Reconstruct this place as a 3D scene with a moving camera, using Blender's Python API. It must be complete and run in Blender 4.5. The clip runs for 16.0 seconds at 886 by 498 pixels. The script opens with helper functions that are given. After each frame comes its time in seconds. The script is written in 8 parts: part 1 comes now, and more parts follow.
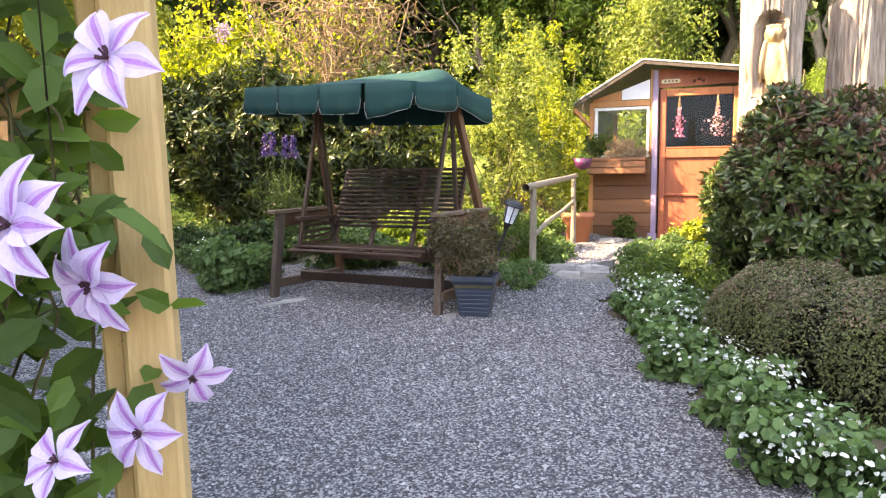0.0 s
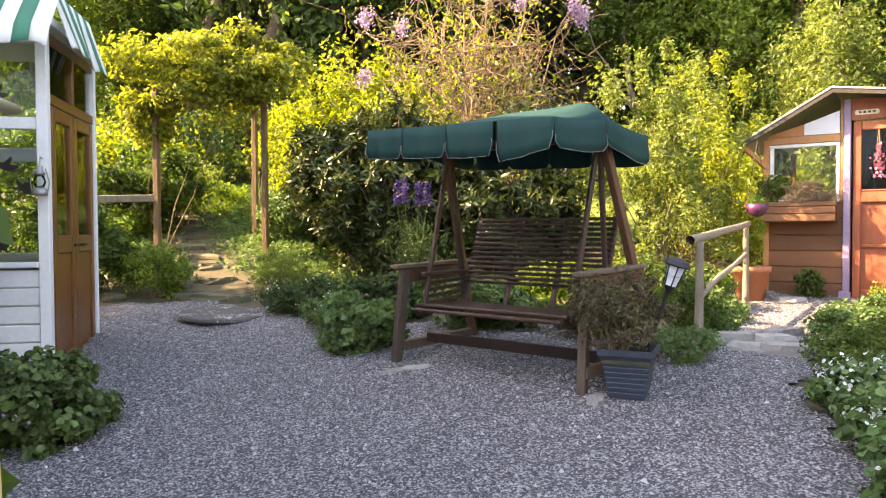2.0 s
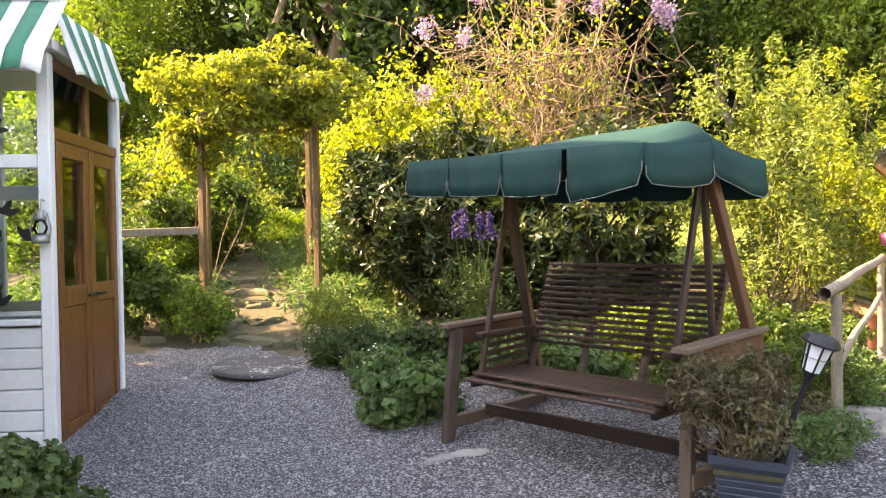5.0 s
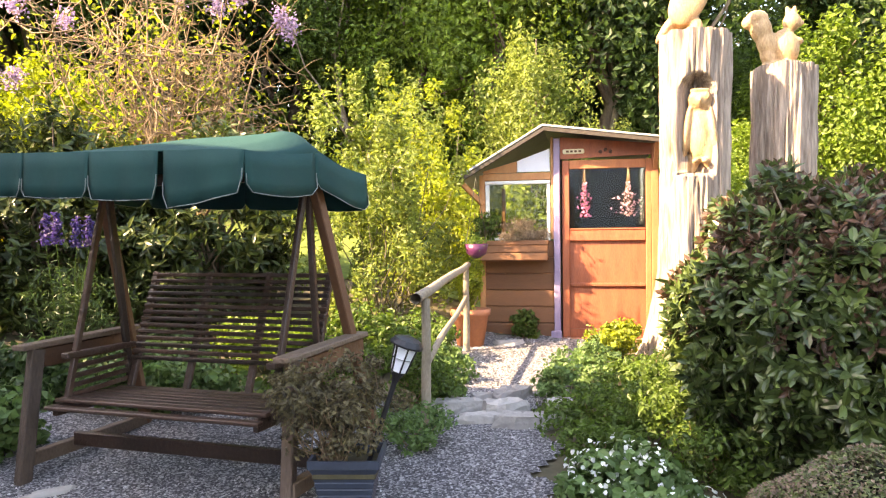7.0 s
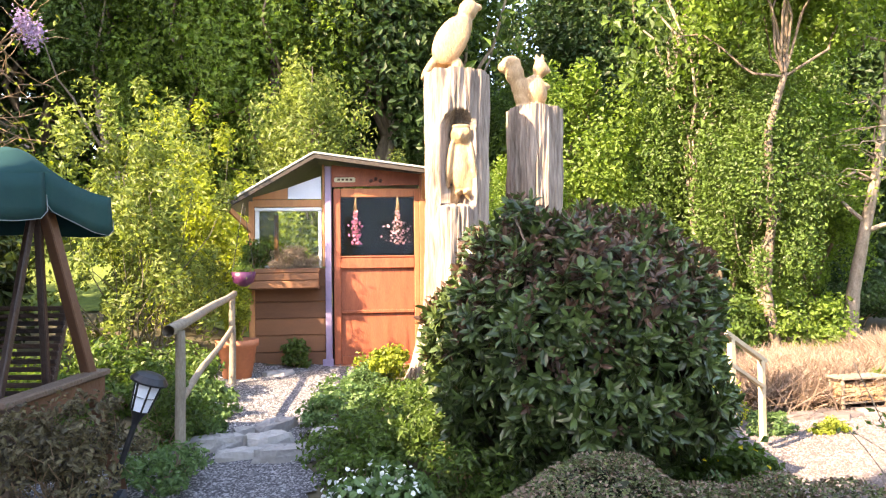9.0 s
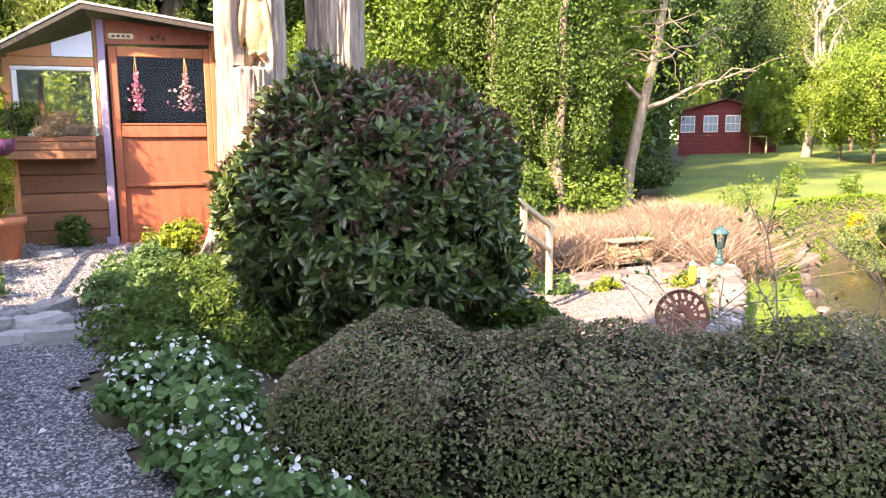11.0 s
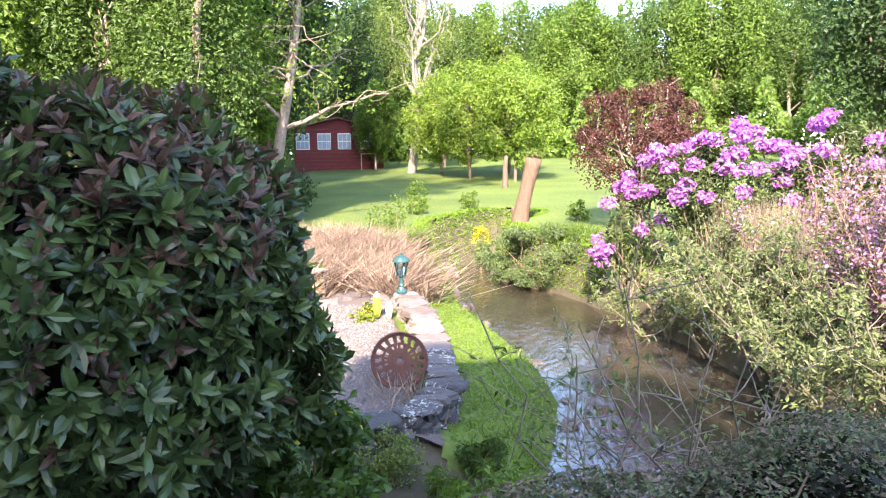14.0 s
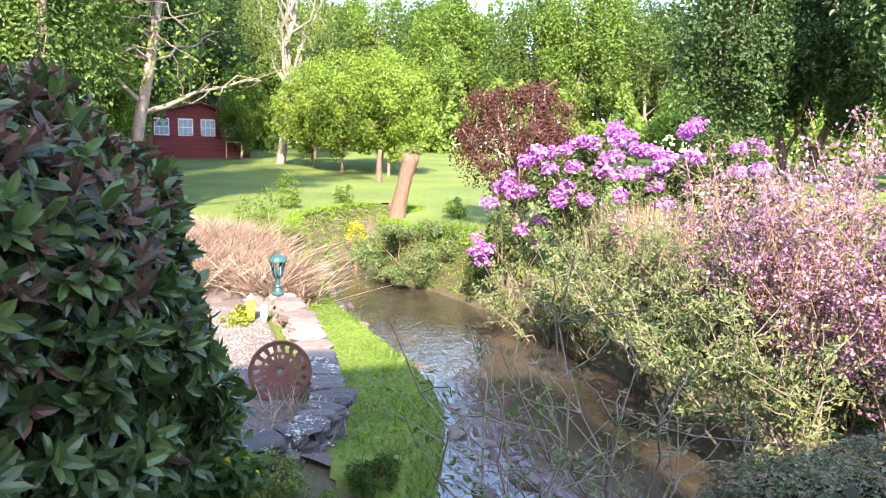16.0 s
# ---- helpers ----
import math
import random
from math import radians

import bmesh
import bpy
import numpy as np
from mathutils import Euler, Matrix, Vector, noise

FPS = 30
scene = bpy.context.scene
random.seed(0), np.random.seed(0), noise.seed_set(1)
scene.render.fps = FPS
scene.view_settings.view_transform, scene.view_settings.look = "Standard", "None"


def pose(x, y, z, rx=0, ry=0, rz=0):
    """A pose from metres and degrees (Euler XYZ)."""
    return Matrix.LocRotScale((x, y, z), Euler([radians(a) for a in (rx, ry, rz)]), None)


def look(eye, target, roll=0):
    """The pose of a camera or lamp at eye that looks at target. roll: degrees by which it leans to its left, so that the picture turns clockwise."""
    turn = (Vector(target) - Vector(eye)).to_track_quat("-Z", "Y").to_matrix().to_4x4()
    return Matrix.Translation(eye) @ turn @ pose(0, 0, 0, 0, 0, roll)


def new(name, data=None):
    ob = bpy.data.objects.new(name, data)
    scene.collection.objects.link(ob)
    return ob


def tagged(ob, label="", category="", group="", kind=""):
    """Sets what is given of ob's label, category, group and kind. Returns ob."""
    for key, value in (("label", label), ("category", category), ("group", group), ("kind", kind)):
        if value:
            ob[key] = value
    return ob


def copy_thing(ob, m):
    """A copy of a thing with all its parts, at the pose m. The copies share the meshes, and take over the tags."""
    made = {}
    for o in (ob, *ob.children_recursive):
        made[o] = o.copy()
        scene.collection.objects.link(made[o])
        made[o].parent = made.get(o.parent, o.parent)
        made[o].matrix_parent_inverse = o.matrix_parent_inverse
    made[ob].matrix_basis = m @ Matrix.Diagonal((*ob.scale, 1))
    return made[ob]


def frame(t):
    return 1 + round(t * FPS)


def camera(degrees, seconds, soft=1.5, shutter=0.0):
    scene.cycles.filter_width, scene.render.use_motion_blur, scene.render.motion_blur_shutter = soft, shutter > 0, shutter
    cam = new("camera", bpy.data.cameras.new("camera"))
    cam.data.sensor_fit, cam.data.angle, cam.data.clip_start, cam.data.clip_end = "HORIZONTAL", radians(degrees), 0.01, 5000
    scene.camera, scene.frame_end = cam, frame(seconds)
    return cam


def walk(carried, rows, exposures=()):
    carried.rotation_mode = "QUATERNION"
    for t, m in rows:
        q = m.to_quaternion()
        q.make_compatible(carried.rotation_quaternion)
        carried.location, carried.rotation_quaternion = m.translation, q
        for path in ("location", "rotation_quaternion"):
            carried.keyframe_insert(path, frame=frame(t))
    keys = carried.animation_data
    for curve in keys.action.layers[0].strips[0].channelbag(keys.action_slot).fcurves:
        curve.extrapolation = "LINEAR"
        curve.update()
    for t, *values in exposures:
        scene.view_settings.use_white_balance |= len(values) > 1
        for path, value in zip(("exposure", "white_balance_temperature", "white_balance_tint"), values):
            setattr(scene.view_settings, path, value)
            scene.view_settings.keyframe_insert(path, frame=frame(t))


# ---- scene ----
cam = camera(62.50, 16.0, 1.2)
PATH = [
    (0.0, (0.000, -0.000, 1.467), (0.002, 1.992, 1.289), -0.25),
    (0.5, (0.064, 0.119, 1.488), (0.027, 2.116, 1.395), -0.57),
    (1.0, (0.079, 0.275, 1.493), (-0.048, 2.270, 1.448), -0.75),
    (1.5, (0.040, 0.497, 1.511), (-0.220, 2.480, 1.471), -0.78),
    (2.0, (0.026, 0.771, 1.524), (-0.374, 2.730, 1.467), -0.27),
    (2.2, (0.039, 0.873, 1.549), (-0.430, 2.816, 1.475), 0.12),
    (2.5, (0.054, 1.026, 1.587), (-0.533, 2.936, 1.504), 0.44),
    (3.0, (-0.010, 1.214, 1.589), (-0.757, 3.067, 1.494), 0.03),
    (3.2, (-0.041, 1.290, 1.604), (-0.833, 3.125, 1.520), 0.09),
    (5.3, (-0.064, 1.781, 1.759), (-0.575, 3.715, 1.747), -1.34),
    (5.5, (-0.049, 1.785, 1.757), (-0.473, 3.740, 1.748), -1.30),
    (6.0, (0.000, 1.807, 1.756), (-0.177, 3.799, 1.746), -1.11),
    (6.5, (0.030, 1.830, 1.755), (0.129, 3.828, 1.739), -0.81),
    (7.0, (0.060, 1.844, 1.757), (0.430, 3.809, 1.742), -0.51),
    (7.5, (0.125, 1.848, 1.763), (0.723, 3.756, 1.770), -0.37),
    (8.0, (0.157, 1.848, 1.784), (0.926, 3.693, 1.844), -0.62),
    (8.2, (0.168, 1.834, 1.790), (0.986, 3.657, 1.875), -0.74),
    (10.3, (0.182, 1.809, 1.693), (1.311, 3.450, 1.516), -1.15),
    (10.5, (0.205, 1.815, 1.696), (1.394, 3.406, 1.467), -1.14),
    (11.0, (0.266, 1.877, 1.676), (1.604, 3.336, 1.393), -0.54),
    (11.5, (0.400, 2.014, 1.681), (1.858, 3.359, 1.423), -0.24),
    (12.0, (0.468, 2.225, 1.691), (2.035, 3.442, 1.442), 0.07),
    (12.5, (0.501, 2.510, 1.731), (2.170, 3.585, 1.490), 0.02),
    (13.0, (0.575, 2.726, 1.726), (2.339, 3.637, 1.489), -0.19),
    (13.5, (0.675, 2.968, 1.787), (2.518, 3.706, 1.543), -0.48),
    (14.0, (0.719, 3.212, 1.831), (2.616, 3.790, 1.575), -0.63),
    (14.5, (0.825, 3.324, 1.840), (2.757, 3.769, 1.573), -0.45),
    (15.0, (0.969, 3.390, 1.874), (2.920, 3.724, 1.590), 0.29),
    (15.5, (1.013, 3.456, 1.890), (2.975, 3.716, 1.600), 0.69),
    (16.0, (1.023, 3.480, 1.875), (2.992, 3.702, 1.601), 1.39),
]
walk(cam, [(t, look(eye, target, roll)) for t, eye, target, roll in PATH], [(0, 3.55, 9500, 20), (2, 3.36, 9900, 21), (6, 3.53, 10300, 22), (8.2, 3.36, 8200, 18), (10.4, 3.12, 7900, 22), (11, 3.14, 7700, 23), (12, 3.1, 6900, 22), (13.5, 3.0, 6300, 18), (16, 2.92, 6400, 16)])

# ---- world, sun ----
SUN_BEARING, SUN_HEIGHT = radians(-100), radians(35)
world = bpy.data.worlds.new("sky")
scene.world = world
world.use_nodes = True
wn = world.node_tree.nodes
sky = wn.new("ShaderNodeTexSky")
sky.sky_type, sky.sun_disc = "NISHITA", False
sky.sun_elevation, sky.sun_rotation = SUN_HEIGHT, SUN_BEARING
world.node_tree.links.new(sky.outputs[0], wn["Background"].inputs[0])
wn["Background"].inputs[1].default_value = 0.15
sun = new("sun", bpy.data.lights.new("sun", "SUN"))
sun.data.energy, sun.data.angle, sun.data.color = 3.25, radians(0.6), (1.0, 0.86, 0.66)
toward = Vector((math.sin(SUN_BEARING) * math.cos(SUN_HEIGHT), math.cos(SUN_BEARING) * math.cos(SUN_HEIGHT), math.sin(SUN_HEIGHT)))
sun.matrix_world = look(toward * 60, (0, 0, 0))


# ---- materials ----
def mat(name, col, col2=None, scale=8.0, rough=0.8, bump=0.3, fine=60.0, metal=0.0, per="none", thin=0.0, stretch=(1, 1, 1), spec=0.4, blotch=0.5):
    """Colour between two tones by coarse and fine noise; per: 'object' or 'island' shifts each piece; thin: light shining through leaves."""
    m = bpy.data.materials.new(name)
    m.use_nodes = True
    nt = m.node_tree
    nd, ln = nt.nodes, nt.links.new
    b = nd["Principled BSDF"]
    col2 = col2 or tuple(c * 0.6 for c in col)
    co = nd.new("ShaderNodeTexCoord")
    mp = nd.new("ShaderNodeMapping")
    mp.inputs["Scale"].default_value = stretch
    ln(co.outputs["Object"], mp.inputs[0])
    n1 = nd.new("ShaderNodeTexNoise")
    n1.inputs["Scale"].default_value, n1.inputs["Detail"].default_value = scale, 4
    n2 = nd.new("ShaderNodeTexNoise")
    n2.inputs["Scale"].default_value, n2.inputs["Detail"].default_value = fine, 3
    ln(mp.outputs[0], n1.inputs[0])
    ln(mp.outputs[0], n2.inputs[0])
    mixf = nd.new("ShaderNodeMix")
    mixf.inputs[0].default_value = 1 - blotch
    ln(n1.outputs[0], mixf.inputs[2])
    ln(n2.outputs[0], mixf.inputs[3])
    fac = mixf.outputs[0]
    rampm = nd.new("ShaderNodeMapRange")
    rampm.inputs[1].default_value, rampm.inputs[2].default_value = 0.3, 0.7
    ln(fac, rampm.inputs[0])
    fac = rampm.outputs[0]
    if per != "none":
        if per == "island":
            src = nd.new("ShaderNodeNewGeometry").outputs["Random Per Island"]
        else:
            src = nd.new("ShaderNodeObjectInfo").outputs["Random"]
        mm = nd.new("ShaderNodeMix")
        mm.inputs[0].default_value = 0.65
        ln(fac, mm.inputs[2])
        ln(src, mm.inputs[3])
        fac = mm.outputs[0]
    cm = nd.new("ShaderNodeMix")
    cm.data_type = "RGBA"
    cm.inputs[6].default_value, cm.inputs[7].default_value = (*col2, 1), (*col, 1)
    ln(fac, cm.inputs[0])
    ln(cm.outputs[2], b.inputs["Base Color"])
    b.inputs["Roughness"].default_value, b.inputs["Metallic"].default_value = rough, metal
    b.inputs["Specular IOR Level"].default_value = spec
    if bump:
        bp = nd.new("ShaderNodeBump")
        bp.inputs["Strength"].default_value, bp.inputs["Distance"].default_value = bump, 0.02
        ln(mixf.outputs[0], bp.inputs["Height"])
        ln(bp.outputs[0], b.inputs["Normal"])
    if thin:
        tr = nd.new("ShaderNodeBsdfTranslucent")
        hs = nd.new("ShaderNodeHueSaturation")
        hs.inputs["Saturation"].default_value, hs.inputs["Value"].default_value = 1.15, 1.5
        ln(cm.outputs[2], hs.inputs["Color"])
        ln(hs.outputs[0], tr.inputs[0])
        ms = nd.new("ShaderNodeMixShader")
        ms.inputs[0].default_value = thin
        ln(b.outputs[0], ms.inputs[1])
        ln(tr.outputs[0], ms.inputs[2])
        ln(ms.outputs[0], nd["Material Output"].inputs[0])
    return m


def leafmat(name, col, col2, thin=0.4, rough=0.45):
    return mat(name, tuple(c * 1.1 for c in col), tuple(c * 0.55 for c in col2), scale=1.5, rough=rough, bump=0, fine=9, per="island", thin=thin, spec=0.28)


M_CHIP = mat("gravel_chips", (0.58, 0.565, 0.575), (0.010, 0.010, 0.015), 30, 0.85, 0.2, 90, per="island")


def gravel_material():
    """Crushed stone: every little stone its own tone, dark gaps between."""
    m = mat("gravel_bed", (0.36, 0.35, 0.36), (0.13, 0.13, 0.14), 1.3, 0.9, 0, 130)
    nd, ln = m.node_tree.nodes, m.node_tree.links.new
    b = nd["Principled BSDF"]
    base = b.inputs["Base Color"].links[0].from_socket
    co = nd.new("ShaderNodeTexCoord")
    vo, vd = nd.new("ShaderNodeTexVoronoi"), nd.new("ShaderNodeTexVoronoi")
    vd.feature = "DISTANCE_TO_EDGE"
    for v in (vo, vd):
        v.inputs["Scale"].default_value = 105
        ln(co.outputs["Object"], v.inputs["Vector"])
    sep = nd.new("ShaderNodeSeparateColor")
    ln(vo.outputs["Color"], sep.inputs[0])
    ramp = nd.new("ShaderNodeValToRGB")
    ramp.color_ramp.elements[0].color, ramp.color_ramp.elements[1].color = (0.014, 0.014, 0.019, 1), (0.48, 0.465, 0.47, 1)
    ramp.color_ramp.elements[0].position, ramp.color_ramp.elements[1].position = 0.05, 0.98
    e = ramp.color_ramp.elements.new(0.6)
    e.color = (0.10, 0.098, 0.113, 1)
    ln(sep.outputs[0], ramp.inputs[0])
    mx = nd.new("ShaderNodeMix")
    mx.data_type, mx.blend_type = "RGBA", "MIX"
    mx.inputs[0].default_value = 0.85
    ln(base, mx.inputs[6])
    ln(ramp.outputs[0], mx.inputs[7])
    ln(mx.outputs[2], b.inputs["Base Color"])
    bp = nd.new("ShaderNodeBump")
    bp.inputs["Strength"].default_value, bp.inputs["Distance"].default_value = 1.0, 0.02
    ln(vd.outputs["Distance"], bp.inputs["Height"])
    ln(bp.outputs[0], b.inputs["Normal"])
    return m


M_GRAVEL = gravel_material()
M_SOIL = mat("soil_and_litter", (0.10, 0.085, 0.05), (0.04, 0.035, 0.02), 1.2, 0.95, 0.8, 14)
M_GRASS = mat("mown_grass", (0.14, 0.185, 0.03), (0.045, 0.075, 0.014), 0.5, 0.9, 1.0, 14, blotch=0.5)
M_TEAK = mat("weathered_brown_wood", (0.072, 0.036, 0.025), (0.010, 0.006, 0.005), 5, 0.5, 0.6, 50, stretch=(1, 1, 1), per="object")
M_PINE = mat("new_pine", (0.62, 0.42, 0.20), (0.48, 0.29, 0.12), 3, 0.6, 0.15, 25, stretch=(6, 6, 0.7))
M_GREY_WOOD = mat("grey_wood", (0.30, 0.25, 0.19), (0.15, 0.12, 0.09), 6, 0.85, 0.4, 40, stretch=(4, 4, 1))
M_CANVAS = mat("dark_green_canvas", (0.013, 0.060, 0.055), (0.008, 0.036, 0.036), 3, 0.85, 0.2, 300, spec=0.15)
M_PIPING = mat("pale_piping", (0.20, 0.235, 0.225), None, 8, 0.7, 0)
M_DOOR_RED = mat("red_brown_stain", (0.36, 0.105, 0.05), (0.19, 0.052, 0.027), 4, 0.55, 0.2, 30, stretch=(5, 5, 0.8))
M_CLAD = mat("brown_cladding", (0.24, 0.105, 0.05), (0.085, 0.036, 0.02), 4, 0.7, 0.3, 30, stretch=(0.8, 5, 5), per="object")
M_SOFTWOOD = mat("orange_softwood", (0.50, 0.24, 0.10), (0.38, 0.16, 0.07), 4, 0.6, 0.2, 30, stretch=(5, 5, 1))
M_LILAC = mat("lilac_paint", (0.30, 0.24, 0.36), (0.22, 0.17, 0.27), 6, 0.6, 0.1, 30)
M_WHITE = mat("white_paint", (0.78, 0.79, 0.80), (0.66, 0.67, 0.68), 3, 0.5, 0.1, 30)
M_ROOF = mat("roof_felt", (0.36, 0.37, 0.36), (0.20, 0.21, 0.20), 4, 0.55, 0.3, 60)
M_TRUNK_PALE = mat("bleached_trunk", (0.38, 0.305, 0.25), (0.10, 0.07, 0.055), 4, 0.85, 1.0, 16, stretch=(3.5, 3.5, 0.35))
M_CARVED = mat("carved_pale_wood", (0.44, 0.30, 0.165), (0.22, 0.14, 0.075), 9, 0.65, 0.7, 45, stretch=(2, 2, 0.7))
M_BARK = mat("brown_bark", (0.20, 0.15, 0.11), (0.09, 0.065, 0.05), 6, 0.9, 0.8, 25, stretch=(3, 3, 0.6))
M_BIRCH = mat("pale_bark", (0.30, 0.24, 0.19), (0.11, 0.085, 0.065), 6, 0.8, 0.5, 25, stretch=(2, 2, 1))
M_TWIG = mat("brown_twigs", (0.30, 0.21, 0.13), (0.16, 0.10, 0.06), 6, 0.85, 0.2, 30)
M_STONE = mat("grey_stone", (0.40, 0.38, 0.355), (0.13, 0.12, 0.12), 7, 0.85, 0.9, 34, per="object")


def lichen_material():
    """Dark slate with pale lichen scabs."""
    m = mat("lichen_stone", (0.15, 0.14, 0.135), (0.03, 0.028, 0.03), 9, 0.9, 0.9, 40, per="object", blotch=0.5)
    nd, ln = m.node_tree.nodes, m.node_tree.links.new
    b = nd["Principled BSDF"]
    base = b.inputs["Base Color"].links[0].from_socket
    co, n1, n2 = nd.new("ShaderNodeTexCoord"), nd.new("ShaderNodeTexNoise"), nd.new("ShaderNodeTexNoise")
    n1.inputs["Scale"].default_value, n1.inputs["Detail"].default_value = 38, 5
    n2.inputs["Scale"].default_value, n2.inputs["Detail"].default_value = 5, 2
    gm = nd.new("ShaderNodeNewGeometry")
    for n in (n1, n2):
        ln(gm.outputs["Position"], n.inputs[0])
    add = nd.new("ShaderNodeMath")
    add.operation = "ADD"
    ln(n1.outputs[0], add.inputs[0])
    ln(n2.outputs[0], add.inputs[1])
    mr = nd.new("ShaderNodeMapRange")
    mr.inputs[1].default_value, mr.inputs[2].default_value = 1.13, 1.22
    ln(add.outputs[0], mr.inputs[0])
    mx = nd.new("ShaderNodeMix")
    mx.data_type = "RGBA"
    mx.inputs[7].default_value = (0.40, 0.385, 0.36, 1)
    ln(mr.outputs[0], mx.inputs[0])
    ln(base, mx.inputs[6])
    ln(mx.outputs[2], b.inputs["Base Color"])
    return m


M_SLATE = lichen_material()
M_RUST = mat("rusted_iron", (0.16, 0.075, 0.055), (0.085, 0.04, 0.032), 9, 0.8, 0.4, 60, metal=0.2)
M_LANTERN = mat("green_metal_paint", (0.032, 0.085, 0.088), (0.022, 0.06, 0.062), 9, 0.45, 0.1, 50)
M_PLASTIC = mat("slate_blue_plastic", (0.035, 0.048, 0.075), (0.025, 0.035, 0.055), 5, 0.5, 0.05, 60)
M_BLACK = mat("black_plastic", (0.015, 0.015, 0.018), (0.01, 0.01, 0.012), 5, 0.5, 0.05, 60)
M_FROST = mat("frosted_panel", (0.75, 0.78, 0.85), (0.65, 0.68, 0.76), 5, 0.4, 0, 60)
M_TERRA = mat("terracotta", (0.48, 0.19, 0.10), (0.36, 0.14, 0.08), 5, 0.85, 0.2, 40)
M_RED_SHED = mat("dark_red_boards", (0.16, 0.022, 0.026), (0.11, 0.014, 0.018), 3, 0.7, 0.3, 25)
M_DARK = mat("interior_shade_black", (0.02, 0.017, 0.015), None, 3, 0.9, 0)
L_LAUREL = mat("glossy_dark_leaves", (0.105, 0.155, 0.045), (0.007, 0.020, 0.008), 1.5, 0.3, 0, 9, per="island", thin=0.2, spec=0.4)
L_LAUREL_RED = leafmat("reddish_young_leaves", (0.145, 0.08, 0.055), (0.06, 0.045, 0.03), 0.25, 0.3)
L_BOX = leafmat("small_hedge_leaves", (0.16, 0.185, 0.075), (0.036, 0.052, 0.026), 0.25, 0.5)
# leaf colour darkened to stand in for shade inside bush and hedge
L_INNER = leafmat("shade_dark_inner_leaves", (0.035, 0.04, 0.02), (0.02, 0.022, 0.012), 0.1, 0.7)
L_GREEN = leafmat("mid_green_leaves", (0.11, 0.18, 0.04), (0.045, 0.08, 0.02), 0.4)
L_DARK = leafmat("dark_wood_leaves", (0.065, 0.115, 0.035), (0.025, 0.05, 0.018), 0.35)
L_LIME = leafmat("lime_leaves", (0.33, 0.38, 0.065), (0.11, 0.16, 0.035), 0.5)
L_SPRING = leafmat("spring_leaves", (0.19, 0.28, 0.055), (0.08, 0.14, 0.03), 0.5)
L_WILLOW = leafmat("willow_leaves", (0.25, 0.31, 0.085), (0.08, 0.115, 0.035), 0.5)
L_COVER = leafmat("groundcover_leaves", (0.14, 0.23, 0.08), (0.06, 0.12, 0.045), 0.35)
L_STRAW = leafmat("dry_stems", (0.42, 0.33, 0.24), (0.10, 0.075, 0.05), 0.3, 0.8)
L_RED_TREE = leafmat("copper_leaves", (0.12, 0.05, 0.04), (0.045, 0.018, 0.015), 0.3)
L_GREY = leafmat("bronze_leaves", (0.17, 0.145, 0.075), (0.03, 0.024, 0.022), 0.3)
P_MAUVE = leafmat("mauve_petals", (0.55, 0.23, 0.58), (0.40, 0.13, 0.45), 0.3, 0.6)
P_PINK = leafmat("pink_petals", (0.60, 0.25, 0.38), (0.42, 0.14, 0.25), 0.3, 0.6)
P_PALE = leafmat("pale_pink_petals", (0.70, 0.48, 0.52), (0.52, 0.30, 0.36), 0.3, 0.6)
P_HOTPINK = leafmat("bright_pink_petals", (0.75, 0.07, 0.20), (0.55, 0.04, 0.13), 0.3, 0.6)
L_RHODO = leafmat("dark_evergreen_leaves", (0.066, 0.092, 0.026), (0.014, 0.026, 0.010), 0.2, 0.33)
P_WHITE = leafmat("white_petals", (0.80, 0.82, 0.78), (0.65, 0.67, 0.62), 0.3, 0.6)
P_BLUE = leafmat("violet_blue_petals", (0.085, 0.06, 0.20), (0.04, 0.03, 0.10), 0.3, 0.6)
P_YELLOW = leafmat("yellow_petals", (0.75, 0.62, 0.03), (0.55, 0.42, 0.02), 0.3, 0.6)


def glassmat(name, rough=0.02, tint=(0.9, 0.95, 0.95)):
    m = bpy.data.materials.new(name)
    m.use_nodes = True
    nd, ln = m.node_tree.nodes, m.node_tree.links.new
    tr, gl, fr, mx = nd.new("ShaderNodeBsdfTransparent"), nd.new("ShaderNodeBsdfGlossy"), nd.new("ShaderNodeFresnel"), nd.new("ShaderNodeMixShader")
    tr.inputs[0].default_value = (*tint, 1)
    gl.inputs["Roughness"].default_value = rough
    fr.inputs[0].default_value = 1.5
    ln(fr.outputs[0], mx.inputs[0])
    ln(tr.outputs[0], mx.inputs[1])
    ln(gl.outputs[0], mx.inputs[2])
    ln(mx.outputs[0], nd["Material Output"].inputs[0])
    return m


M_GLASS = glassmat("window_glass")


# ---- mesh helpers ----
def mesh_of(name, V, F, material, smooth=False):
    """A mesh from arrays of corners and of equal-sided faces."""
    V, F = np.asarray(V, dtype=np.float32), np.asarray(F, dtype=np.int32)
    me = bpy.data.meshes.new(name)
    k = F.shape[1]
    me.vertices.add(len(V))
    me.vertices.foreach_set("co", V.ravel())
    me.loops.add(F.size)
    me.loops.foreach_set("vertex_index", F.ravel())
    me.polygons.add(len(F))
    me.polygons.foreach_set("loop_start", np.arange(0, F.size, k, dtype=np.int32))
    me.polygons.foreach_set("use_smooth", np.full(len(F), smooth))
    me.update(calc_edges=True)
    me.materials.append(material)
    return me


FINE = {"foliage", "stems", "branches", "flowers", "leaves", "twigs", "petals", "stalks", "young_leaves", "inner_foliage", "climber_foliage", "climber_stems", "stamens"}


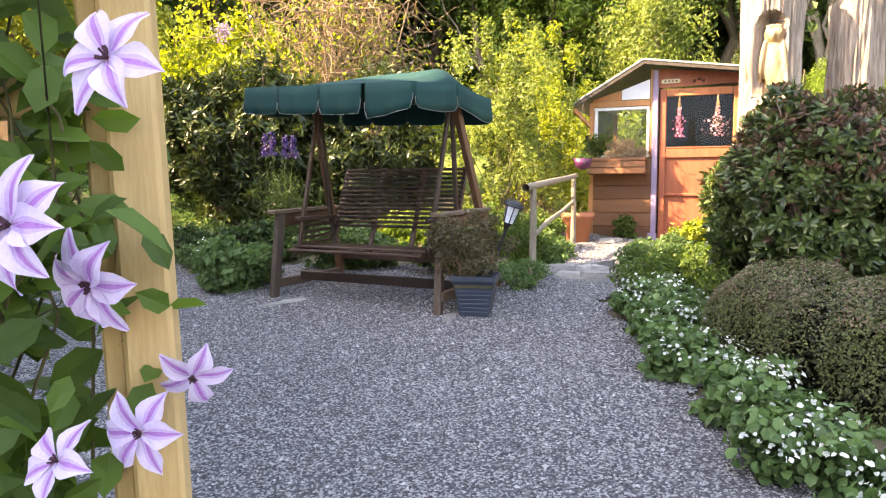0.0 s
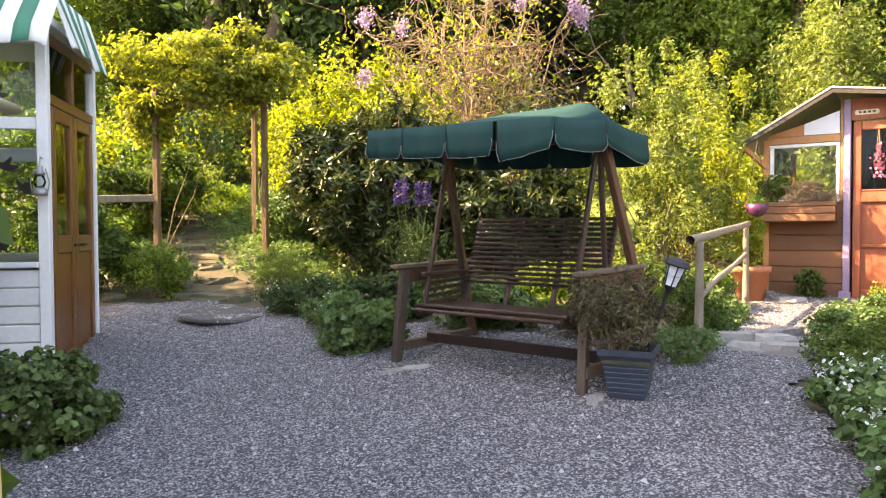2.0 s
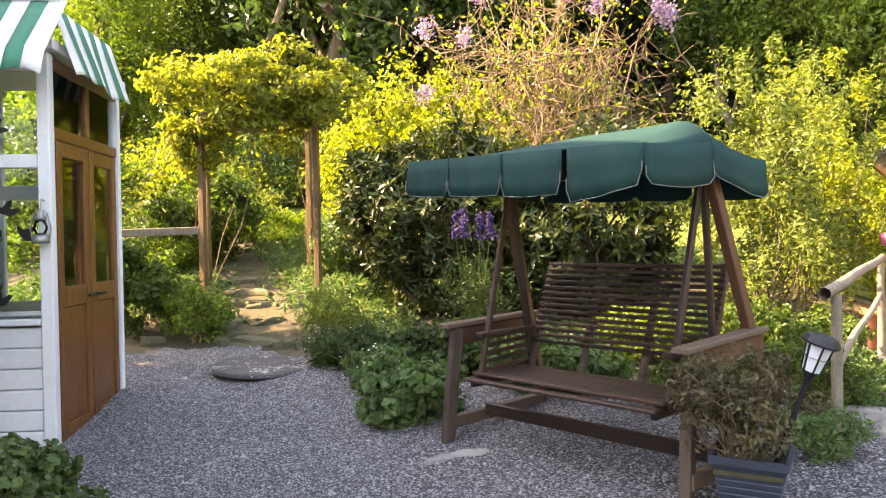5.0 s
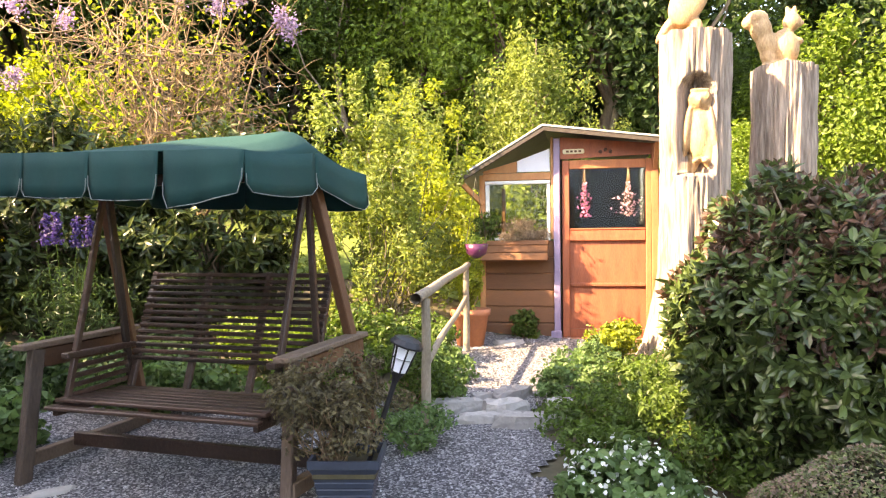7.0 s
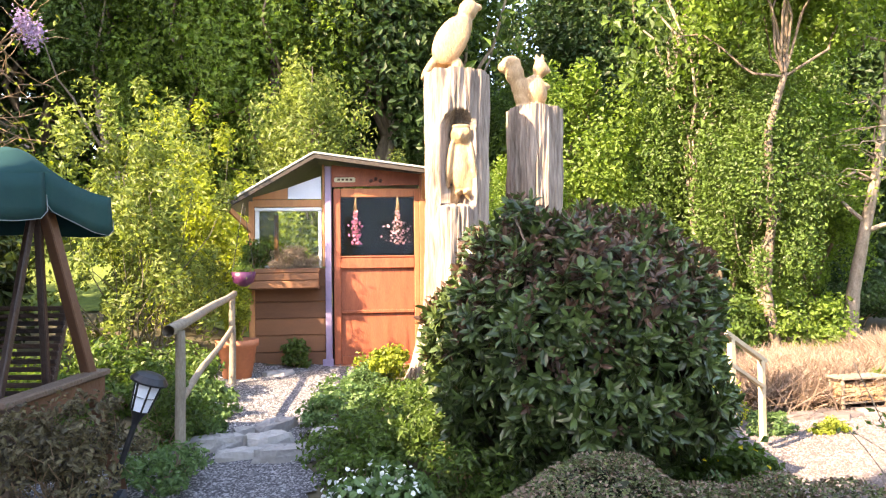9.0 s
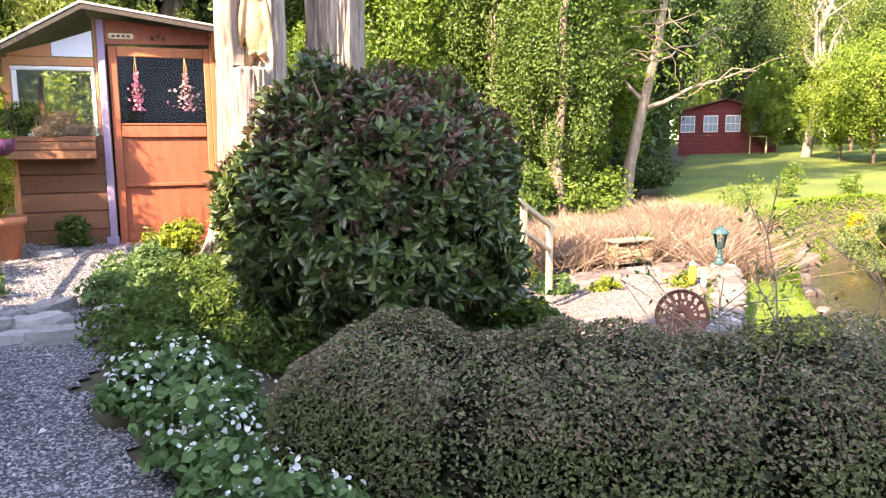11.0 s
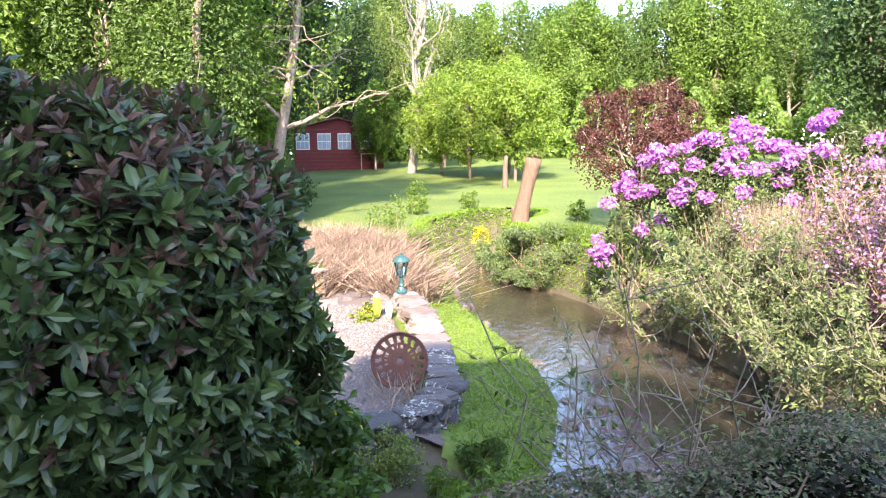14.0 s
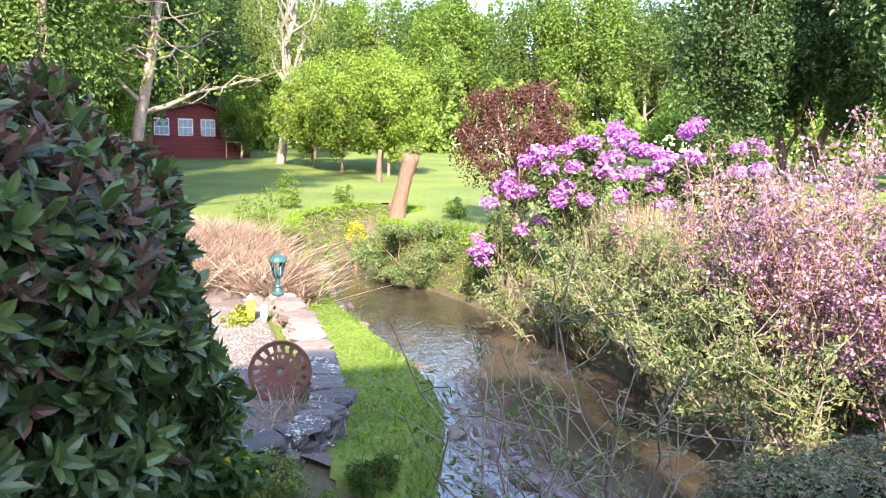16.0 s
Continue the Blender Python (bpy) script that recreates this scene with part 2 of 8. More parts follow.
def put(name, me, parent=None, label="", m=None):
    ob = new(name, me)
    if name in FINE:
        ob["kind"] = "stuff"
    if parent is not None:
        ob.parent = parent
    if m is not None:
        ob.matrix_basis = m
    return tagged(ob, label=label)


def part(name, bm, material, parent, label="", smooth=False, m=None):
    me = bpy.data.meshes.new(name)
    bmesh.ops.recalc_face_normals(bm, faces=bm.faces)
    bm.to_mesh(me)
    bm.free()
    me.materials.append(material)
    if smooth:
        me.polygons.foreach_set("use_smooth", np.full(len(me.polygons), True))
    return put(name, me, parent, label, m)


def thing(name, label, category, group="", m=None, kind=""):
    ob = new(name)
    ob.empty_display_size = 0.1
    if m is not None:
        ob.matrix_basis = m
    return tagged(ob, label, category, group, kind)


def box(bm, x0, y0, z0, x1, y1, z1, bevel=0.006, m=None):
    r = bmesh.ops.create_cube(bm, size=1.0)
    vs = r["verts"]
    bmesh.ops.scale(bm, vec=(x1 - x0, y1 - y0, z1 - z0), verts=vs)
    bmesh.ops.translate(bm, vec=((x0 + x1) / 2, (y0 + y1) / 2, (z0 + z1) / 2), verts=vs)
    if bevel:
        es = list({e for v in vs for e in v.link_edges})
        rr = bmesh.ops.bevel(bm, geom=es, offset=bevel, segments=1, affect="EDGES")
        vs = list({v for f in rr["faces"] for v in f.verts} | {v for v in vs if v.is_valid})
    if m is not None:
        bmesh.ops.transform(bm, matrix=m, verts=vs)
    return bm


def beam(bm, a, b, w, d, bevel=0.004, up=(0, 0, 1)):
    """A bar of section w by d from a to b."""
    a, b = Vector(a), Vector(b)
    ax = b - a
    L = ax.length
    z = ax.normalized()
    x = Vector(up).cross(z)
    if x.length < 1e-4:
        x = Vector((1, 0, 0))
    x.normalize()
    y = z.cross(x)
    m = Matrix(((x.x, y.x, z.x, a.x), (x.y, y.y, z.y, a.y), (x.z, y.z, z.z, a.z), (0, 0, 0, 1)))
    return box(bm, -w / 2, -d / 2, 0, w / 2, d / 2, L, bevel, m)


def lathe(bm, profile, seg=20, centre=(0, 0, 0), cap=True):
    """Turned shape: profile of (radius, height)."""
    rings = []
    for r, z in profile:
        rings.append([bm.verts.new((centre[0] + r * math.cos(2 * math.pi * i / seg), centre[1] + r * math.sin(2 * math.pi * i / seg), centre[2] + z)) for i in range(seg)])
    for a, b in zip(rings, rings[1:]):
        for i in range(seg):
            bm.faces.new((a[i], a[(i + 1) % seg], b[(i + 1) % seg], b[i]))
    if cap and profile[0][0] > 1e-5:
        bm.faces.new(rings[0][::-1])
    if cap and profile[-1][0] > 1e-5:
        bm.faces.new(rings[-1])
    return bm


def tubes(paths, sides=5):
    """Corners and quads of tapered tubes; each path is a list of (point, radius)."""
    V, F, off = [], [], 0
    ang = np.arange(sides) * 2 * np.pi / sides
    for path in paths:
        P = np.array([p for p, _ in path], dtype=float)
        R = np.array([r for _, r in path])
        T = np.gradient(P, axis=0)
        T /= np.linalg.norm(T, axis=1, keepdims=True) + 1e-9
        ref = np.array([0.0, 0, 1]) if abs(T[0, 2]) < 0.8 else np.array([1.0, 0, 0])
        A = np.cross(T, ref)
        A /= np.linalg.norm(A, axis=1, keepdims=True) + 1e-9
        B = np.cross(T, A)
        ring = P[:, None] + R[:, None, None] * (np.cos(ang)[None, :, None] * A[:, None] + np.sin(ang)[None, :, None] * B[:, None])
        V.append(ring.reshape(-1, 3))
        n = len(P)
        i, j = np.meshgrid(np.arange(n - 1), np.arange(sides), indexing="ij")
        a = off + i * sides + j
        b = off + i * sides + (j + 1) % sides
        F.append(np.stack([a, b, b + sides, a + sides], -1).reshape(-1, 4))
        off += n * sides
    return np.concatenate(V), np.concatenate(F)


def wander(rng, a, b, n=5, wob=0.1, r0=0.03, r1=0.005):
    """A crooked branch from a to b."""
    a, b = np.array(a, float), np.array(b, float)
    L = np.linalg.norm(b - a)
    out = []
    for i in range(n):
        f = i / (n - 1)
        p = a + (b - a) * f + (rng.normal(0, wob * L * 0.25, 3) if 0 < i < n - 1 else 0)
        out.append((p, r0 + (r1 - r0) * f))
    return out


def leaves(rng, P, L, W, out=None, droop=0.0, spread=1.0, jitter=0.3, full=False, along=None):
    """Corners and triangles of folded leaves at P; out: the way each leaf faces; along: the way each one points."""
    n = len(P)
    N = rng.normal(0, spread, (n, 3)) + (out if out is not None else 0)
    if along is None:
        N[:, 2] += 0.5
    N /= np.linalg.norm(N, axis=1, keepdims=True) + 1e-9
    D = rng.normal(0, 1, (n, 3)) if along is None else np.array(along, float)
    D[:, 2] -= droop
    D -= (D * N).sum(1, keepdims=True) * N
    D /= np.linalg.norm(D, axis=1, keepdims=True) + 1e-9
    S = np.cross(N, D)
    s = (1 + rng.uniform(-jitter, jitter, (n, 1)))
    l, w = L * s, W * s
    a = P - D * l * 0.5
    t = P + D * l * 0.5 - N * l * 0.12
    c = P - D * l * 0.05
    q = c + S * w * 0.5 + N * w * 0.18
    r = c - S * w * 0.5 + N * w * 0.18
    if full:
        # a broad blade: two side corners on each edge, a curled tip
        e = P + D * l * 0.22
        c = P - D * l * 0.2
        bend = N * l * 0.05
        q, q2 = c + S * w * 0.46 + N * w * 0.16, e + S * w * 0.42 + N * w * 0.12 - bend
        r, r2 = c - S * w * 0.46 + N * w * 0.16, e - S * w * 0.42 + N * w * 0.12 - bend
        V = np.stack([a, q, q2, t, r2, r, P - bend * 0.3], 1).reshape(-1, 3)
        k = np.arange(n)[:, None] * 7
        F = np.concatenate([k + [list(f)] for f in ((0, 1, 6), (1, 2, 6), (2, 3, 6), (3, 4, 6), (4, 5, 6), (5, 0, 6))], 1).reshape(-1, 3)
        return V, F
    V = np.stack([a, q, t, r], 1).reshape(-1, 3)
    k = np.arange(n)[:, None] * 4
    F = np.concatenate([k + [[0, 1, 2]], k + [[0, 2, 3]]], 1).reshape(-1, 3)
    return V, F


def whorls(rng, tips, axes, per, L, W, open_=(35, 100), jitter=0.3):
    """Leaves set in whorls round shoot tips, as on laurels: each blade springs from the tip and bends outward."""
    n = len(tips)
    A = axes / (np.linalg.norm(axes, axis=1, keepdims=True) + 1e-9)
    ref = np.where(np.abs(A[:, 2:]) < 0.9, np.array([[0, 0, 1.0]]), np.array([[1.0, 0, 0]]))
    U = np.cross(A, ref)
    U /= np.linalg.norm(U, axis=1, keepdims=True)
    Wv = np.cross(A, U)
    k = np.repeat(np.arange(n), per)
    turn = np.tile(np.arange(per) * 2.4, n) + np.repeat(rng.uniform(0, 6.28, n), per) + rng.normal(0, 0.25, n * per)
    lift = np.radians(np.tile(np.linspace(open_[0], open_[1], per), n) + rng.normal(0, 12, n * per))
    side = np.cos(turn)[:, None] * U[k] + np.sin(turn)[:, None] * Wv[k]
    D = A[k] * np.cos(lift)[:, None] + side * np.sin(lift)[:, None]
    D[:, 2] -= 0.18
    D /= np.linalg.norm(D, axis=1, keepdims=True)
    N = A[k] * np.sin(lift)[:, None] - side * np.cos(lift)[:, None]
    back = np.tile(np.linspace(0, 0.45, per), n)[:, None] * L
    P = tips[k] + D * L * 0.5 - A[k] * back
    return leaves(rng, P, L, W, N, 0, 0.12, jitter, True, D)


def shell(rng, n, radii, lumps=30, lump=0.35, fill=0.35, flat=0.0):
    """Points on a lumpy crown about the origin, and the way out of it; gaps remain between the lumps."""
    C = rng.normal(0, 1, (lumps, 3))
    C /= np.linalg.norm(C, axis=1, keepdims=True)
    C *= (1 - fill * rng.random((lumps, 1)) ** 1.5)
    k = rng.integers(0, lumps, n)
    d = rng.normal(0, 1, (n, 3))
    d /= np.linalg.norm(d, axis=1, keepdims=True)
    size = lump * rng.uniform(0.6, 1.3, lumps)[k][:, None]
    U = C[k] * (1 - lump * 0.6) + d * size * rng.random((n, 1)) ** 0.4
    if flat:
        U[:, 2] = np.maximum(U[:, 2], -flat)
    out = U * 0.6 + d * 0.8
    return U * np.array(radii), out


def sm(a, b, x):
    t = np.clip((x - a) / (b - a), 0, 1)
    return t * t * (3 - 2 * t)


# ---- terrain ----
# centre line of the stream and half its width
STREAM = ((4.6, 2.9, 0.95), (5.7, 2.85, 1.2), (7.2, 2.95, 1.2), (8.6, 3.1, 1.2), (10.2, 3.9, 1.3), (12.0, 4.95, 1.35), (13.6, 5.85, 1.15), (15.0, 7.0, 0.8), (16.6, 7.5, 0.6), (18.2, 7.0, 0.6))
WATER = -0.8


def stream_far(x, y):
    d = np.full(np.shape(x), 99.0)
    for (ax, ay, aw), (bx, by, bw) in zip(STREAM, STREAM[1:]):
        ux, uy = bx - ax, by - ay
        t = np.clip(((x - ax) * ux + (y - ay) * uy) / (ux * ux + uy * uy), 0, 1)
        d = np.minimum(d, np.maximum(np.hypot(x - ax - t * ux, y - ay - t * uy) - (aw + (bw - aw) * t - 0.96), 0))
    return d


def height(x, y):
    """The yard rises gently away from the house; a bank drops to a patio, a stream and a lawn; woods climb behind."""
    x, y = np.asarray(x, float), np.asarray(y, float)
    yard = np.interp(y, (-400, -8, 0, 5.5, 7.5, 9.2, 400), (-0.8, -0.8, 0, 0.56, 0.71, 0.77, 0.77)) + 0.0385 * np.clip(x, -6, 3) * (1 - sm(5.5, 8, y))
    left = 0.25 * np.maximum(y - 8.1, 0) * (1 - sm(-3.2, -0.6, x)) + 0.22 * np.maximum(y - 8.8, 0) * sm(-3.2, -0.6, x) * (1 - sm(0.8, 3.0, x))
    edge = 2.75 + 2.4 * sm(5.4, 7.2, y) + 1.5 * sm(9, 14, y)
    low = sm(edge, edge + 2.0, x)
    east = -0.28 + 0.03 * np.clip(x - 6.5, 0, 4) + sm(4.8, 6.2, y) * 0.0 + 0.36 * sm(11.0, 15.0, x) + 0.043 * np.clip(x - 14, 0, 40)
    east = east - 0.2 * (1 - sm(4.4, 5.2, y - 0.45 * (x - 6))) * (1 - sm(11, 13, x))
    z = (yard + left) * (1 - low) + east * low
    z = z - 0.24 * sm(3.8, 4.8, x) * (1 - sm(5.62, 5.8, x)) * sm(4.0, 4.4, y) * (1 - sm(5.9, 6.4, y))
    hill = 0.33 * np.maximum(y - 11.5 - 0.75 * np.maximum(x - 4, 0), 0)
    z = z + hill * sm(0.5, 5.0, x)
    z = np.minimum(z, 14)
    s = stream_far(x, y)
    return z - (z + 1.05) * (1 - sm(0.72, 1.25, s)) * sm(3.9, 5.0, x) * (1 - sm(17, 20, x))


def hz(x, y):
    return float(height(x, y))


def sheet(name, xs, ys, material, dz=0.0, keep=None):
    X, Y = np.meshgrid(xs, ys, indexing="ij")
    Z = height(X, Y) + dz
    V = np.stack([X, Y, Z], -1).reshape(-1, 3)
    nx, ny = len(xs), len(ys)
    i, j = np.meshgrid(np.arange(nx - 1), np.arange(ny - 1), indexing="ij")
    a = (i * ny + j).ravel()
    F = np.stack([a, a + ny, a + ny + 1, a + 1], -1)
    if keep is not None:
        c = V[F].mean(1)
        F = F[keep(c[:, 0], c[:, 1])]
    return mesh_of(name, V, F, material, True)


gx = np.unique(np.concatenate([np.linspace(-400, -30, 12), np.linspace(-30, -8, 20), np.linspace(-8, 22, 130), np.linspace(22, 70, 40), np.linspace(70, 400, 12)]))
gy = np.unique(np.concatenate([np.linspace(-400, -30, 12), np.linspace(-30, -4, 16), np.linspace(-4, 22, 110), np.linspace(22, 70, 40), np.linspace(70, 400, 12)]))
ground = put("ground", sheet("ground", gx, gy, M_SOIL))
tagged(ground, "dark woodland soil and leaf litter around the garden", "ground", kind="structure")

# ---- ground covers of the place ----
def in_yard(x, y):
    right = np.interp(y, (-4, 2.0, 2.7, 3.3, 4.0, 5.2, 5.9, 6.4, 7.2, 8.0, 9.3), (2.2, 1.75, 1.45, 1.3, 1.18, 1.25, 1.4, 1.55, 2.2, 2.7, 3.3))
    back = np.interp(x, (-7, -5.2, -4.3, -3.2, -2.2, -1.4, 0.5, 0.8, 1.0, 3.4), (7.3, 7.5, 8.1, 7.6, 6.9, 7.2, 7.0, 6.5, 9.2, 9.2))
    wob = 0.07 * np.sin(7 * x + 3 * y) + 0.05 * np.sin(17 * y - 9 * x)
    return (x < right + wob) & (y < back + wob)


gravel = put("gravel_yard", sheet("gravel_yard", np.linspace(-7, 3.6, 170), np.linspace(-4, 9.3, 210), M_GRAVEL, 0.015, in_yard))
tagged(gravel, "grey crushed-stone gravel covering the sloping yard", "gravel", kind="structure")
lawn = put("lawn", sheet("lawn", np.concatenate([np.linspace(11.8, 22, 90), np.linspace(22.4, 75, 120)]), np.concatenate([np.linspace(-12, 3.6, 40), np.linspace(3.8, 12, 80), np.linspace(12.3, 36, 70)]), M_GRASS, 0.05, lambda x, y: (stream_far(x, y) > 1.25) & (y < 9.3 + 0.5 * (x - 11.8)) & (x > 12.3 + 0.15 * np.sin(y * 3))))
tagged(lawn, "sunlit mown green lawn beyond the stream", "lawn", kind="structure")
strip = put("grass_strip", sheet("grass_strip", np.linspace(4.6, 12.0, 120), np.linspace(3.4, 7.4, 80), M_GRASS, 0.03, lambda x, y: (stream_far(x, y) > 0.86) & (y > 3.5) & (y < 4.82 + 0.5 * (x - 5.9))))
tagged(strip, "narrow strip of bright grass beside the stream", "grass", kind="structure")
M_PATIO = mat("pale_patio_gravel", (0.165, 0.13, 0.12), (0.07, 0.058, 0.054), 2, 0.9, 0.5, 120, blotch=0.3)
patio = put("patio", sheet("patio", np.linspace(5.0, 11.2, 90), np.linspace(4.6, 8.4, 60), M_PATIO, 0.02, lambda x, y: (y > 4.75 + 0.5 * (x - 5.9)) & (y < 8.2) & (x > 5.78)))
tagged(patio, "pale gravel patio on the lower level", "patio", kind="structure")


def water_material():
    m = mat("stream_water", (0.060, 0.045, 0.031), (0.016, 0.015, 0.014), 1.6, 0.04, 0, 9, spec=0.9)
    nd, ln = m.node_tree.nodes, m.node_tree.links.new
    n = nd.new("ShaderNodeTexNoise")
    n.inputs["Scale"].default_value, n.inputs["Detail"].default_value, n.inputs["Distortion"].default_value = 3.2, 5, 1.2
    co, mp = nd.new("ShaderNodeTexCoord"), nd.new("ShaderNodeMapping")
    mp.inputs["Rotation"].default_value, mp.inputs["Scale"].default_value = (0, 0, radians(-22)), (1, 2.2, 1)
    ln(co.outputs["Object"], mp.inputs[0])
    ln(mp.outputs[0], n.inputs[0])
    bp = nd.new("ShaderNodeBump")
    bp.inputs["Strength"].default_value, bp.inputs["Distance"].default_value = 0.4, 0.05
    ln(n.outputs[0], bp.inputs["Height"])
    ln(bp.outputs[0], nd["Principled BSDF"].inputs["Normal"])
    return m


bmw = bmesh.new()
ring = []
for i in range(60):
    f = i / 59 * (len(STREAM) - 1)
    k = min(int(f), len(STREAM) - 2)
    a, b = Vector(STREAM[k][:2]), Vector(STREAM[k + 1][:2])
    p = a.lerp(b, f - k)
    a2, b2 = Vector(STREAM[max(k - 1, 0)][:2]), Vector(STREAM[min(k + 2, len(STREAM) - 1)][:2])
    s0, s1, s2 = (a - a2 if k else b - a).normalized(), (b - a).normalized(), (b2 - b if k < len(STREAM) - 2 else b - a).normalized()
    s = (s0 + s1).lerp(s1 + s2, f - k).normalized()
    ring.append([bmw.verts.new((p.x - s.y * w, p.y + s.x * w, WATER)) for w in (-1.75, 0, 1.75)])
for a, b in zip(ring, ring[1:]):
    for j in (0, 1):
        bmw.faces.new((a[j], a[j + 1], b[j + 1], b[j]))
water = part("water", bmw, water_material(), None)
tagged(water, "shallow brown stream rippling between its banks", "stream", kind="structure")

# loose chips over the gravel
def scatter_chips(name, cx, cy, big, material, rng):
    n = len(cx)
    C = np.stack([cx, cy, height(cx, cy) + 0.017], -1)
    size = big * np.exp(rng.normal(0, 0.35, n))
    D = np.array([(1, 0, 0), (-0.5, 0.87, 0), (-0.5, -0.87, 0.1), (0.1, 0, 0.75)])
    turn = rng.uniform(0, 6.28, n)
    c, s = np.cos(turn), np.sin(turn)
    J = D[None] * (1 + rng.uniform(-0.4, 0.5, (n, 4, 3)))
    J[..., 2] += rng.uniform(-0.25, 0.3, (n, 4))
    X = J[..., 0] * c[:, None] - J[..., 1] * s[:, None]
    Y = J[..., 0] * s[:, None] + J[..., 1] * c[:, None]
    V = C[:, None] + size[:, None, None] * np.stack([X, Y, J[..., 2]], -1)
    k = np.arange(n)[:, None] * 4
    F = np.concatenate([k + [[0, 1, 3]], k + [[1, 2, 3]], k + [[2, 0, 3]]], 1).reshape(-1, 3)
    return put(name, mesh_of(name, V.reshape(-1, 3), F, material))


rng = np.random.default_rng(11)
n = 130000
cx, cy = rng.uniform(-6.5, 3.3, n), rng.uniform(-0.5, 9.2, n)
keep = in_yard(cx, cy) & (rng.random(n) < np.clip(1.25 - 0.09 * np.hypot(cx, cy - 1.5), 0.3, 1))
chips = scatter_chips("gravel_chips", cx[keep], cy[keep], 0.0062, M_CHIP, rng)
tagged(chips, "loose angular grey gravel chips lying on the yard", "gravel", kind="stuff")
px2, py2 = rng.uniform(5.8, 9.6, 26000), rng.uniform(4.75, 8.0, 26000)
keep = py2 > 4.85 + 0.5 * (px2 - 5.9)
tagged(scatter_chips("patio_chips", px2[keep], py2[keep], 0.011, mat("pale_chips", (0.26, 0.22, 0.205), (0.08, 0.07, 0.07), 30, 0.85, 0.2, 90, per="island"), rng), "loose pale stone chips over the patio", "gravel", kind="stuff")


# ---- plants ----
def plant(name, label, category, at, radii, n, L, W, leaf, lumps=40, lump=0.33, fill=0.4, seed=0, stems=7, stem=0.012, wood=None, extra=(), droop=0.0, spread=0.9, group="", flat=0.0, sink=0.03, lift=None, full=False):
    """A leafy bush: stems from the ground and a lumpy crown of single leaves; extra: (part, count, length, width, material, lowest share of the height)."""
    rng = np.random.default_rng(seed)
    x, y = at[:2]
    base = hz(x, y) if lift is None else lift
    t = thing(name, label, category, group, pose(x, y, base))
    rx, ry, rz = radii
    mid = rz if len(at) < 3 else at[2]
    P, o = shell(rng, n, radii, lumps, lump, fill, flat)
    P[:, 2] = np.maximum(P[:, 2] + mid, 0.02)
    put("foliage", mesh_of("foliage", *leaves(rng, P, L, W, o, droop, spread, full=full), leaf), t)
    tips = P[rng.integers(0, n, stems)]
    paths = [wander(rng, (rng.normal(0, rx * 0.12), rng.normal(0, ry * 0.12), -sink), q, 5, 0.18, stem, stem * 0.3) for q in tips]
    put("stems", mesh_of("stems", *tubes(paths, 5), wood or M_TWIG, True), t)
    for nm, cnt, l, w, mt, lowest in extra:
        Q, oo = shell(rng, cnt * 4, (rx * 1.02, ry * 1.02, rz * 1.03), lumps, lump, fill * 0.4, flat)
        Q[:, 2] += mid
        sel = np.where(Q[:, 2] > mid - rz + 2 * rz * lowest)[0][:cnt]
        put(nm, mesh_of(nm, *leaves(rng, Q[sel], l, w, oo[sel], 0, 0.6, full=full), mt), t)
    return t


def tree(name, label, leaf, bark, tall, crown, n, L, W, seed, trunk_r=0.16, lean=(0, 0), lumps=46, lump=0.3, base=0.3, limbs=14, group="", fill=0.5):
    """Tapered trunk, limbs that reach into a crown of many leaf clumps with gaps."""
    rng = np.random.default_rng(seed)
    t = thing(name, label, "tree", group)
    rx, ry, rz = crown
    mid = tall - rz * 0.95
    top = np.array([lean[0], lean[1], tall * 0.93])
    trunk = wander(rng, (0, 0, -0.3), top, 8, 0.07, trunk_r, trunk_r * 0.15)
    P, o = shell(rng, n, crown, lumps, lump, fill)
    P += np.array([lean[0] * 0.7, lean[1] * 0.7, mid])
    paths = [trunk]
    for q in P[rng.integers(0, n, limbs)]:
        f = rng.uniform(base, 0.85)
        i = min(int(f * 7), 6)
        a, ra = trunk[i]
        paths.append(wander(rng, a, q, 6, 0.16, ra * 0.5, 0.012))
    put("trunk", mesh_of("trunk", *tubes(paths, 7), bark, True), t)
    put("crown", mesh_of("crown", *leaves(rng, P, L, W, o, 0.3, 0.9), leaf), t)
    return t


def stand(t, x, y, turn=0.0, size=1.0, sink=0.0):
    return pose(x, y, hz(x, y) - sink, 0, 0, turn) @ Matrix.Scale(size, 4)


L_SPRING_BRIGHT = leafmat("bright_spring_leaves", (0.26, 0.36, 0.065), (0.11, 0.18, 0.035), 0.5)
M_PALEBARK = mat("silver_bark", (0.27, 0.25, 0.215), (0.11, 0.095, 0.08), 5, 0.8, 0.4, 25, stretch=(2, 2, 1))
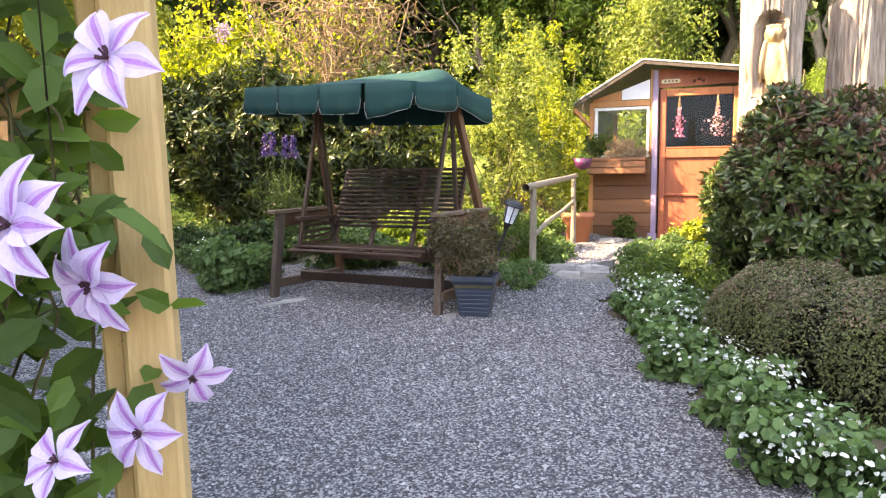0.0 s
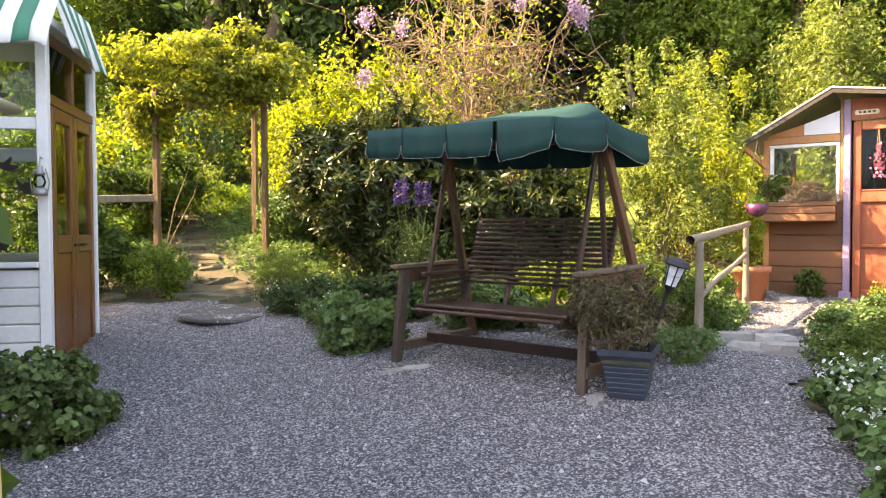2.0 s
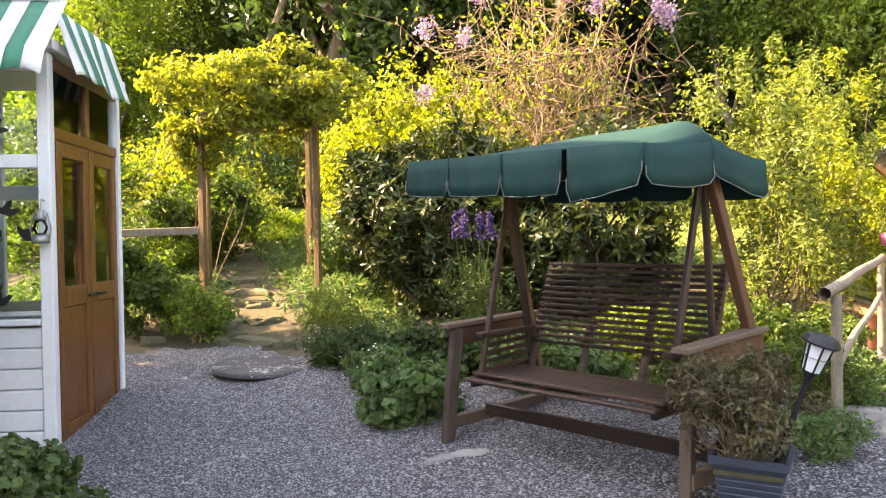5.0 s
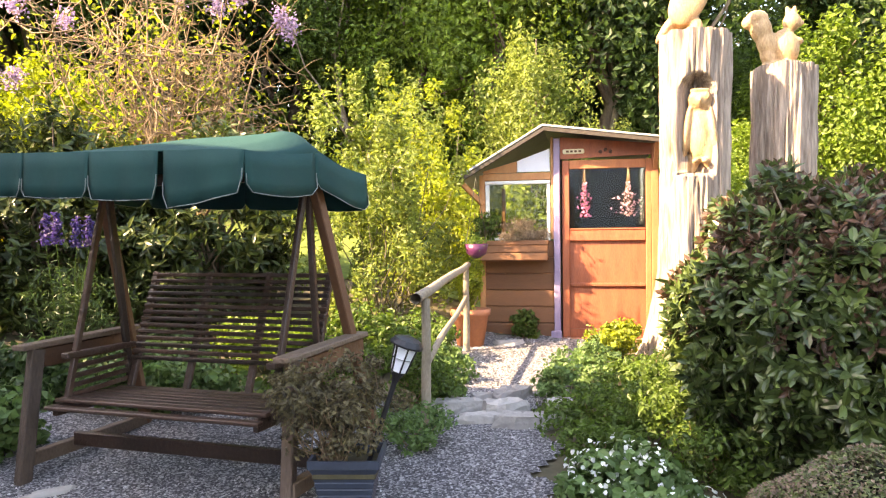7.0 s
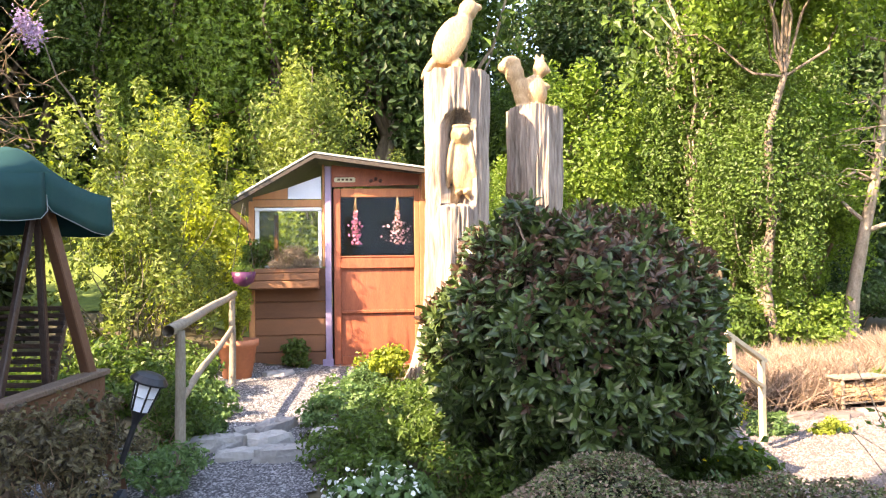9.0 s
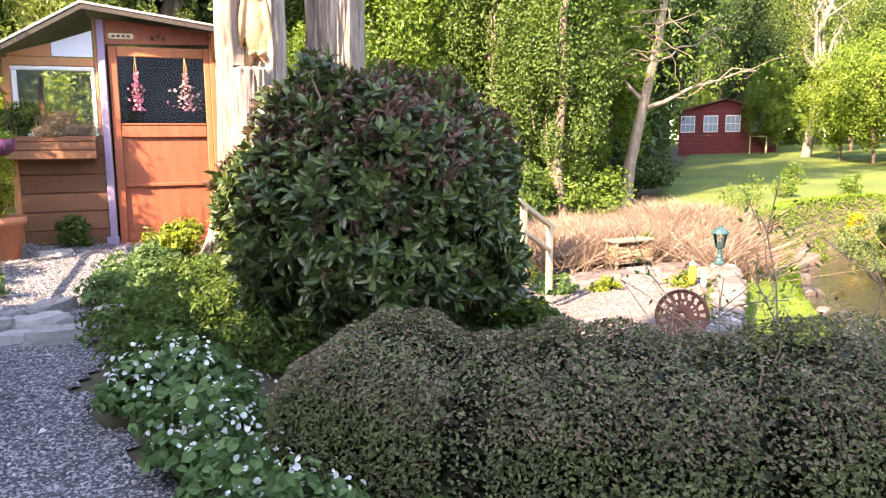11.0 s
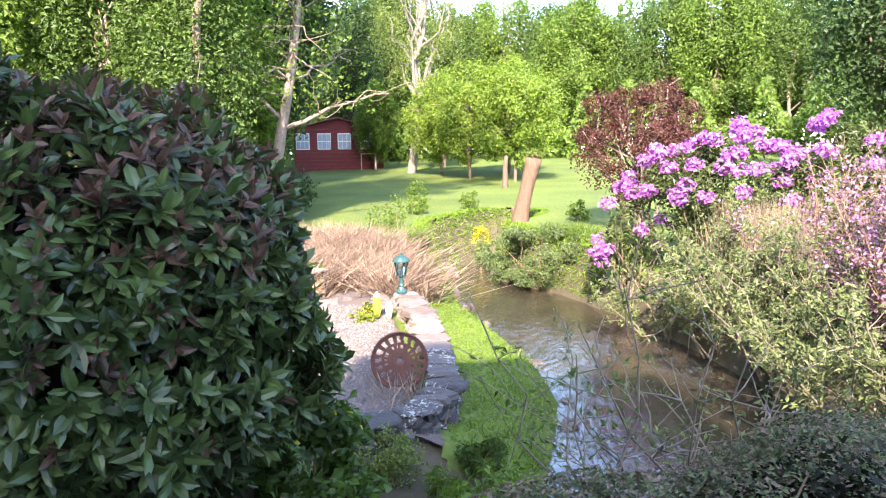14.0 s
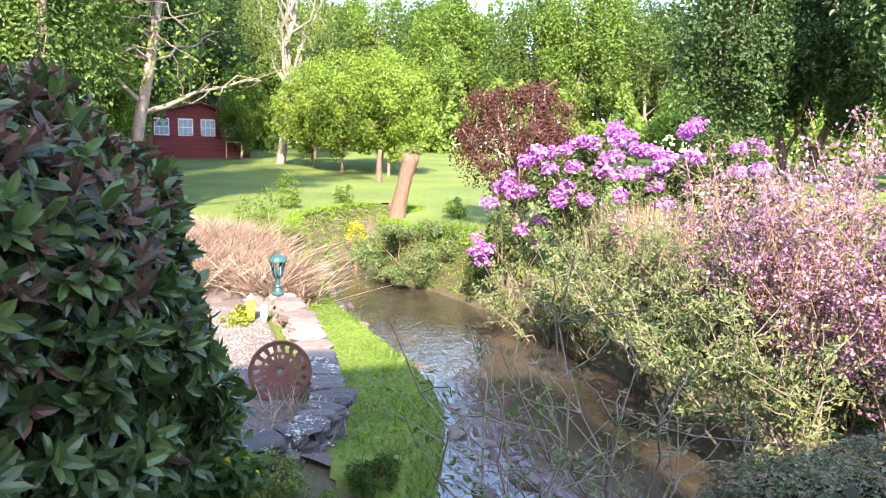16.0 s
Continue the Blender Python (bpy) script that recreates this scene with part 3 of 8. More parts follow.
# woods: a few trees built once, then copied
WOODS = "woodland trees round the garden"
kinds = (
    tree("broadleaf_tree", "tall woodland tree with fresh mid-green leaves", L_SPRING, M_BARK, 9.0, (2.6, 2.6, 4.0), 26000, 0.145, 0.09, 1, 0.17, (0.4, 0.2), group=WOODS, base=0.15),
    tree("broadleaf_tree", "tall dark green woodland tree", L_DARK, M_BARK, 11.0, (2.8, 2.8, 5.0), 20000, 0.19, 0.11, 2, 0.2, (-0.3, 0.3), group=WOODS, base=0.15),
    tree("broadleaf_tree", "woodland tree in sunlit light green leaf", L_GREEN, M_BIRCH, 10.0, (2.3, 2.3, 4.4), 22000, 0.14, 0.085, 3, 0.13, (0.3, -0.3), group=WOODS, base=0.2),
    tree("pale_willow_tree", "rounded pale green willow tree", L_WILLOW, M_BIRCH, 6.0, (1.9, 1.9, 2.9), 13000, 0.13, 0.06, 4, 0.1, (0.1, 0.1), group=WOODS, base=0.1, lumps=70, lump=0.25),
    tree("bare_birch_tree", "thin pale birch trunk with sparse leaves", L_GREEN, M_BIRCH, 11.0, (1.6, 1.6, 3.6), 1800, 0.2, 0.12, 5, 0.12, (0.5, 0.2), group=WOODS, base=0.3, limbs=20),
)


def woods(spots, seed):
    rng = np.random.default_rng(seed)
    for kind, x, y, size in spots:
        copy_thing(kinds[kind], stand(None, x, y, rng.uniform(0, 360), size * rng.uniform(0.92, 1.08), 0.2))


def arc(seed, b0, b1, r0, r1, count, mix, size):
    rng = np.random.default_rng(seed)
    out = []
    for i in range(count):
        b = radians(b0 + (b1 - b0) * (i + rng.random()) / count)
        r = rng.uniform(r0, r1)
        out.append((mix[rng.integers(0, len(mix))], r * math.sin(b), 2 + r * math.cos(b), size * rng.uniform(0.8, 1.2)))
    return out


for i, (k, x, y, s) in enumerate(((0, 10.6, 15.5, 0.8), (1, -9.5, 20.0, 1.1), (2, 12.8, 13.2, 0.75), (3, 4.2, 14.2, 0.72), (4, 6.5, 18.5, 1.0))):
    kinds[k].matrix_basis = stand(None, x, y, 40 * i, s, 0.2)
woods(((3, 5.9, 15.2, 0.62), (0, 8.4, 14.2, 0.68), (2, 9.6, 17.8, 0.85), (4, 3.2, 19.0, 1.0), (4, 7.6, 16.6, 0.9), (0, 12.6, 17.0, 0.85), (2, 15.2, 16.2, 0.9),
       (0, 17.5, 15.8, 0.8), (1, 19.5, 19.5, 0.9), (2, 22.5, 19.8, 0.9), (0, 6.6, 13.4, 0.45), (2, 10.0, 12.6, 0.5), (0, 14.2, 14.0, 0.5)), 5)
woods(arc(6, -45, 22, 15.5, 21, 16, (1, 2, 1, 0), 1.0), 6)
woods(arc(7, -50, 60, 22, 30, 22, (1, 1, 2, 4, 1), 1.15), 7)
woods(arc(8, 44, 57, 27, 38, 8, (1, 0, 1), 1.0), 8)
woods(arc(9, 60, 135, 48, 56, 30, (0, 2, 0, 2), 1.4), 9)
woods(arc(10, 60, 140, 60, 70, 26, (2, 0, 0), 1.6), 10)
woods(arc(12, 106, 160, 26, 34, 12, (1, 0, 0), 1.0), 12)
orchard = tree("young_lawn_tree", "low spreading lime-green tree on the lawn", L_SPRING_BRIGHT, M_BARK, 4.6, (1.75, 1.75, 2.15), 17000, 0.11, 0.065, 31, 0.07, (0.1, 0.0), group="young trees on the lawn", base=0.3, lumps=80, lump=0.24, limbs=24)
orchard.matrix_basis = stand(None, 28.4, 10.5)
for x, y, s in ((27.2, 8.5, 1.0), (30.5, 12.3, 0.95), (31.5, 9.6, 1.05)):
    copy_thing(orchard, stand(None, x, y, 100 * s * x, s))
# tree added for its high crown, out of view, which shades the lawn
lawn_shader = tree("ash_tree", "added slender tree whose unseen high leafy crown shades the lawn", L_SPRING, M_BARK, 11.0, (3.2, 3.2, 2.8), 20000, 0.14, 0.085, 35, 0.11, (0.2, 0.1), base=0.55, lumps=60, lump=0.24, fill=0.7)
lawn_shader.matrix_basis = stand(None, 11.8, 10.8)
birch = tree("silver_birch", "tall pale-trunked birch with fine sparse spring leaves", L_WILLOW, M_PALEBARK, 12.0, (2.4, 2.4, 4.8), 11000, 0.09, 0.055, 33, 0.22, (0.7, -0.5), base=0.3, limbs=34, lumps=120, lump=0.17)
birch.matrix_basis = stand(None, 32.2, 14.3)
woods(((0, 36.5, 14.0, 0.7), (0, 34.5, 17.0, 0.7), (1, 31.0, 22.5, 0.9), (1, 40.0, 21.0, 0.9), (2, 12.2, 11.6, 0.72), (0, 15.4, 12.6, 0.8), (1, 29.4, -3.7, 0.85), (1, 33.0, -7.0, 0.95)), 13)
# trees at x -8.7 (unseen) and 23.5 are added to shade gravel and summerhouse
woods(((1, 9.0, 20.6, 1.1), (2, 10.6, 22.5, 1.2), (2, 8.0, 23.0, 1.2), (1, -8.7, 6.6, 0.47), (4, 5.4, 17.8, 1.25), (4, 6.6, 17.2, 1.2), (4, 8.2, 16.6, 1.25), (4, 12.7, 13.4, 1.1), (1, 23.5, 17.6, 1.15), (1, 27.5, 18.6, 1.0)), 14)

# undergrowth that closes the wood's edge
for i, (x, y, r, h, lf) in enumerate(((-9.5, 13.5, 2.0, 1.7, L_LIME), (-7.2, 15.5, 1.8, 1.6, L_LIME), (-4.0, 16.5, 2.0, 1.9, L_SPRING), (-0.5, 15.5, 2.2, 1.4, L_LIME), (2.5, 14.5, 1.6, 1.3, L_LIME), (-11.5, 11.0, 1.8, 2.0, L_GREEN),
                                     (5.2, 12.6, 1.0, 1.2, L_GREEN), (7.3, 12.0, 1.1, 1.1, L_SPRING), (9.0, 11.0, 1.2, 1.3, L_SPRING), (11.0, 11.6, 1.2, 1.4, L_GREEN), (12.6, 11.2, 1.2, 1.2, L_SPRING), (16.5, 12.5, 1.4, 1.2, L_DARK), (-6.6, 11.0, 0.9, 1.2, L_GREEN), (-8.0, 9.6, 1.3, 1.9, L_GREEN))):
    plant("shrub", "wild leafy shrub at the edge of the wood", "shrub", (x, y, h * 0.55), (r, r, h * 0.6), 4200, 0.11, 0.06, lf, 40, 0.3, 0.5, 40 + i, group="undergrowth shrubs")


# ---- swing seat ----
def swing_seat():
    t = thing("garden_swing_seat", "weathered dark-brown wooden swing seat under a green canvas canopy", "swing seat", m=pose(-0.70, 5.525, 0.53, 0, 0, -28.9))

    def bar(name, a, b, w, d, material=M_TEAK, label=""):
        bm = bmesh.new()
        beam(bm, a, b, w, d, 0.005)
        return part(name, bm, material, t, label)
    for sx in (-1, 1):
        bar("front_leg", (sx * 0.765, -0.01, -0.06), (sx * 0.75, 0.08, 0.70), 0.055, 0.07, M_WORN_DARK)
        bar("rear_leg", (sx * 0.80, 0.98, -0.03), (sx * 0.66, 0.44, 1.60), 0.058, 0.05, M_OAK)
        bar("armrest", (sx * 0.755, -0.03, 0.715), (sx * 0.755, 0.82, 0.735), 0.085, 0.028, M_WORN)
        bar("arm_rail", (sx * 0.755, 0.06, 0.645), (sx * 0.755, 0.82, 0.665), 0.03, 0.10, M_OAK)
        bar("foot_rail", (sx * 0.775, 0.0, 0.13), (sx * 0.785, 0.92, 0.14), 0.05, 0.07, M_WORN)
        bar("front_hanger", (sx * 0.61, 0.13, 0.40), (sx * 0.63, 0.44, 1.56), 0.028, 0.036)
        bar("rear_hanger", (sx * 0.61, 0.60, 0.45), (sx * 0.63, 0.46, 1.56), 0.03, 0.04)
        bar("seat_arm", (sx * 0.61, 0.12, 0.66), (sx * 0.61, 0.62, 0.66), 0.05, 0.03)
        for k in range(4):
            bar("side_slat", (sx * 0.61, 0.17, 0.45 + 0.048 * k), (sx * 0.61, 0.58, 0.47 + 0.046 * k), 0.014, 0.028)
        bar("seat_side", (sx * 0.585, 0.03, 0.40), (sx * 0.585, 0.56, 0.40), 0.03, 0.06)
    bar("top_beam", (-0.74, 0.44, 1.585), (0.74, 0.44, 1.585), 0.05, 0.06)
    bar("lower_beam", (-0.76, 0.34, 0.17), (0.76, 0.34, 0.17), 0.04, 0.075, M_TEAK)
    bar("rear_beam", (-0.78, 0.93, 0.30), (0.78, 0.93, 0.30), 0.045, 0.08)
    for k in range(8):
        v = 0.02 + 0.07 * k
        bar("seat_slat", (-0.62, v, 0.445 - 0.03 * (k == 0) - 0.003 * k), (0.62, v, 0.445 - 0.03 * (k == 0) - 0.003 * k), 0.052, 0.02)
    for k in range(14):
        f = 0.2 + 0.8 * k / 13
        bar("back_slat", (-0.60, 0.545 + 0.24 * f, 0.47 + 0.585 * f), (0.60, 0.545 + 0.24 * f, 0.47 + 0.585 * f), 0.018, 0.024)
    for u in (-0.58, -0.2, 0.2, 0.58):
        bar("back_post", (u, 0.53, 0.33), (u, 0.80, 1.07), 0.04, 0.03)
    # canopy: a sagging cloth roof and hanging valance with notched edge
    A, B, v0, vr, v1 = -0.76, 0.74, -0.27, 0.36, 0.93

    def top(u, v):
        f = (v - v0) / (vr - v0) if v < vr else (v1 - v) / (v1 - vr)
        hip = min(1.0, (B - u) / 0.13, (u - A) / 0.3)
        ridge = 0.5 + 0.5 * (u - A) / (B - A)
        return 1.645 - 0.035 * u + 0.185 * f * ridge * (0.3 + 0.7 * hip) - 0.012 * math.sin(math.pi * f) + 0.004 * math.sin(9 * u + 4 * v) * f
    bm = bmesh.new()
    nu, nv = 26, 14
    grid = [[bm.verts.new((A + (B - A) * i / nu, v0 + (v1 - v0) * j / nv, top(A + (B - A) * i / nu, v0 + (v1 - v0) * j / nv))) for j in range(nv + 1)] for i in range(nu + 1)]
    for i in range(nu):
        for j in range(nv):
            bm.faces.new((grid[i][j], grid[i + 1][j], grid[i + 1][j + 1], grid[i][j + 1]))
    cloth = part("canopy", bm, M_CANVAS, t, "dark green canvas canopy", True)
    sol = cloth.modifiers.new("cloth", "SOLIDIFY")
    sol.thickness = 0.005
    # valance panels
    def valance(pts, wide, d0=0.2, d1=0.2, slit=0.03):
        bm, rows = bmesh.new(), []
        m = len(pts)
        for i, (p, q, r) in enumerate(pts):
            e = min(i, m - 1 - i) / (m - 1)
            drop = d0 + (d1 - d0) * i / (m - 1) - slit * max(0, 1 - e / 0.075) ** 2 + 0.008 * math.sin(math.pi * i / (m - 1))
            bulge = 0.010 * math.sin(i * 0.55 + m * p) + 0.012
            rows.append([bm.verts.new((p + bulge * wide[0] * f, q + bulge * wide[1] * f, r - drop * f)) for f in (0, 0.35, 0.7, 1)])
        for a, b in zip(rows, rows[1:]):
            for k in range(3):
                bm.faces.new((a[k], b[k], b[k + 1], a[k + 1]))
        ends = [[v.co.copy() for v in rows[0]], [v.co.copy() for v in rows[-1]], [r[3].co.copy() for r in rows]]
        ob = part("valance", bm, M_CANVAS, t, "hanging green canvas valance", True)
        s2 = ob.modifiers.new("cloth", "SOLIDIFY")
        s2.thickness = 0.005
        line = [tuple(v) for v in ends[0][2:]] + [tuple(v) for v in ends[2][1:-1]] + [tuple(v) for v in reversed(ends[1][2:])]
        put("piping", mesh_of("piping", *tubes([[(np.array(p) + np.array((wide[0], wide[1], 0)) * 0.004, 0.0022) for p in line]], 5), M_PIPING, True), t, "pale piping on the valance edge")
    for a, b, d0, d1 in ((A, -0.43, 0.19, 0.2), (-0.427, -0.055, 0.2, 0.2), (-0.052, 0.315, 0.21, 0.205), (0.345, B, 0.25, 0.17)):
        valance([(a + (b - a) * i / 14, v0 - 0.004, top(a + (b - a) * i / 14, v0)) for i in range(15)], (0, -1), d0, d1, 0.03 if d0 < 0.205 else 0.06)
        valance([(a + (b - a) * i / 14, v1 + 0.004, top(a + (b - a) * i / 14, v1)) for i in range(15)], (0, 1))
    for u, s in ((A - 0.004, -1), (B + 0.004, 1)):
        for a, b in ((v0, 0.32), (0.33, v1)):
            valance([(u, a + (b - a) * i / 14, top(max(A, min(B, u)), a + (b - a) * i / 14)) for i in range(15)], (s, 0), 0.17, 0.2)
    return t


M_OAK = mat("orange_brown_wood", (0.15, 0.066, 0.034), (0.045, 0.021, 0.013), 5, 0.6, 0.4, 50, per="object")
M_WORN_DARK = mat("worn_dark_wood", (0.15, 0.10, 0.075), (0.018, 0.012, 0.010), 8, 0.7, 0.7, 40, per="object", stretch=(2, 2, 0.6))
M_WORN = mat("worn_grey_brown_wood", (0.20, 0.135, 0.095), (0.05, 0.032, 0.024), 9, 0.7, 0.6, 60, per="object")
swing_seat()


# ---- potted shrub and solar torch ----
def square_pot(x, y, label):
    t = thing("plant_pot", label, "plant pot", m=pose(x, y, hz(x, y) + 0.01, 0, 0, -12))
    bm = bmesh.new()
    prof = [(0.098, 0.0)] + [(0.10 + 0.005 * k + d, 0.03 * k + s) for k in range(1, 8) for d, s in ((0.0, 0.0), (-0.0025, 0.004), (-0.0025, 0.007), (0.0005, 0.011))] + [(0.150, 0.245), (0.156, 0.25), (0.156, 0.285), (0.142, 0.285), (0.136, 0.24)]
    rings = []
    for r, z in prof:
        rings.append([bm.verts.new((sx * r, sy * r, z)) for sx, sy in ((-1, -1), (1, -1), (1, 1), (-1, 1))])
    for a, b in zip(rings, rings[1:]):
        for i in range(4):
            bm.faces.new((a[i], a[(i + 1) % 4], b[(i + 1) % 4], b[i]))
    bm.faces.new(rings[0][::-1])
    part("pot", bm, M_PLASTIC, t, "ribbed slate-blue square plastic pot")
    bm = bmesh.new()
    box(bm, -0.137, -0.137, 0.2, 0.137, 0.137, 0.24, 0.003)
    part("soil", bm, M_SOIL, t)
    return t


POT = (0.24, 5.14)
square_pot(*POT, "slate-blue ribbed square pot standing on gravel beside the swing")
plant("potted_shrub", "bronze-leaved evergreen shrub growing in the square pot", "shrub", (POT[0] - 0.06, POT[1] + 0.03, 0.27), (0.37, 0.34, 0.27), 5200, 0.028, 0.015, L_GREY, 90, 0.2, 0.75, 71, 40, 0.004, lift=hz(*POT) + 0.23, flat=0.75)


def solar_torch():
    a, b = Vector((0.31, 5.10, hz(*POT) + 0.2)), Vector((0.455, 5.03, 1.20))
    ax = (b - a).normalized()
    t = thing("solar_torch", "black solar garden torch leaning out of the pot", "garden light", m=Matrix.Translation(a) @ ax.to_track_quat("Z", "X").to_matrix().to_4x4())
    L = (b - a).length
    bm = bmesh.new()
    lathe(bm, [(0.012, 0), (0.012, L - 0.06), (0.02, L - 0.03), (0.036, L)], 14)
    part("pole", bm, M_BLACK, t)
    bm = bmesh.new()
    lathe(bm, [(0.036, L), (0.052, L + 0.12)], 6)
    part("shade", bm, M_FROST, t, "frosted white six-sided lamp panels")
    for k in range(6):
        an = k * math.pi / 3
        bm = bmesh.new()
        beam(bm, (0.037 * math.cos(an), 0.037 * math.sin(an), L), (0.054 * math.cos(an), 0.054 * math.sin(an), L + 0.122), 0.007, 0.007, 0.001)
        part("frame_bar", bm, M_BLACK, t)
    bm = bmesh.new()
    lathe(bm, [(0.054, L + 0.06), (0.0455, L + 0.06)], 6, cap=False)
    part("frame_ring", bm, M_BLACK, t)
    bm = bmesh.new()
    lathe(bm, [(0.074, L + 0.118), (0.076, L + 0.126), (0.058, L + 0.148), (0.028, L + 0.158), (0.0, L + 0.16)], 18)
    part("cap", bm, M_BLACK, t, "dark round solar cap")
    return t


solar_torch()


# ---- potting shed ----
def potting_shed():
    t = thing("potting_shed", "small red-brown timber potting shed with a glazed door and felt roof", "shed", m=pose(2.63, 9.04, 0.75, 0, 0, -22))

    def bx(name, x0, y0, z0, x1, y1, z1, mt, label="", bev=0.006, par=None):
        bm = bmesh.new()
        box(bm, x0, y0, z0, x1, y1, z1, bev)
        return part(name, bm, mt, par or t, label)
    # cladding of the low front wall
    for k in range(6):
        bx("cladding_board", -0.80, 0.0 + 0.004 * (k % 2), 0.0 + 0.172 * k, -0.045, 0.028, 0.168 + 0.172 * k, M_CLAD, bev=0.008)
    for k in range(6):
        bx("cladding_board", -0.80, 0.06, 0.172 * k, -0.775, 1.9, 0.168 + 0.172 * k, M_CLAD)
        bx("cladding_board", 0.955, 0.06, 0.3 * k, 0.98, 1.9, 0.296 + 0.3 * k, M_CLAD)
    bx("back_wall", -0.80, 1.9, 0, -0.1, 1.93, 1.0, M_CLAD)
    bx("back_wall", 0.0, 1.9, 0, 0.98, 1.93, 1.95, M_CLAD)
    bx("corner_post", -0.82, -0.01, -0.05, -0.76, 0.06, 1.72, M_SOFTWOOD)
    bx("corner_post", -0.82, 1.88, -0.05, -0.76, 1.95, 1.72, M_SOFTWOOD)
    bx("corner_post", 0.93, -0.02, -0.05, 1.0, 0.06, 2.0, M_DOOR_EDGE)
    bx("corner_post", 0.93, 1.88, -0.05, 1.0, 1.95, 2.0, M_SOFTWOOD)
    bx("door_post", -0.045, -0.045, -0.06, 0.02, 0.05, 2.08, M_LILAC, "lilac-painted door post")
    bx("door_post", -0.075, -0.01, 1.04, -0.048, 0.05, 2.1, M_SOFTWOOD)
    bx("post_foot", -0.075, -0.085, -0.06, 0.035, -0.048, 0.1, M_LILAC)
    # window of the low wall
    bx("window_sill", -0.76, -0.02, 1.032, -0.08, 0.05, 1.062, M_WHITE)
    bx("window_head", -0.76, -0.01, 1.62, -0.08, 0.05, 1.655, M_WHITE)
    bx("window_jamb", -0.755, -0.012, 1.065, -0.715, 0.04, 1.618, M_WHITE, "pale blue-white window jamb")
    bx("window_jamb", -0.115, -0.012, 1.065, -0.082, 0.04, 1.618, M_WHITE)
    g = bx("window_pane", -0.713, 0.012, 1.064, -0.117, 0.018, 1.618, M_GLASS, "clear window pane", 0)
    g.visible_shadow = False
    g = bx("window_pane", -0.79, 0.1, 1.05, -0.784, 1.85, 1.7, M_GLASS, "clear window pane", 0)
    g.visible_shadow = False
    bx("gable_beam", -0.78, -0.012, 1.66, -0.078, 0.045, 1.735, M_SOFTWOOD)
    # glazed triangle and fascia above
    bm = bmesh.new()
    tri = [(-0.42, 1.745), (-0.085, 1.745), (-0.085, 1.98), (-0.42, 1.86)]
    f0 = [bm.verts.new((u, 0.0, z)) for u, z in tri]
    f1 = [bm.verts.new((u, 0.015, z)) for u, z in tri]
    bm.faces.new(f0)
    bm.faces.new(f1[::-1])
    for i in range(4):
        bm.faces.new((f0[i], f1[i], f1[(i + 1) % 4], f0[(i + 1) % 4]))
    part("gable_light", bm, M_FROST, t, "pale blue lattice gable light")
    bm = bmesh.new()
    tri = [(-0.78, 1.74), (-0.425, 1.74), (-0.425, 1.86), (-0.78, 1.76)]
    f0 = [bm.verts.new((u, 0.0, z)) for u, z in tri]
    f1 = [bm.verts.new((u, 0.02, z)) for u, z in tri]
    bm.faces.new(f0)
    bm.faces.new(f1[::-1])
    for i in range(4):
        bm.faces.new((f0[i], f1[i], f1[(i + 1) % 4], f0[(i + 1) % 4]))
    part("gable_board", bm, M_SOFTWOOD, t)
    bm = bmesh.new()
    tri = [(0.022, 1.865), (0.95, 1.89), (0.95, 2.0), (0.022, 2.095)]
    f0 = [bm.verts.new((u, 0.0, z)) for u, z in tri]
    f1 = [bm.verts.new((u, 0.025, z)) for u, z in tri]
    bm.faces.new(f0)
    bm.faces.new(f1[::-1])
    for i in range(4):
        bm.faces.new((f0[i], f1[i], f1[(i + 1) % 4], f0[(i + 1) % 4]))
    part("door_header", bm, M_DOOR_RED, t)
    sign = bx("sign", 0.05, -0.022, 1.915, 0.27, -0.003, 1.965, M_SIGN, "small cream wooden name sign", 0.012)
    for k in range(4):
        bx("sign_letter", 0.085 + 0.042 * k, -0.0265, 1.93, 0.112 + 0.042 * k, -0.0225, 1.95, M_OAK, bev=0, par=sign)
    for k, u in enumerate((0.43, 0.48, 0.53)):
        bm = bmesh.new()
        lathe(bm, [(0.0, 0), (0.02, 0.005), (0.014, 0.02), (0, 0.025)], 8)
        part("metal_ornament", bm, M_RUST, t, "rusty butterfly ornament", m=pose(u, -0.003, 1.95 - 0.02 * (k != 1), 90, 0, 0))
    # door
    d = bx("door", 0.04, 0.02, 0.03, 0.93, 0.05, 1.08, M_DOOR_RED, "red-brown stained boarded door")
    bx("door_stile", 0.04, -0.012, 0.03, 0.115, 0.018, 1.85, M_DOOR_RED, par=d)
    bx("door_stile", 0.875, -0.012, 0.03, 0.93, 0.018, 1.85, M_DOOR_EDGE, par=d)
    bx("door_rail", 0.117, -0.012, 1.76, 0.873, 0.018, 1.85, M_DOOR_EDGE, par=d)
    bx("door_rail", 0.117, -0.012, 1.02, 0.873, 0.018, 1.13, M_DOOR_RED, par=d)
    bx("door_rail", 0.117, -0.008, 0.555, 0.873, 0.018, 0.59, M_DOOR_RED, par=d)
    bx("door_rail", 0.117, -0.012, 0.03, 0.873, 0.018, 0.12, M_DOOR_RED, par=d)
    bx("glazing_bead", 0.117, -0.018, 1.132, 0.873, 0.0, 1.15, M_DOOR_RED, par=d)
    bx("door_glass", 0.117, 0.004, 1.152, 0.873, 0.01, 1.758, M_GLASS, "dark glass door pane", 0, d)
    # near-black sheets paint the darkness seen through the door glass
    bx("inner_lining", 0.04, 0.5, 0.0, 0.95, 0.52, 1.9, M_DARK, "near-black sheet standing in for the unlit shed interior")
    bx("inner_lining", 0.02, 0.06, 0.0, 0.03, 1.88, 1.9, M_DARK)
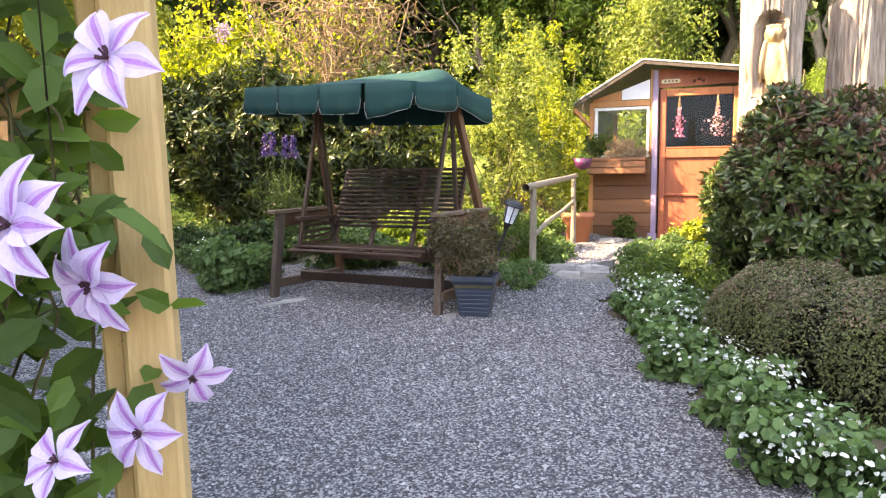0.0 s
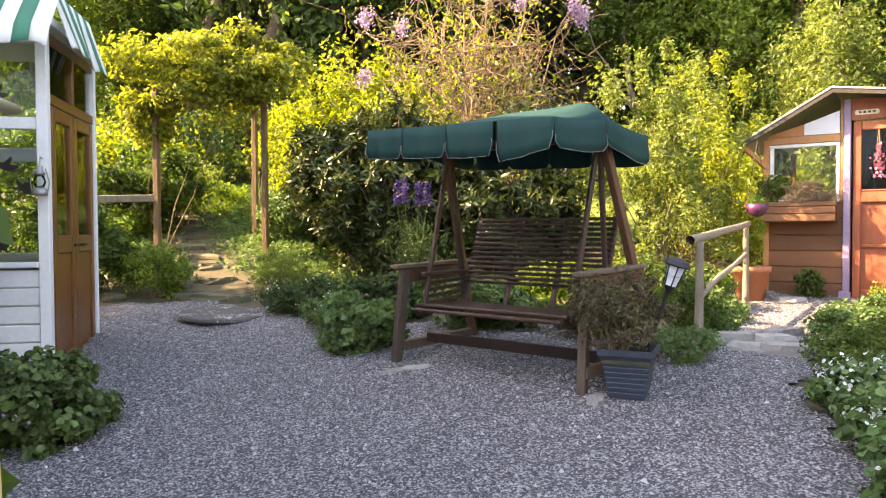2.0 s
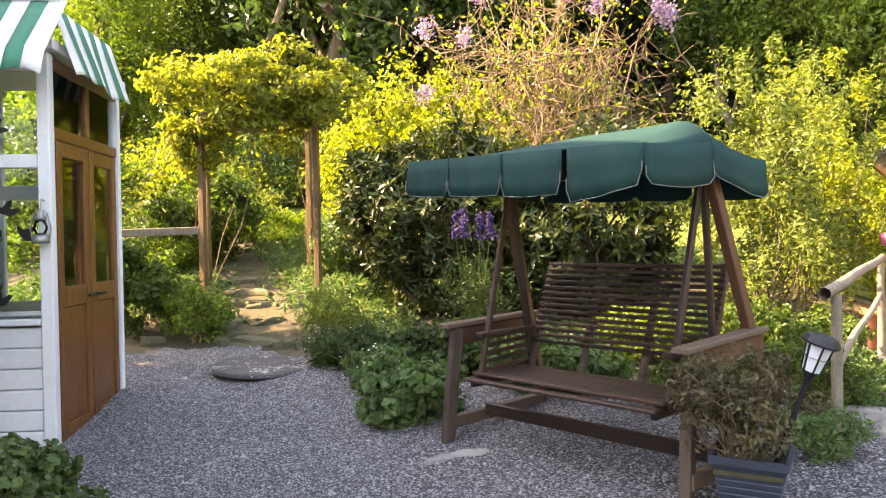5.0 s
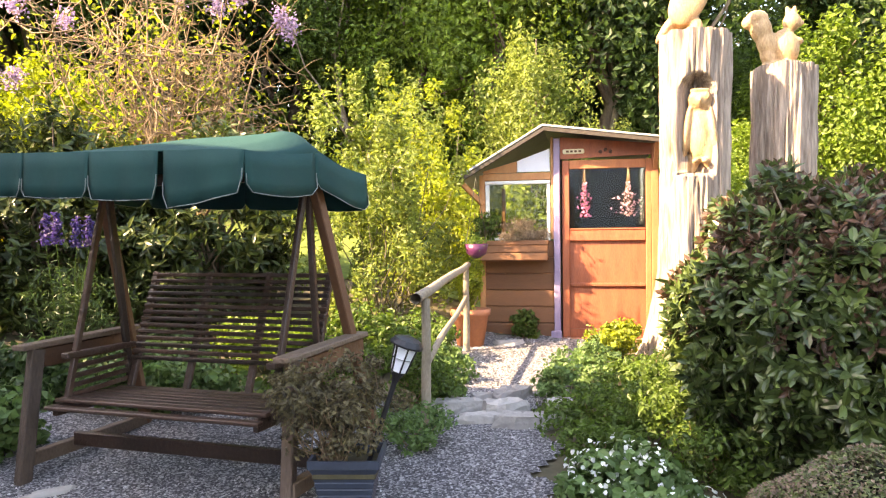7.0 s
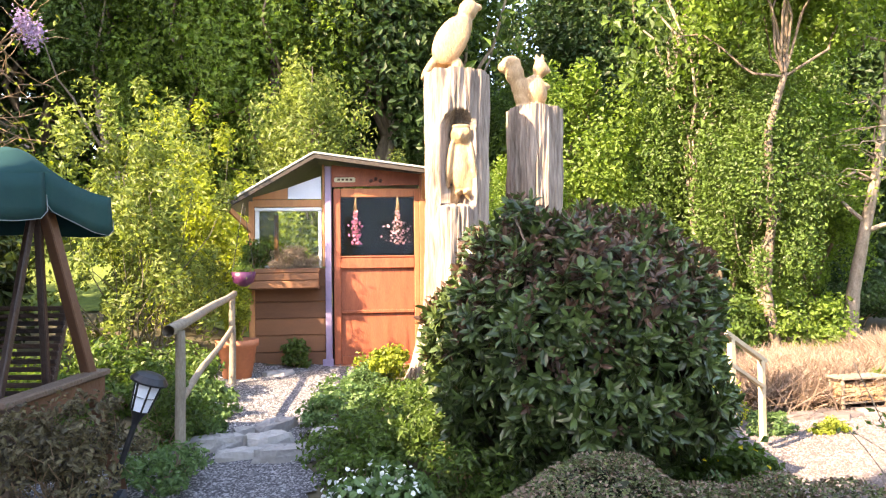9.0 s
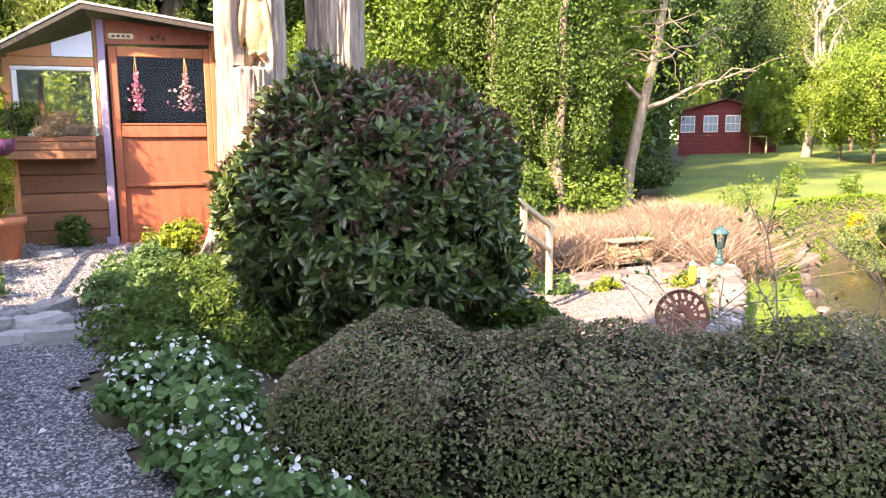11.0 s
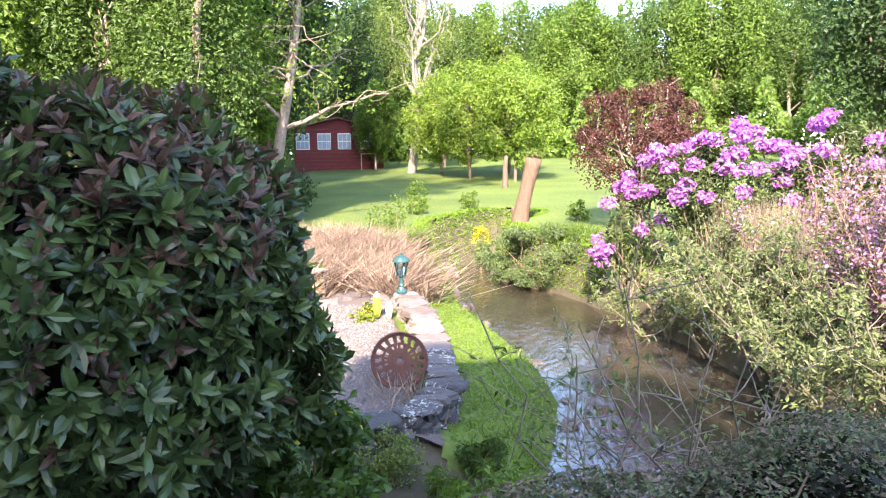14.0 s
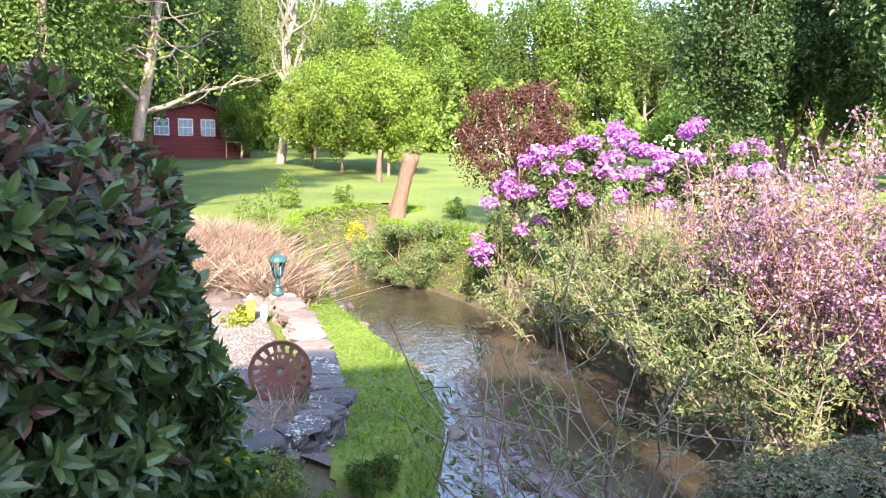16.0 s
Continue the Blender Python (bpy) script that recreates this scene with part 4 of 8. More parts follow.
    bx("threshold", 0.03, -0.09, -0.05, 0.95, 0.02, 0.03, M_BRICK, "orange brick threshold")
    # roof
    for a, b, nm in (((-1.03, 1.655), (-0.135, 2.175), 0), ((-0.145, 2.175), (1.0, 2.02), 1)):
        bm = bmesh.new()
        L = math.hypot(b[0] - a[0], b[1] - a[1])
        box(bm, 0, -0.27, 0.0, L, 2.15, 0.022, 0.004)
        sl = part("roof_slope", bm, M_ROOF, t, "grey felt roof slope", m=pose(a[0], 0, a[1], 0, -math.degrees(math.atan2(b[1] - a[1], b[0] - a[0])), 0))
        bm = bmesh.new()
        box(bm, 0.0, -0.262, -0.045, L, -0.24, -0.003, 0.004)
        part("barge_board", bm, M_BARGE, t, "weathered barge board", m=pose(a[0], 0, a[1], 0, -math.degrees(math.atan2(b[1] - a[1], b[0] - a[0])), 0))
    for a, b in (((-0.79, -0.01, 1.42), (-1.0, -0.2, 1.65)), ((0.97, -0.0, 1.75), (0.97, -0.22, 2.0))):
        bm = bmesh.new()
        beam(bm, a, b, 0.04, 0.05)
        part("roof_brace", bm, M_SOFTWOOD, t)
    # planter on the front
    p = bx("planter_box", -0.84, -0.235, 0.82, -0.10, -0.005, 1.0, M_CLAD, "wooden window-box planter")
    bx("planter_rim", -0.85, -0.25, 0.985, -0.09, -0.236, 1.03, M_CLAD, par=p)
    bx("planter_board", -0.845, -0.247, 0.83, -0.095, -0.236, 0.905, M_CLAD, par=p)
    bx("planter_board", -0.845, -0.247, 0.91, -0.095, -0.236, 0.98, M_CLAD, par=p)
    return t


M_DOOR_EDGE = mat("orange_red_stain", (0.42, 0.16, 0.07), (0.27, 0.09, 0.04), 4, 0.6, 0.2, 30, stretch=(5, 5, 1))
M_SIGN = mat("cream_sign_paint", (0.75, 0.68, 0.5), (0.6, 0.53, 0.38), 8, 0.6, 0.1, 40)
M_BRICK = mat("orange_brick", (0.40, 0.16, 0.09), (0.28, 0.10, 0.06), 9, 0.9, 0.4, 50)
M_BARGE = mat("dark_barge_board", (0.06, 0.05, 0.042), (0.03, 0.025, 0.022), 6, 0.8, 0.3, 40)
potting_shed()
SHED = pose(2.63, 9.04, 0.75, 0, 0, -22)


def on_shed(u, v):
    p = SHED @ Vector((u, v, 0))
    return p.x, p.y


x, y = on_shed(-0.36, -0.13)
plant("trailing_planter_plants", "dry trailing plants spilling over the wooden window box", "plant", (x, y, 0.10), (0.36, 0.12, 0.16), 2600, 0.05, 0.008, L_STRAW, 40, 0.3, 0.7, 90, 20, 0.003, lift=1.76, droop=0.9)
plant("herb", "green herb growing at the end of the window box", "plant", (on_shed(-0.75, -0.13)[0], on_shed(-0.75, -0.13)[1], 0.14), (0.2, 0.13, 0.2), 900, 0.04, 0.02, L_GREEN, 20, 0.35, 0.6, 91, 8, 0.004, lift=1.75)
for nm, u, lab, mt, s in (("dried_flower_bunch", 0.27, "bright pink dried flowers hung behind the door glass", P_PINK, 0.026), ("dried_flower_bunch", 0.70, "pale pink dried flowers hung behind the door glass", P_PALE, 0.05)):
    rng = np.random.default_rng(int(u * 100))
    x, y = on_shed(u, -0.05)
    t = thing(nm, lab, "dried flowers", "hung dried flowers", pose(x, y, 2.02))
    z = rng.uniform(0, 0.42, 130)
    P = np.stack([rng.normal(0, s * (0.25 + 1.0 * (z < 0.24)), 130), rng.normal(0, 0.012, 130), z], -1)
    put("petals", mesh_of("petals", *leaves(rng, P[P[:, 2] < 0.34], 0.035, 0.025, None), mt), t)
    put("stalks", mesh_of("stalks", *tubes([wander(rng, (0, 0, 0.5), (rng.normal(0, s * 0.6), 0, 0.1), 4, 0.05, 0.003, 0.002) for k in range(5)], 4), M_TWIG), t)

plant("leafy_clump", "small dark green clump against the shed wall", "plant", (*on_shed(-0.34, -0.16), 0.14), (0.2, 0.17, 0.17), 900, 0.05, 0.03, L_GREEN, 24, 0.35, 0.5, 92, 8, 0.004)
plant("lime_shrub", "bright lime-green leafy shrub at the foot of the carved trunk", "shrub", (2.68, 7.78, 0.2), (0.25, 0.24, 0.24), 2200, 0.045, 0.03, L_LIME, 30, 0.33, 0.5, 93, 10, 0.005)


# ---- carved trunks ----
def carved_trunk(name, label, x, y, tall, r, niche, seed):
    rng = np.random.default_rng(seed)
    t = thing(name, label, "carved trunk", m=pose(x, y, hz(x, y) - 0.05))
    seg, rows = 150, 130
    face = math.atan2(1.83 - y, 0.17 - x)
    V = np.zeros((rows + 1, seg, 3))
    for i in range(rows + 1):
        z = tall * i / rows
        for j in range(seg):
            a = 2 * math.pi * j / seg
            rr = r * (1 + 0.6 * math.exp(-z * 2.6) * (1 + 0.35 * math.sin(5 * a + seed)) + 0.06 * math.sin(3 * a + seed + 0.5 * z) + 0.04 * math.sin(11 * a + 2.3 * math.sin(z * 1.1)) + 0.03 * math.sin(19 * a + 3 * math.sin(z * 1.7 + a)) * (0.4 + 0.6 * math.sin(z * 2.1 + 3 * a) ** 2))
            rr *= 1 + 0.022 * noise.noise(Vector((math.cos(a) * 9, math.sin(a) * 9, z * 4 + seed))) + 0.05 * noise.noise(Vector((math.cos(a) * 2, math.sin(a) * 2, z * 1.6 + seed)))
            groove = abs(noise.noise(Vector((math.cos(a) * 5.5, math.sin(a) * 5.5, z * 0.55 + seed * 3))))
            rr -= r * 0.16 * max(0, 0.16 - groove) / 0.16
            rr += r * 0.05 * noise.noise(Vector((math.cos(a) * 16, math.sin(a) * 16, z * 1.1 + seed)))
            if niche:
                da = (a - face - 0.12 + math.pi) % (2 * math.pi) - math.pi
                w = da * r
                z0, z1, hw = niche
                zz = z - z0
                half = hw if zz < (z1 - z0) - hw else math.sqrt(max(hw * hw - (zz - (z1 - z0) + hw) ** 2, 0))
                if 0 < zz < z1 - z0 and abs(w) < half:
                    rr -= 0.22 * min(1, (half - abs(w)) / 0.014) * min(1, zz / 0.04)
            V[i, j] = rr * math.cos(a) + 0.08 * (z / tall) * 0.6, rr * math.sin(a), z
    top = np.array([[0.05, 0, tall - 0.02]])
    i, j = np.meshgrid(np.arange(rows), np.arange(seg), indexing="ij")
    a = i * seg + j
    b = i * seg + (j + 1) % seg
    F = np.stack([a, b, b + seg, a + seg], -1).reshape(-1, 4)
    put("trunk", mesh_of("trunk", V.reshape(-1, 3), F, M_TRUNK_PALE, True), t)
    bm = bmesh.new()
    bm.faces.new([bm.verts.new(v) for v in V[-1]])
    part("cut_top", bm, M_CARVED, t, "pale sawn top of the trunk")
    return t, face


def blob(parts, name, label, m, material=None):
    """One plain carved figure made of joined rounded masses: (centre, radii, tilt about y, tilt about x)."""
    bm = bmesh.new()
    for c, r, ty, tx in parts:
        rr = bmesh.ops.create_uvsphere(bm, u_segments=20, v_segments=14, radius=1.0)
        bmesh.ops.transform(bm, matrix=Matrix.Translation(c) @ Euler((radians(tx), radians(ty), 0)).to_matrix().to_4x4() @ Matrix.Diagonal((*r, 1)), verts=rr["verts"])
    ob = part(name, bm, material or M_CARVED, None, "", True, m)
    rm = ob.modifiers.new("joined", "REMESH")
    rm.mode, rm.voxel_size, rm.use_smooth_shade = "VOXEL", 0.014, True
    return tagged(ob, label, "carving")


T1, T2 = (3.38, 7.74), (4.32, 7.83)
T1Z, T2Z = hz(*T1) - 0.05, hz(*T2) - 0.05
_, face1 = carved_trunk("carved_trunk", "tall bleached tree trunk with a carved arched niche", *T1, 3.56 - T1Z, 0.285, (2.32 - T1Z, 3.17 - T1Z, 0.175), 2)
_, face2 = carved_trunk("carved_trunk", "shorter bleached tree trunk with a flat sawn top", *T2, 3.34 - T2Z, 0.265, None, 7)
turn1 = math.degrees(face1) + 90
fx, fy = math.cos(face1), math.sin(face1)
sx, sy = -fy, fx
blob((((0, 0, 0.28), (0.115, 0.10, 0.27), 0, 0), ((0, -0.03, 0.56), (0.105, 0.095, 0.10), 0, 0), ((0.05, 0.0, 0.20), (0.09, 0.08, 0.26), -10, 0), ((-0.05, 0.02, 0.05), (0.05, 0.05, 0.16), 12, 0), ((-0.045, -0.105, 0.58), (0.045, 0.014, 0.04), 0, 0), ((0.045, -0.105, 0.58), (0.045, 0.014, 0.04), 0, 0), ((0, -0.125, 0.545), (0.014, 0.02, 0.03), 0, 0), ((0, -0.10, 0.635), (0.10, 0.02, 0.014), 0, 0), ((0.115, -0.02, 0.27), (0.035, 0.085, 0.25), -8, 6), ((-0.115, -0.02, 0.27), (0.035, 0.085, 0.25), 8, 6), ((0.04, -0.09, 0.02), (0.03, 0.04, 0.025), 0, 0), ((-0.04, -0.09, 0.02), (0.03, 0.04, 0.025), 0, 0)),
     "owl_carving", "pale carved wooden owl standing in the trunk niche", pose(T1[0] + fx * 0.11 + sx * 0.055 + 0.03, T1[1] + fy * 0.11 + sy * 0.055, 2.42, 0, 0, turn1) @ Matrix.Scale(0.98, 4))
blob((((0, 0, 0.30), (0.12, 0.12, 0.28), 28, 0), ((0.13, 0, 0.57), (0.085, 0.085, 0.10), 20, 0), ((0.21, -0.0, 0.60), (0.05, 0.03, 0.035), 10, 0), ((-0.17, 0, 0.10), (0.05, 0.09, 0.19), 38, 0), ((-0.03, -0.08, 0.28), (0.14, 0.05, 0.24), 30, 0), ((0.02, -0.05, 0.05), (0.06, 0.05, 0.09), 0, 0), ((0.02, 0.06, 0.05), (0.06, 0.05, 0.09), 0, 0), ((0, 0, 0.0), (0.17, 0.15, 0.03), 0, 0)),
     "bird_carving", "carved wooden bird of prey perched on the trunk top", pose(T1[0] + 0.03, T1[1], 3.56, 0, 0, turn1 + 5) @ Matrix.Scale(1.06, 4))
blob((((0.06, 0, 0.16), (0.11, 0.10, 0.15), -8, 0), ((0.11, -0.02, 0.36), (0.07, 0.065, 0.075), 0, 0), ((0.165, -0.03, 0.345), (0.035, 0.03, 0.03), 0, 0), ((0.08, 0.0, 0.45), (0.02, 0.016, 0.05), 0, 0), ((0.135, 0.0, 0.45), (0.02, 0.016, 0.05), 0, 0), ((-0.06, 0, 0.08), (0.06, 0.07, 0.10), -30, 0), ((-0.08, 0, 0.20), (0.075, 0.075, 0.12), -14, 0), ((-0.12, 0, 0.32), (0.085, 0.08, 0.12), -10, 0), ((-0.15, 0, 0.41), (0.09, 0.075, 0.07), 0, 0), ((-0.21, 0, 0.38), (0.06, 0.06, 0.055), 0, 0), ((0.02, 0, 0.01), (0.17, 0.14, 0.03), 0, 0), ((0.14, -0.03, 0.21), (0.06, 0.03, 0.03), 20, 0)),
     "squirrel_carving", "carved pale wooden squirrel with a curled tail", pose(T2[0] - 0.02, T2[1], 3.33, 0, 0, turn1 + 5) @ Matrix.Scale(1.12, 4))


# ---- big bush, hedge and edging ----
def laurel_bush():
    """A clipped evergreen dome: whorls of glossy leaves at the shoot tips, redder towards the top, inner leaves
    coloured dark for shade.
    """
    rng = np.random.default_rng(101)
    t = thing("laurel_bush", "large rounded evergreen bush with glossy dark leaves and reddish tips", "bush", m=pose(2.75, 5.15, 0.45))
    radii, mid = np.array((0.775, 0.775, 0.745)), 0.86
    n = 3800
    d = rng.normal(0, 1, (n, 3))
    d /= np.linalg.norm(d, axis=1, keepdims=True)
    bump = 0.05 * np.sin(6 * d[:, 0] + 4 * d[:, 2] + 1) + 0.05 * np.sin(7 * d[:, 1] - 5 * d[:, 2]) + 0.04 * np.sin(13 * d[:, 0] - 11 * d[:, 1])
    boxy = 1 + 0.10 * (np.abs(d[:, 2]) * np.hypot(d[:, 0], d[:, 1])) * 2
    tips = d * ((1 + bump) * boxy * (1 - 0.20 * rng.random(n) ** 2))[:, None] * radii + (0, 0, mid)
    ok = tips[:, 2] > 0.06
    tips, d = tips[ok], d[ok]
    axes = d + rng.normal(0, 0.45, d.shape) + (0, 0, 0.35)
    red = rng.random(len(tips)) < np.clip((tips[:, 2] - 0.75) / 1.0, 0.02, 0.62)
    put("foliage", mesh_of("foliage", *whorls(rng, tips[~red], axes[~red], 9, 0.074, 0.029), L_LAUREL), t)
    put("young_leaves", mesh_of("young_leaves", *whorls(rng, tips[red], axes[red], 7, 0.058, 0.022, (20, 85)), L_LAUREL_RED), t, "reddish young leaves")
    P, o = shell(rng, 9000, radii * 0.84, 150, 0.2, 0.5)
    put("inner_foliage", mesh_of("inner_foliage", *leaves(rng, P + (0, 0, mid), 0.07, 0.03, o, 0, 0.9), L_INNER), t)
    paths = [wander(rng, (rng.normal(0, 0.08), rng.normal(0, 0.08), -0.05), q, 6, 0.14, 0.02, 0.005) for q in tips[rng.integers(0, len(tips), 60)]]
    put("stems", mesh_of("stems", *tubes(paths, 5), M_BARK, True), t)


laurel_bush()

HEDGE = ((1.8, 4.35), (2.04, 3.55), (2.52, 2.9), (3.1, 2.45), (3.75, 2.0), (4.5, 1.3), (5.2, 0.5))


def hedge():
    rng = np.random.default_rng(201)
    t = thing("clipped_hedge", "low clipped hedge with tiny bronze-green leaves", "hedge", m=pose(1.9, 3.0, hz(1.9, 3.0)))
    seg = []
    for (ax, ay), (bx, by) in zip(HEDGE, HEDGE[1:]):
        seg.append(math.hypot(bx - ax, by - ay))
    cum = np.concatenate([[0], np.cumsum(seg)])
    hx, hy = np.array([p[0] for p in HEDGE]), np.array([p[1] for p in HEDGE])
    n = 125000
    s = rng.uniform(0, 1, n) ** 1.25 * cum[-1]
    X, Y = np.interp(s, cum, hx), np.interp(s, cum, hy)
    e = 0.02
    tx, ty = np.interp(s + e, cum, hx) - np.interp(s - e, cum, hx), np.interp(s + e, cum, hy) - np.interp(s - e, cum, hy)
    ln = np.hypot(tx, ty) + 1e-9
    tx, ty = tx / ln, ty / ln
    # a rounded box section, with leaves near its skin
    a = rng.uniform(-0.15, math.pi + 0.15, n)
    q = 1 - 0.22 * rng.random(n) ** 2
    ca, sa = np.cos(a), np.sin(a)
    u = np.sign(ca) * np.abs(ca) ** 0.55 * 0.43 * q
    h = np.clip(np.sign(sa) * np.abs(sa) ** 0.55, 0, 1) * 0.60 * q
    h = h * (0.86 + 0.14 * sm(0.6, 1.6, s) + 0.45 * sm(2.4, 3.9, X)) * (1 + 0.05 * np.sin(s * 7) + 0.03 * np.sin(s * 23 + a * 5)) + 0.02
    u = u * (1 + 0.06 * np.sin(s * 5 + 2) + 0.03 * np.sin(s * 19))
    endf = np.minimum(1, np.sqrt(np.maximum(s, 0.0) / 0.35))
    u, h = u * (0.5 + 0.5 * endf), h * (0.35 + 0.65 * endf)
    PX, PY = X + ty * u, Y - tx * u
    P = np.stack([PX, PY, height(PX, PY) + h], -1)
    out = np.stack([ty * ca, -tx * ca, sa], -1) * 1.2
    P -= np.array([1.9, 3.0, hz(1.9, 3.0)])
    tip = (sa > 0.55) & (rng.random(n) < 0.35)
    put("foliage", mesh_of("foliage", *leaves(rng, P[~tip], 0.0175, 0.011, out[~tip], 0, 0.8), L_BOX), t)
    put("young_leaves", mesh_of("young_leaves", *leaves(rng, P[tip] + out[tip] * 0.006, 0.017, 0.0105, out[tip], 0, 0.8), L_BOX_TIP), t, "bronze young hedge tips")
    paths = []
    for k in range(150):
        i = rng.integers(0, n)
        b = np.array([X[i], Y[i], hz(X[i], Y[i]) - 0.03]) - np.array([1.9, 3.0, hz(1.9, 3.0)])
        paths.append(wander(rng, b, P[i], 5, 0.2, 0.01, 0.003))
    put("stems", mesh_of("stems", *tubes(paths, 4), M_TWIG), t)
    # inner mass of twigs and leaves, coloured dark to paint shade in the gaps
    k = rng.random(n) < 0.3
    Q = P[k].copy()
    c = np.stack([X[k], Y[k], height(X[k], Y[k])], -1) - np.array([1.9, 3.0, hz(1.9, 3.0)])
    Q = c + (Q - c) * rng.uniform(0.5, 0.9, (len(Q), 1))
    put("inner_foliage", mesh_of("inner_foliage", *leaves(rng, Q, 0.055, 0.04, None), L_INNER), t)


L_BOX_TIP = leafmat("bronze_hedge_tips", (0.25, 0.18, 0.13), (0.08, 0.062, 0.04), 0.25, 0.5)
hedge()


def cover(name, label, spots, L, W, leaf, seed, dens, flowers=None, group="", full=False):
    """Low ground cover plants, each a mound of its own."""
    for i, (x, y, r, h) in enumerate(spots):
        ex = ()
        if flowers:
            ex = ((flowers[0], int(flowers[1] * r * r * 8), flowers[2], flowers[2] * 0.9, flowers[3], 0.6),)
        plant(name, label, "plant", (x, y, h * 0.35), (r, r, h * 0.75), int(dens * r * r * 12), L, W, leaf, 26, 0.34, 0.6, seed + i, 8, 0.004, None, ex, group=group, flat=0.4, full=full)


cover("strawberry_plant", "low mound of green leaves dotted with white flowers", ((1.5, 2.15, 0.36, 0.26), (1.42, 2.75, 0.36, 0.27), (1.45, 3.3, 0.34, 0.26), (1.34, 3.85, 0.32, 0.26), (1.42, 4.4, 0.34, 0.28), (1.5, 4.95, 0.36, 0.28), (1.75, 1.6, 0.36, 0.25)), 0.05, 0.038, L_COVER, 300, 1250, ("flowers", 170, 0.022, P_WHITE), "white-flowered edging plants", True)
cover("edging_plant", "mixed low green plants along the path edge", ((1.6, 5.5, 0.36, 0.26), (1.75, 6.0, 0.34, 0.24), (2.1, 5.6, 0.42, 0.34), (2.2, 6.3, 0.4, 0.26), (2.55, 6.9, 0.34, 0.2), (2.7, 5.9, 0.4, 0.4), (3.0, 6.6, 0.4, 0.3), (2.0, 5.05, 0.35, 0.35), (3.0, 7.2, 0.3, 0.2), (3.5, 7.0, 0.4, 0.3)), 0.038, 0.022, L_GREEN, 320, 1100, None, "mixed edging plants")

# ---- stones of the path ----
def rough_stone(name, label, x, y, z, rx, ry, h, turn, seed, material, parent=None, category="stone", group=""):
    rng = np.random.default_rng(seed)
    bm = bmesh.new()
    k = 13
    ang = np.sort((np.arange(k) + rng.uniform(-0.35, 0.35, k)) * 2 * math.pi / k)
    rad = 1 + rng.uniform(-0.2, 0.14, k)
    if name == "stone":
        rad = np.array([1 / max(abs(math.cos(a)), abs(math.sin(a))) ** 0.85 for a in ang]) * (1 + rng.uniform(-0.14, 0.08, k))
    rings = []
    for f, g, j in ((0.94, 0.0, 0.03), (1.03, 0.3, 0.05), (1.0, 0.68, 0.06), (0.92, 0.96, 0.05), (0.6, 1.0, 0.07), (0.25, 1.02, 0.05)):
        rings.append([bm.verts.new((rx * f * rad[i] * math.cos(ang[i]) * (1 + rng.normal(0, j)), ry * f * rad[i] * math.sin(ang[i]) * (1 + rng.normal(0, j)), h * g + rng.normal(0, 0.055) * h)) for i in range(k)])
    for a, b in zip(rings, rings[1:]):
        for i in range(k):
            bm.faces.new((a[i], a[(i + 1) % k], b[(i + 1) % k], b[i]))
    bm.faces.new(rings[0][::-1])
    bm.faces.new(rings[-1])
    ob = part(name, bm, material, parent, "", False, pose(x, y, z, rng.uniform(-4, 4), rng.uniform(-4, 4), turn))
    if parent is None:
        tagged(ob, label, category, group)
    return ob


for i, (x, y, rx, ry, h, a) in enumerate(((1.02, 6.5, 0.2, 0.15, 0.12, 10), (1.3, 6.36, 0.17, 0.15, 0.13, 40), (1.12, 6.22, 0.16, 0.08, 0.10, 5), (1.38, 6.06, 0.24, 0.09, 0.12, -8), (1.44, 6.68, 0.16, 0.11, 0.12, 30), (1.24, 6.72, 0.11, 0.08, 0.09, 60), (1.02, 6.95, 0.10, 0.07, 0.07, 0), (0.98, 6.72, 0.08, 0.06, 0.06, 50), (1.12, 7.2, 0.08, 0.07, 0.07, 20), (2.0, 8.75, 0.16, 0.11, 0.09, 0), (1.66, 6.35, 0.13, 0.1, 0.11, 70))):
    rough_stone("stepping_stone", "pale grey flat stone set in the gravel path", x, y, hz(x, y) - 0.04, rx, ry, h, a, 400 + i, M_STONE, None, "stone", "stones at the path step")
bm = bmesh.new()
lathe(bm, [(0.40, 0.0), (0.42, 0.02), (0.41, 0.042), (0.38, 0.05), (0.0, 0.052)], 40)
tagged(part("stone_disc", bm, M_SLATE, None, "", False, pose(-3.5, 7.3, hz(-3.5, 7.3) - 0.005, 2, 3, 0)), "round flat grey stone slab lying in the gravel", "stone slab")
for i, (x, y) in enumerate(((-1.18, 5.72), (-1.32, 5.62), (0.05, 5.05))):
    rough_stone("flat_stone", "small flat stone beside the swing leg", x, y, hz(x, y), 0.11, 0.05, 0.03, 20 + 30 * i, 450 + i, M_STONE, None, "stone", "stones by the swing")

# ---- rail by the path ----
rail = thing("rustic_handrail", "weathered rustic wooden handrail beside the path", "handrail", m=pose(0, 0, 0))
p1, p2 = (0.78, 6.25), (1.52, 8.45)
for (x, y), top in ((p1, 1.42), (p2, 1.53)):
    put("post", mesh_of("post", *tubes([wander(np.random.default_rng(int(x * 50)), (x, y, hz(x, y) - 0.15), (x, y, top), 6, 0.012, 0.033, 0.028)], 9), M_GREY_WOOD, True), rail)
put("top_rail", mesh_of("top_rail", *tubes([wander(np.random.default_rng(3), (p1[0] - 0.08, p1[1] - 0.12, 1.43), (p2[0] + 0.04, p2[1] + 0.1, 1.555), 6, 0.006, 0.034, 0.028)], 9), M_GREY_WOOD, True), rail)
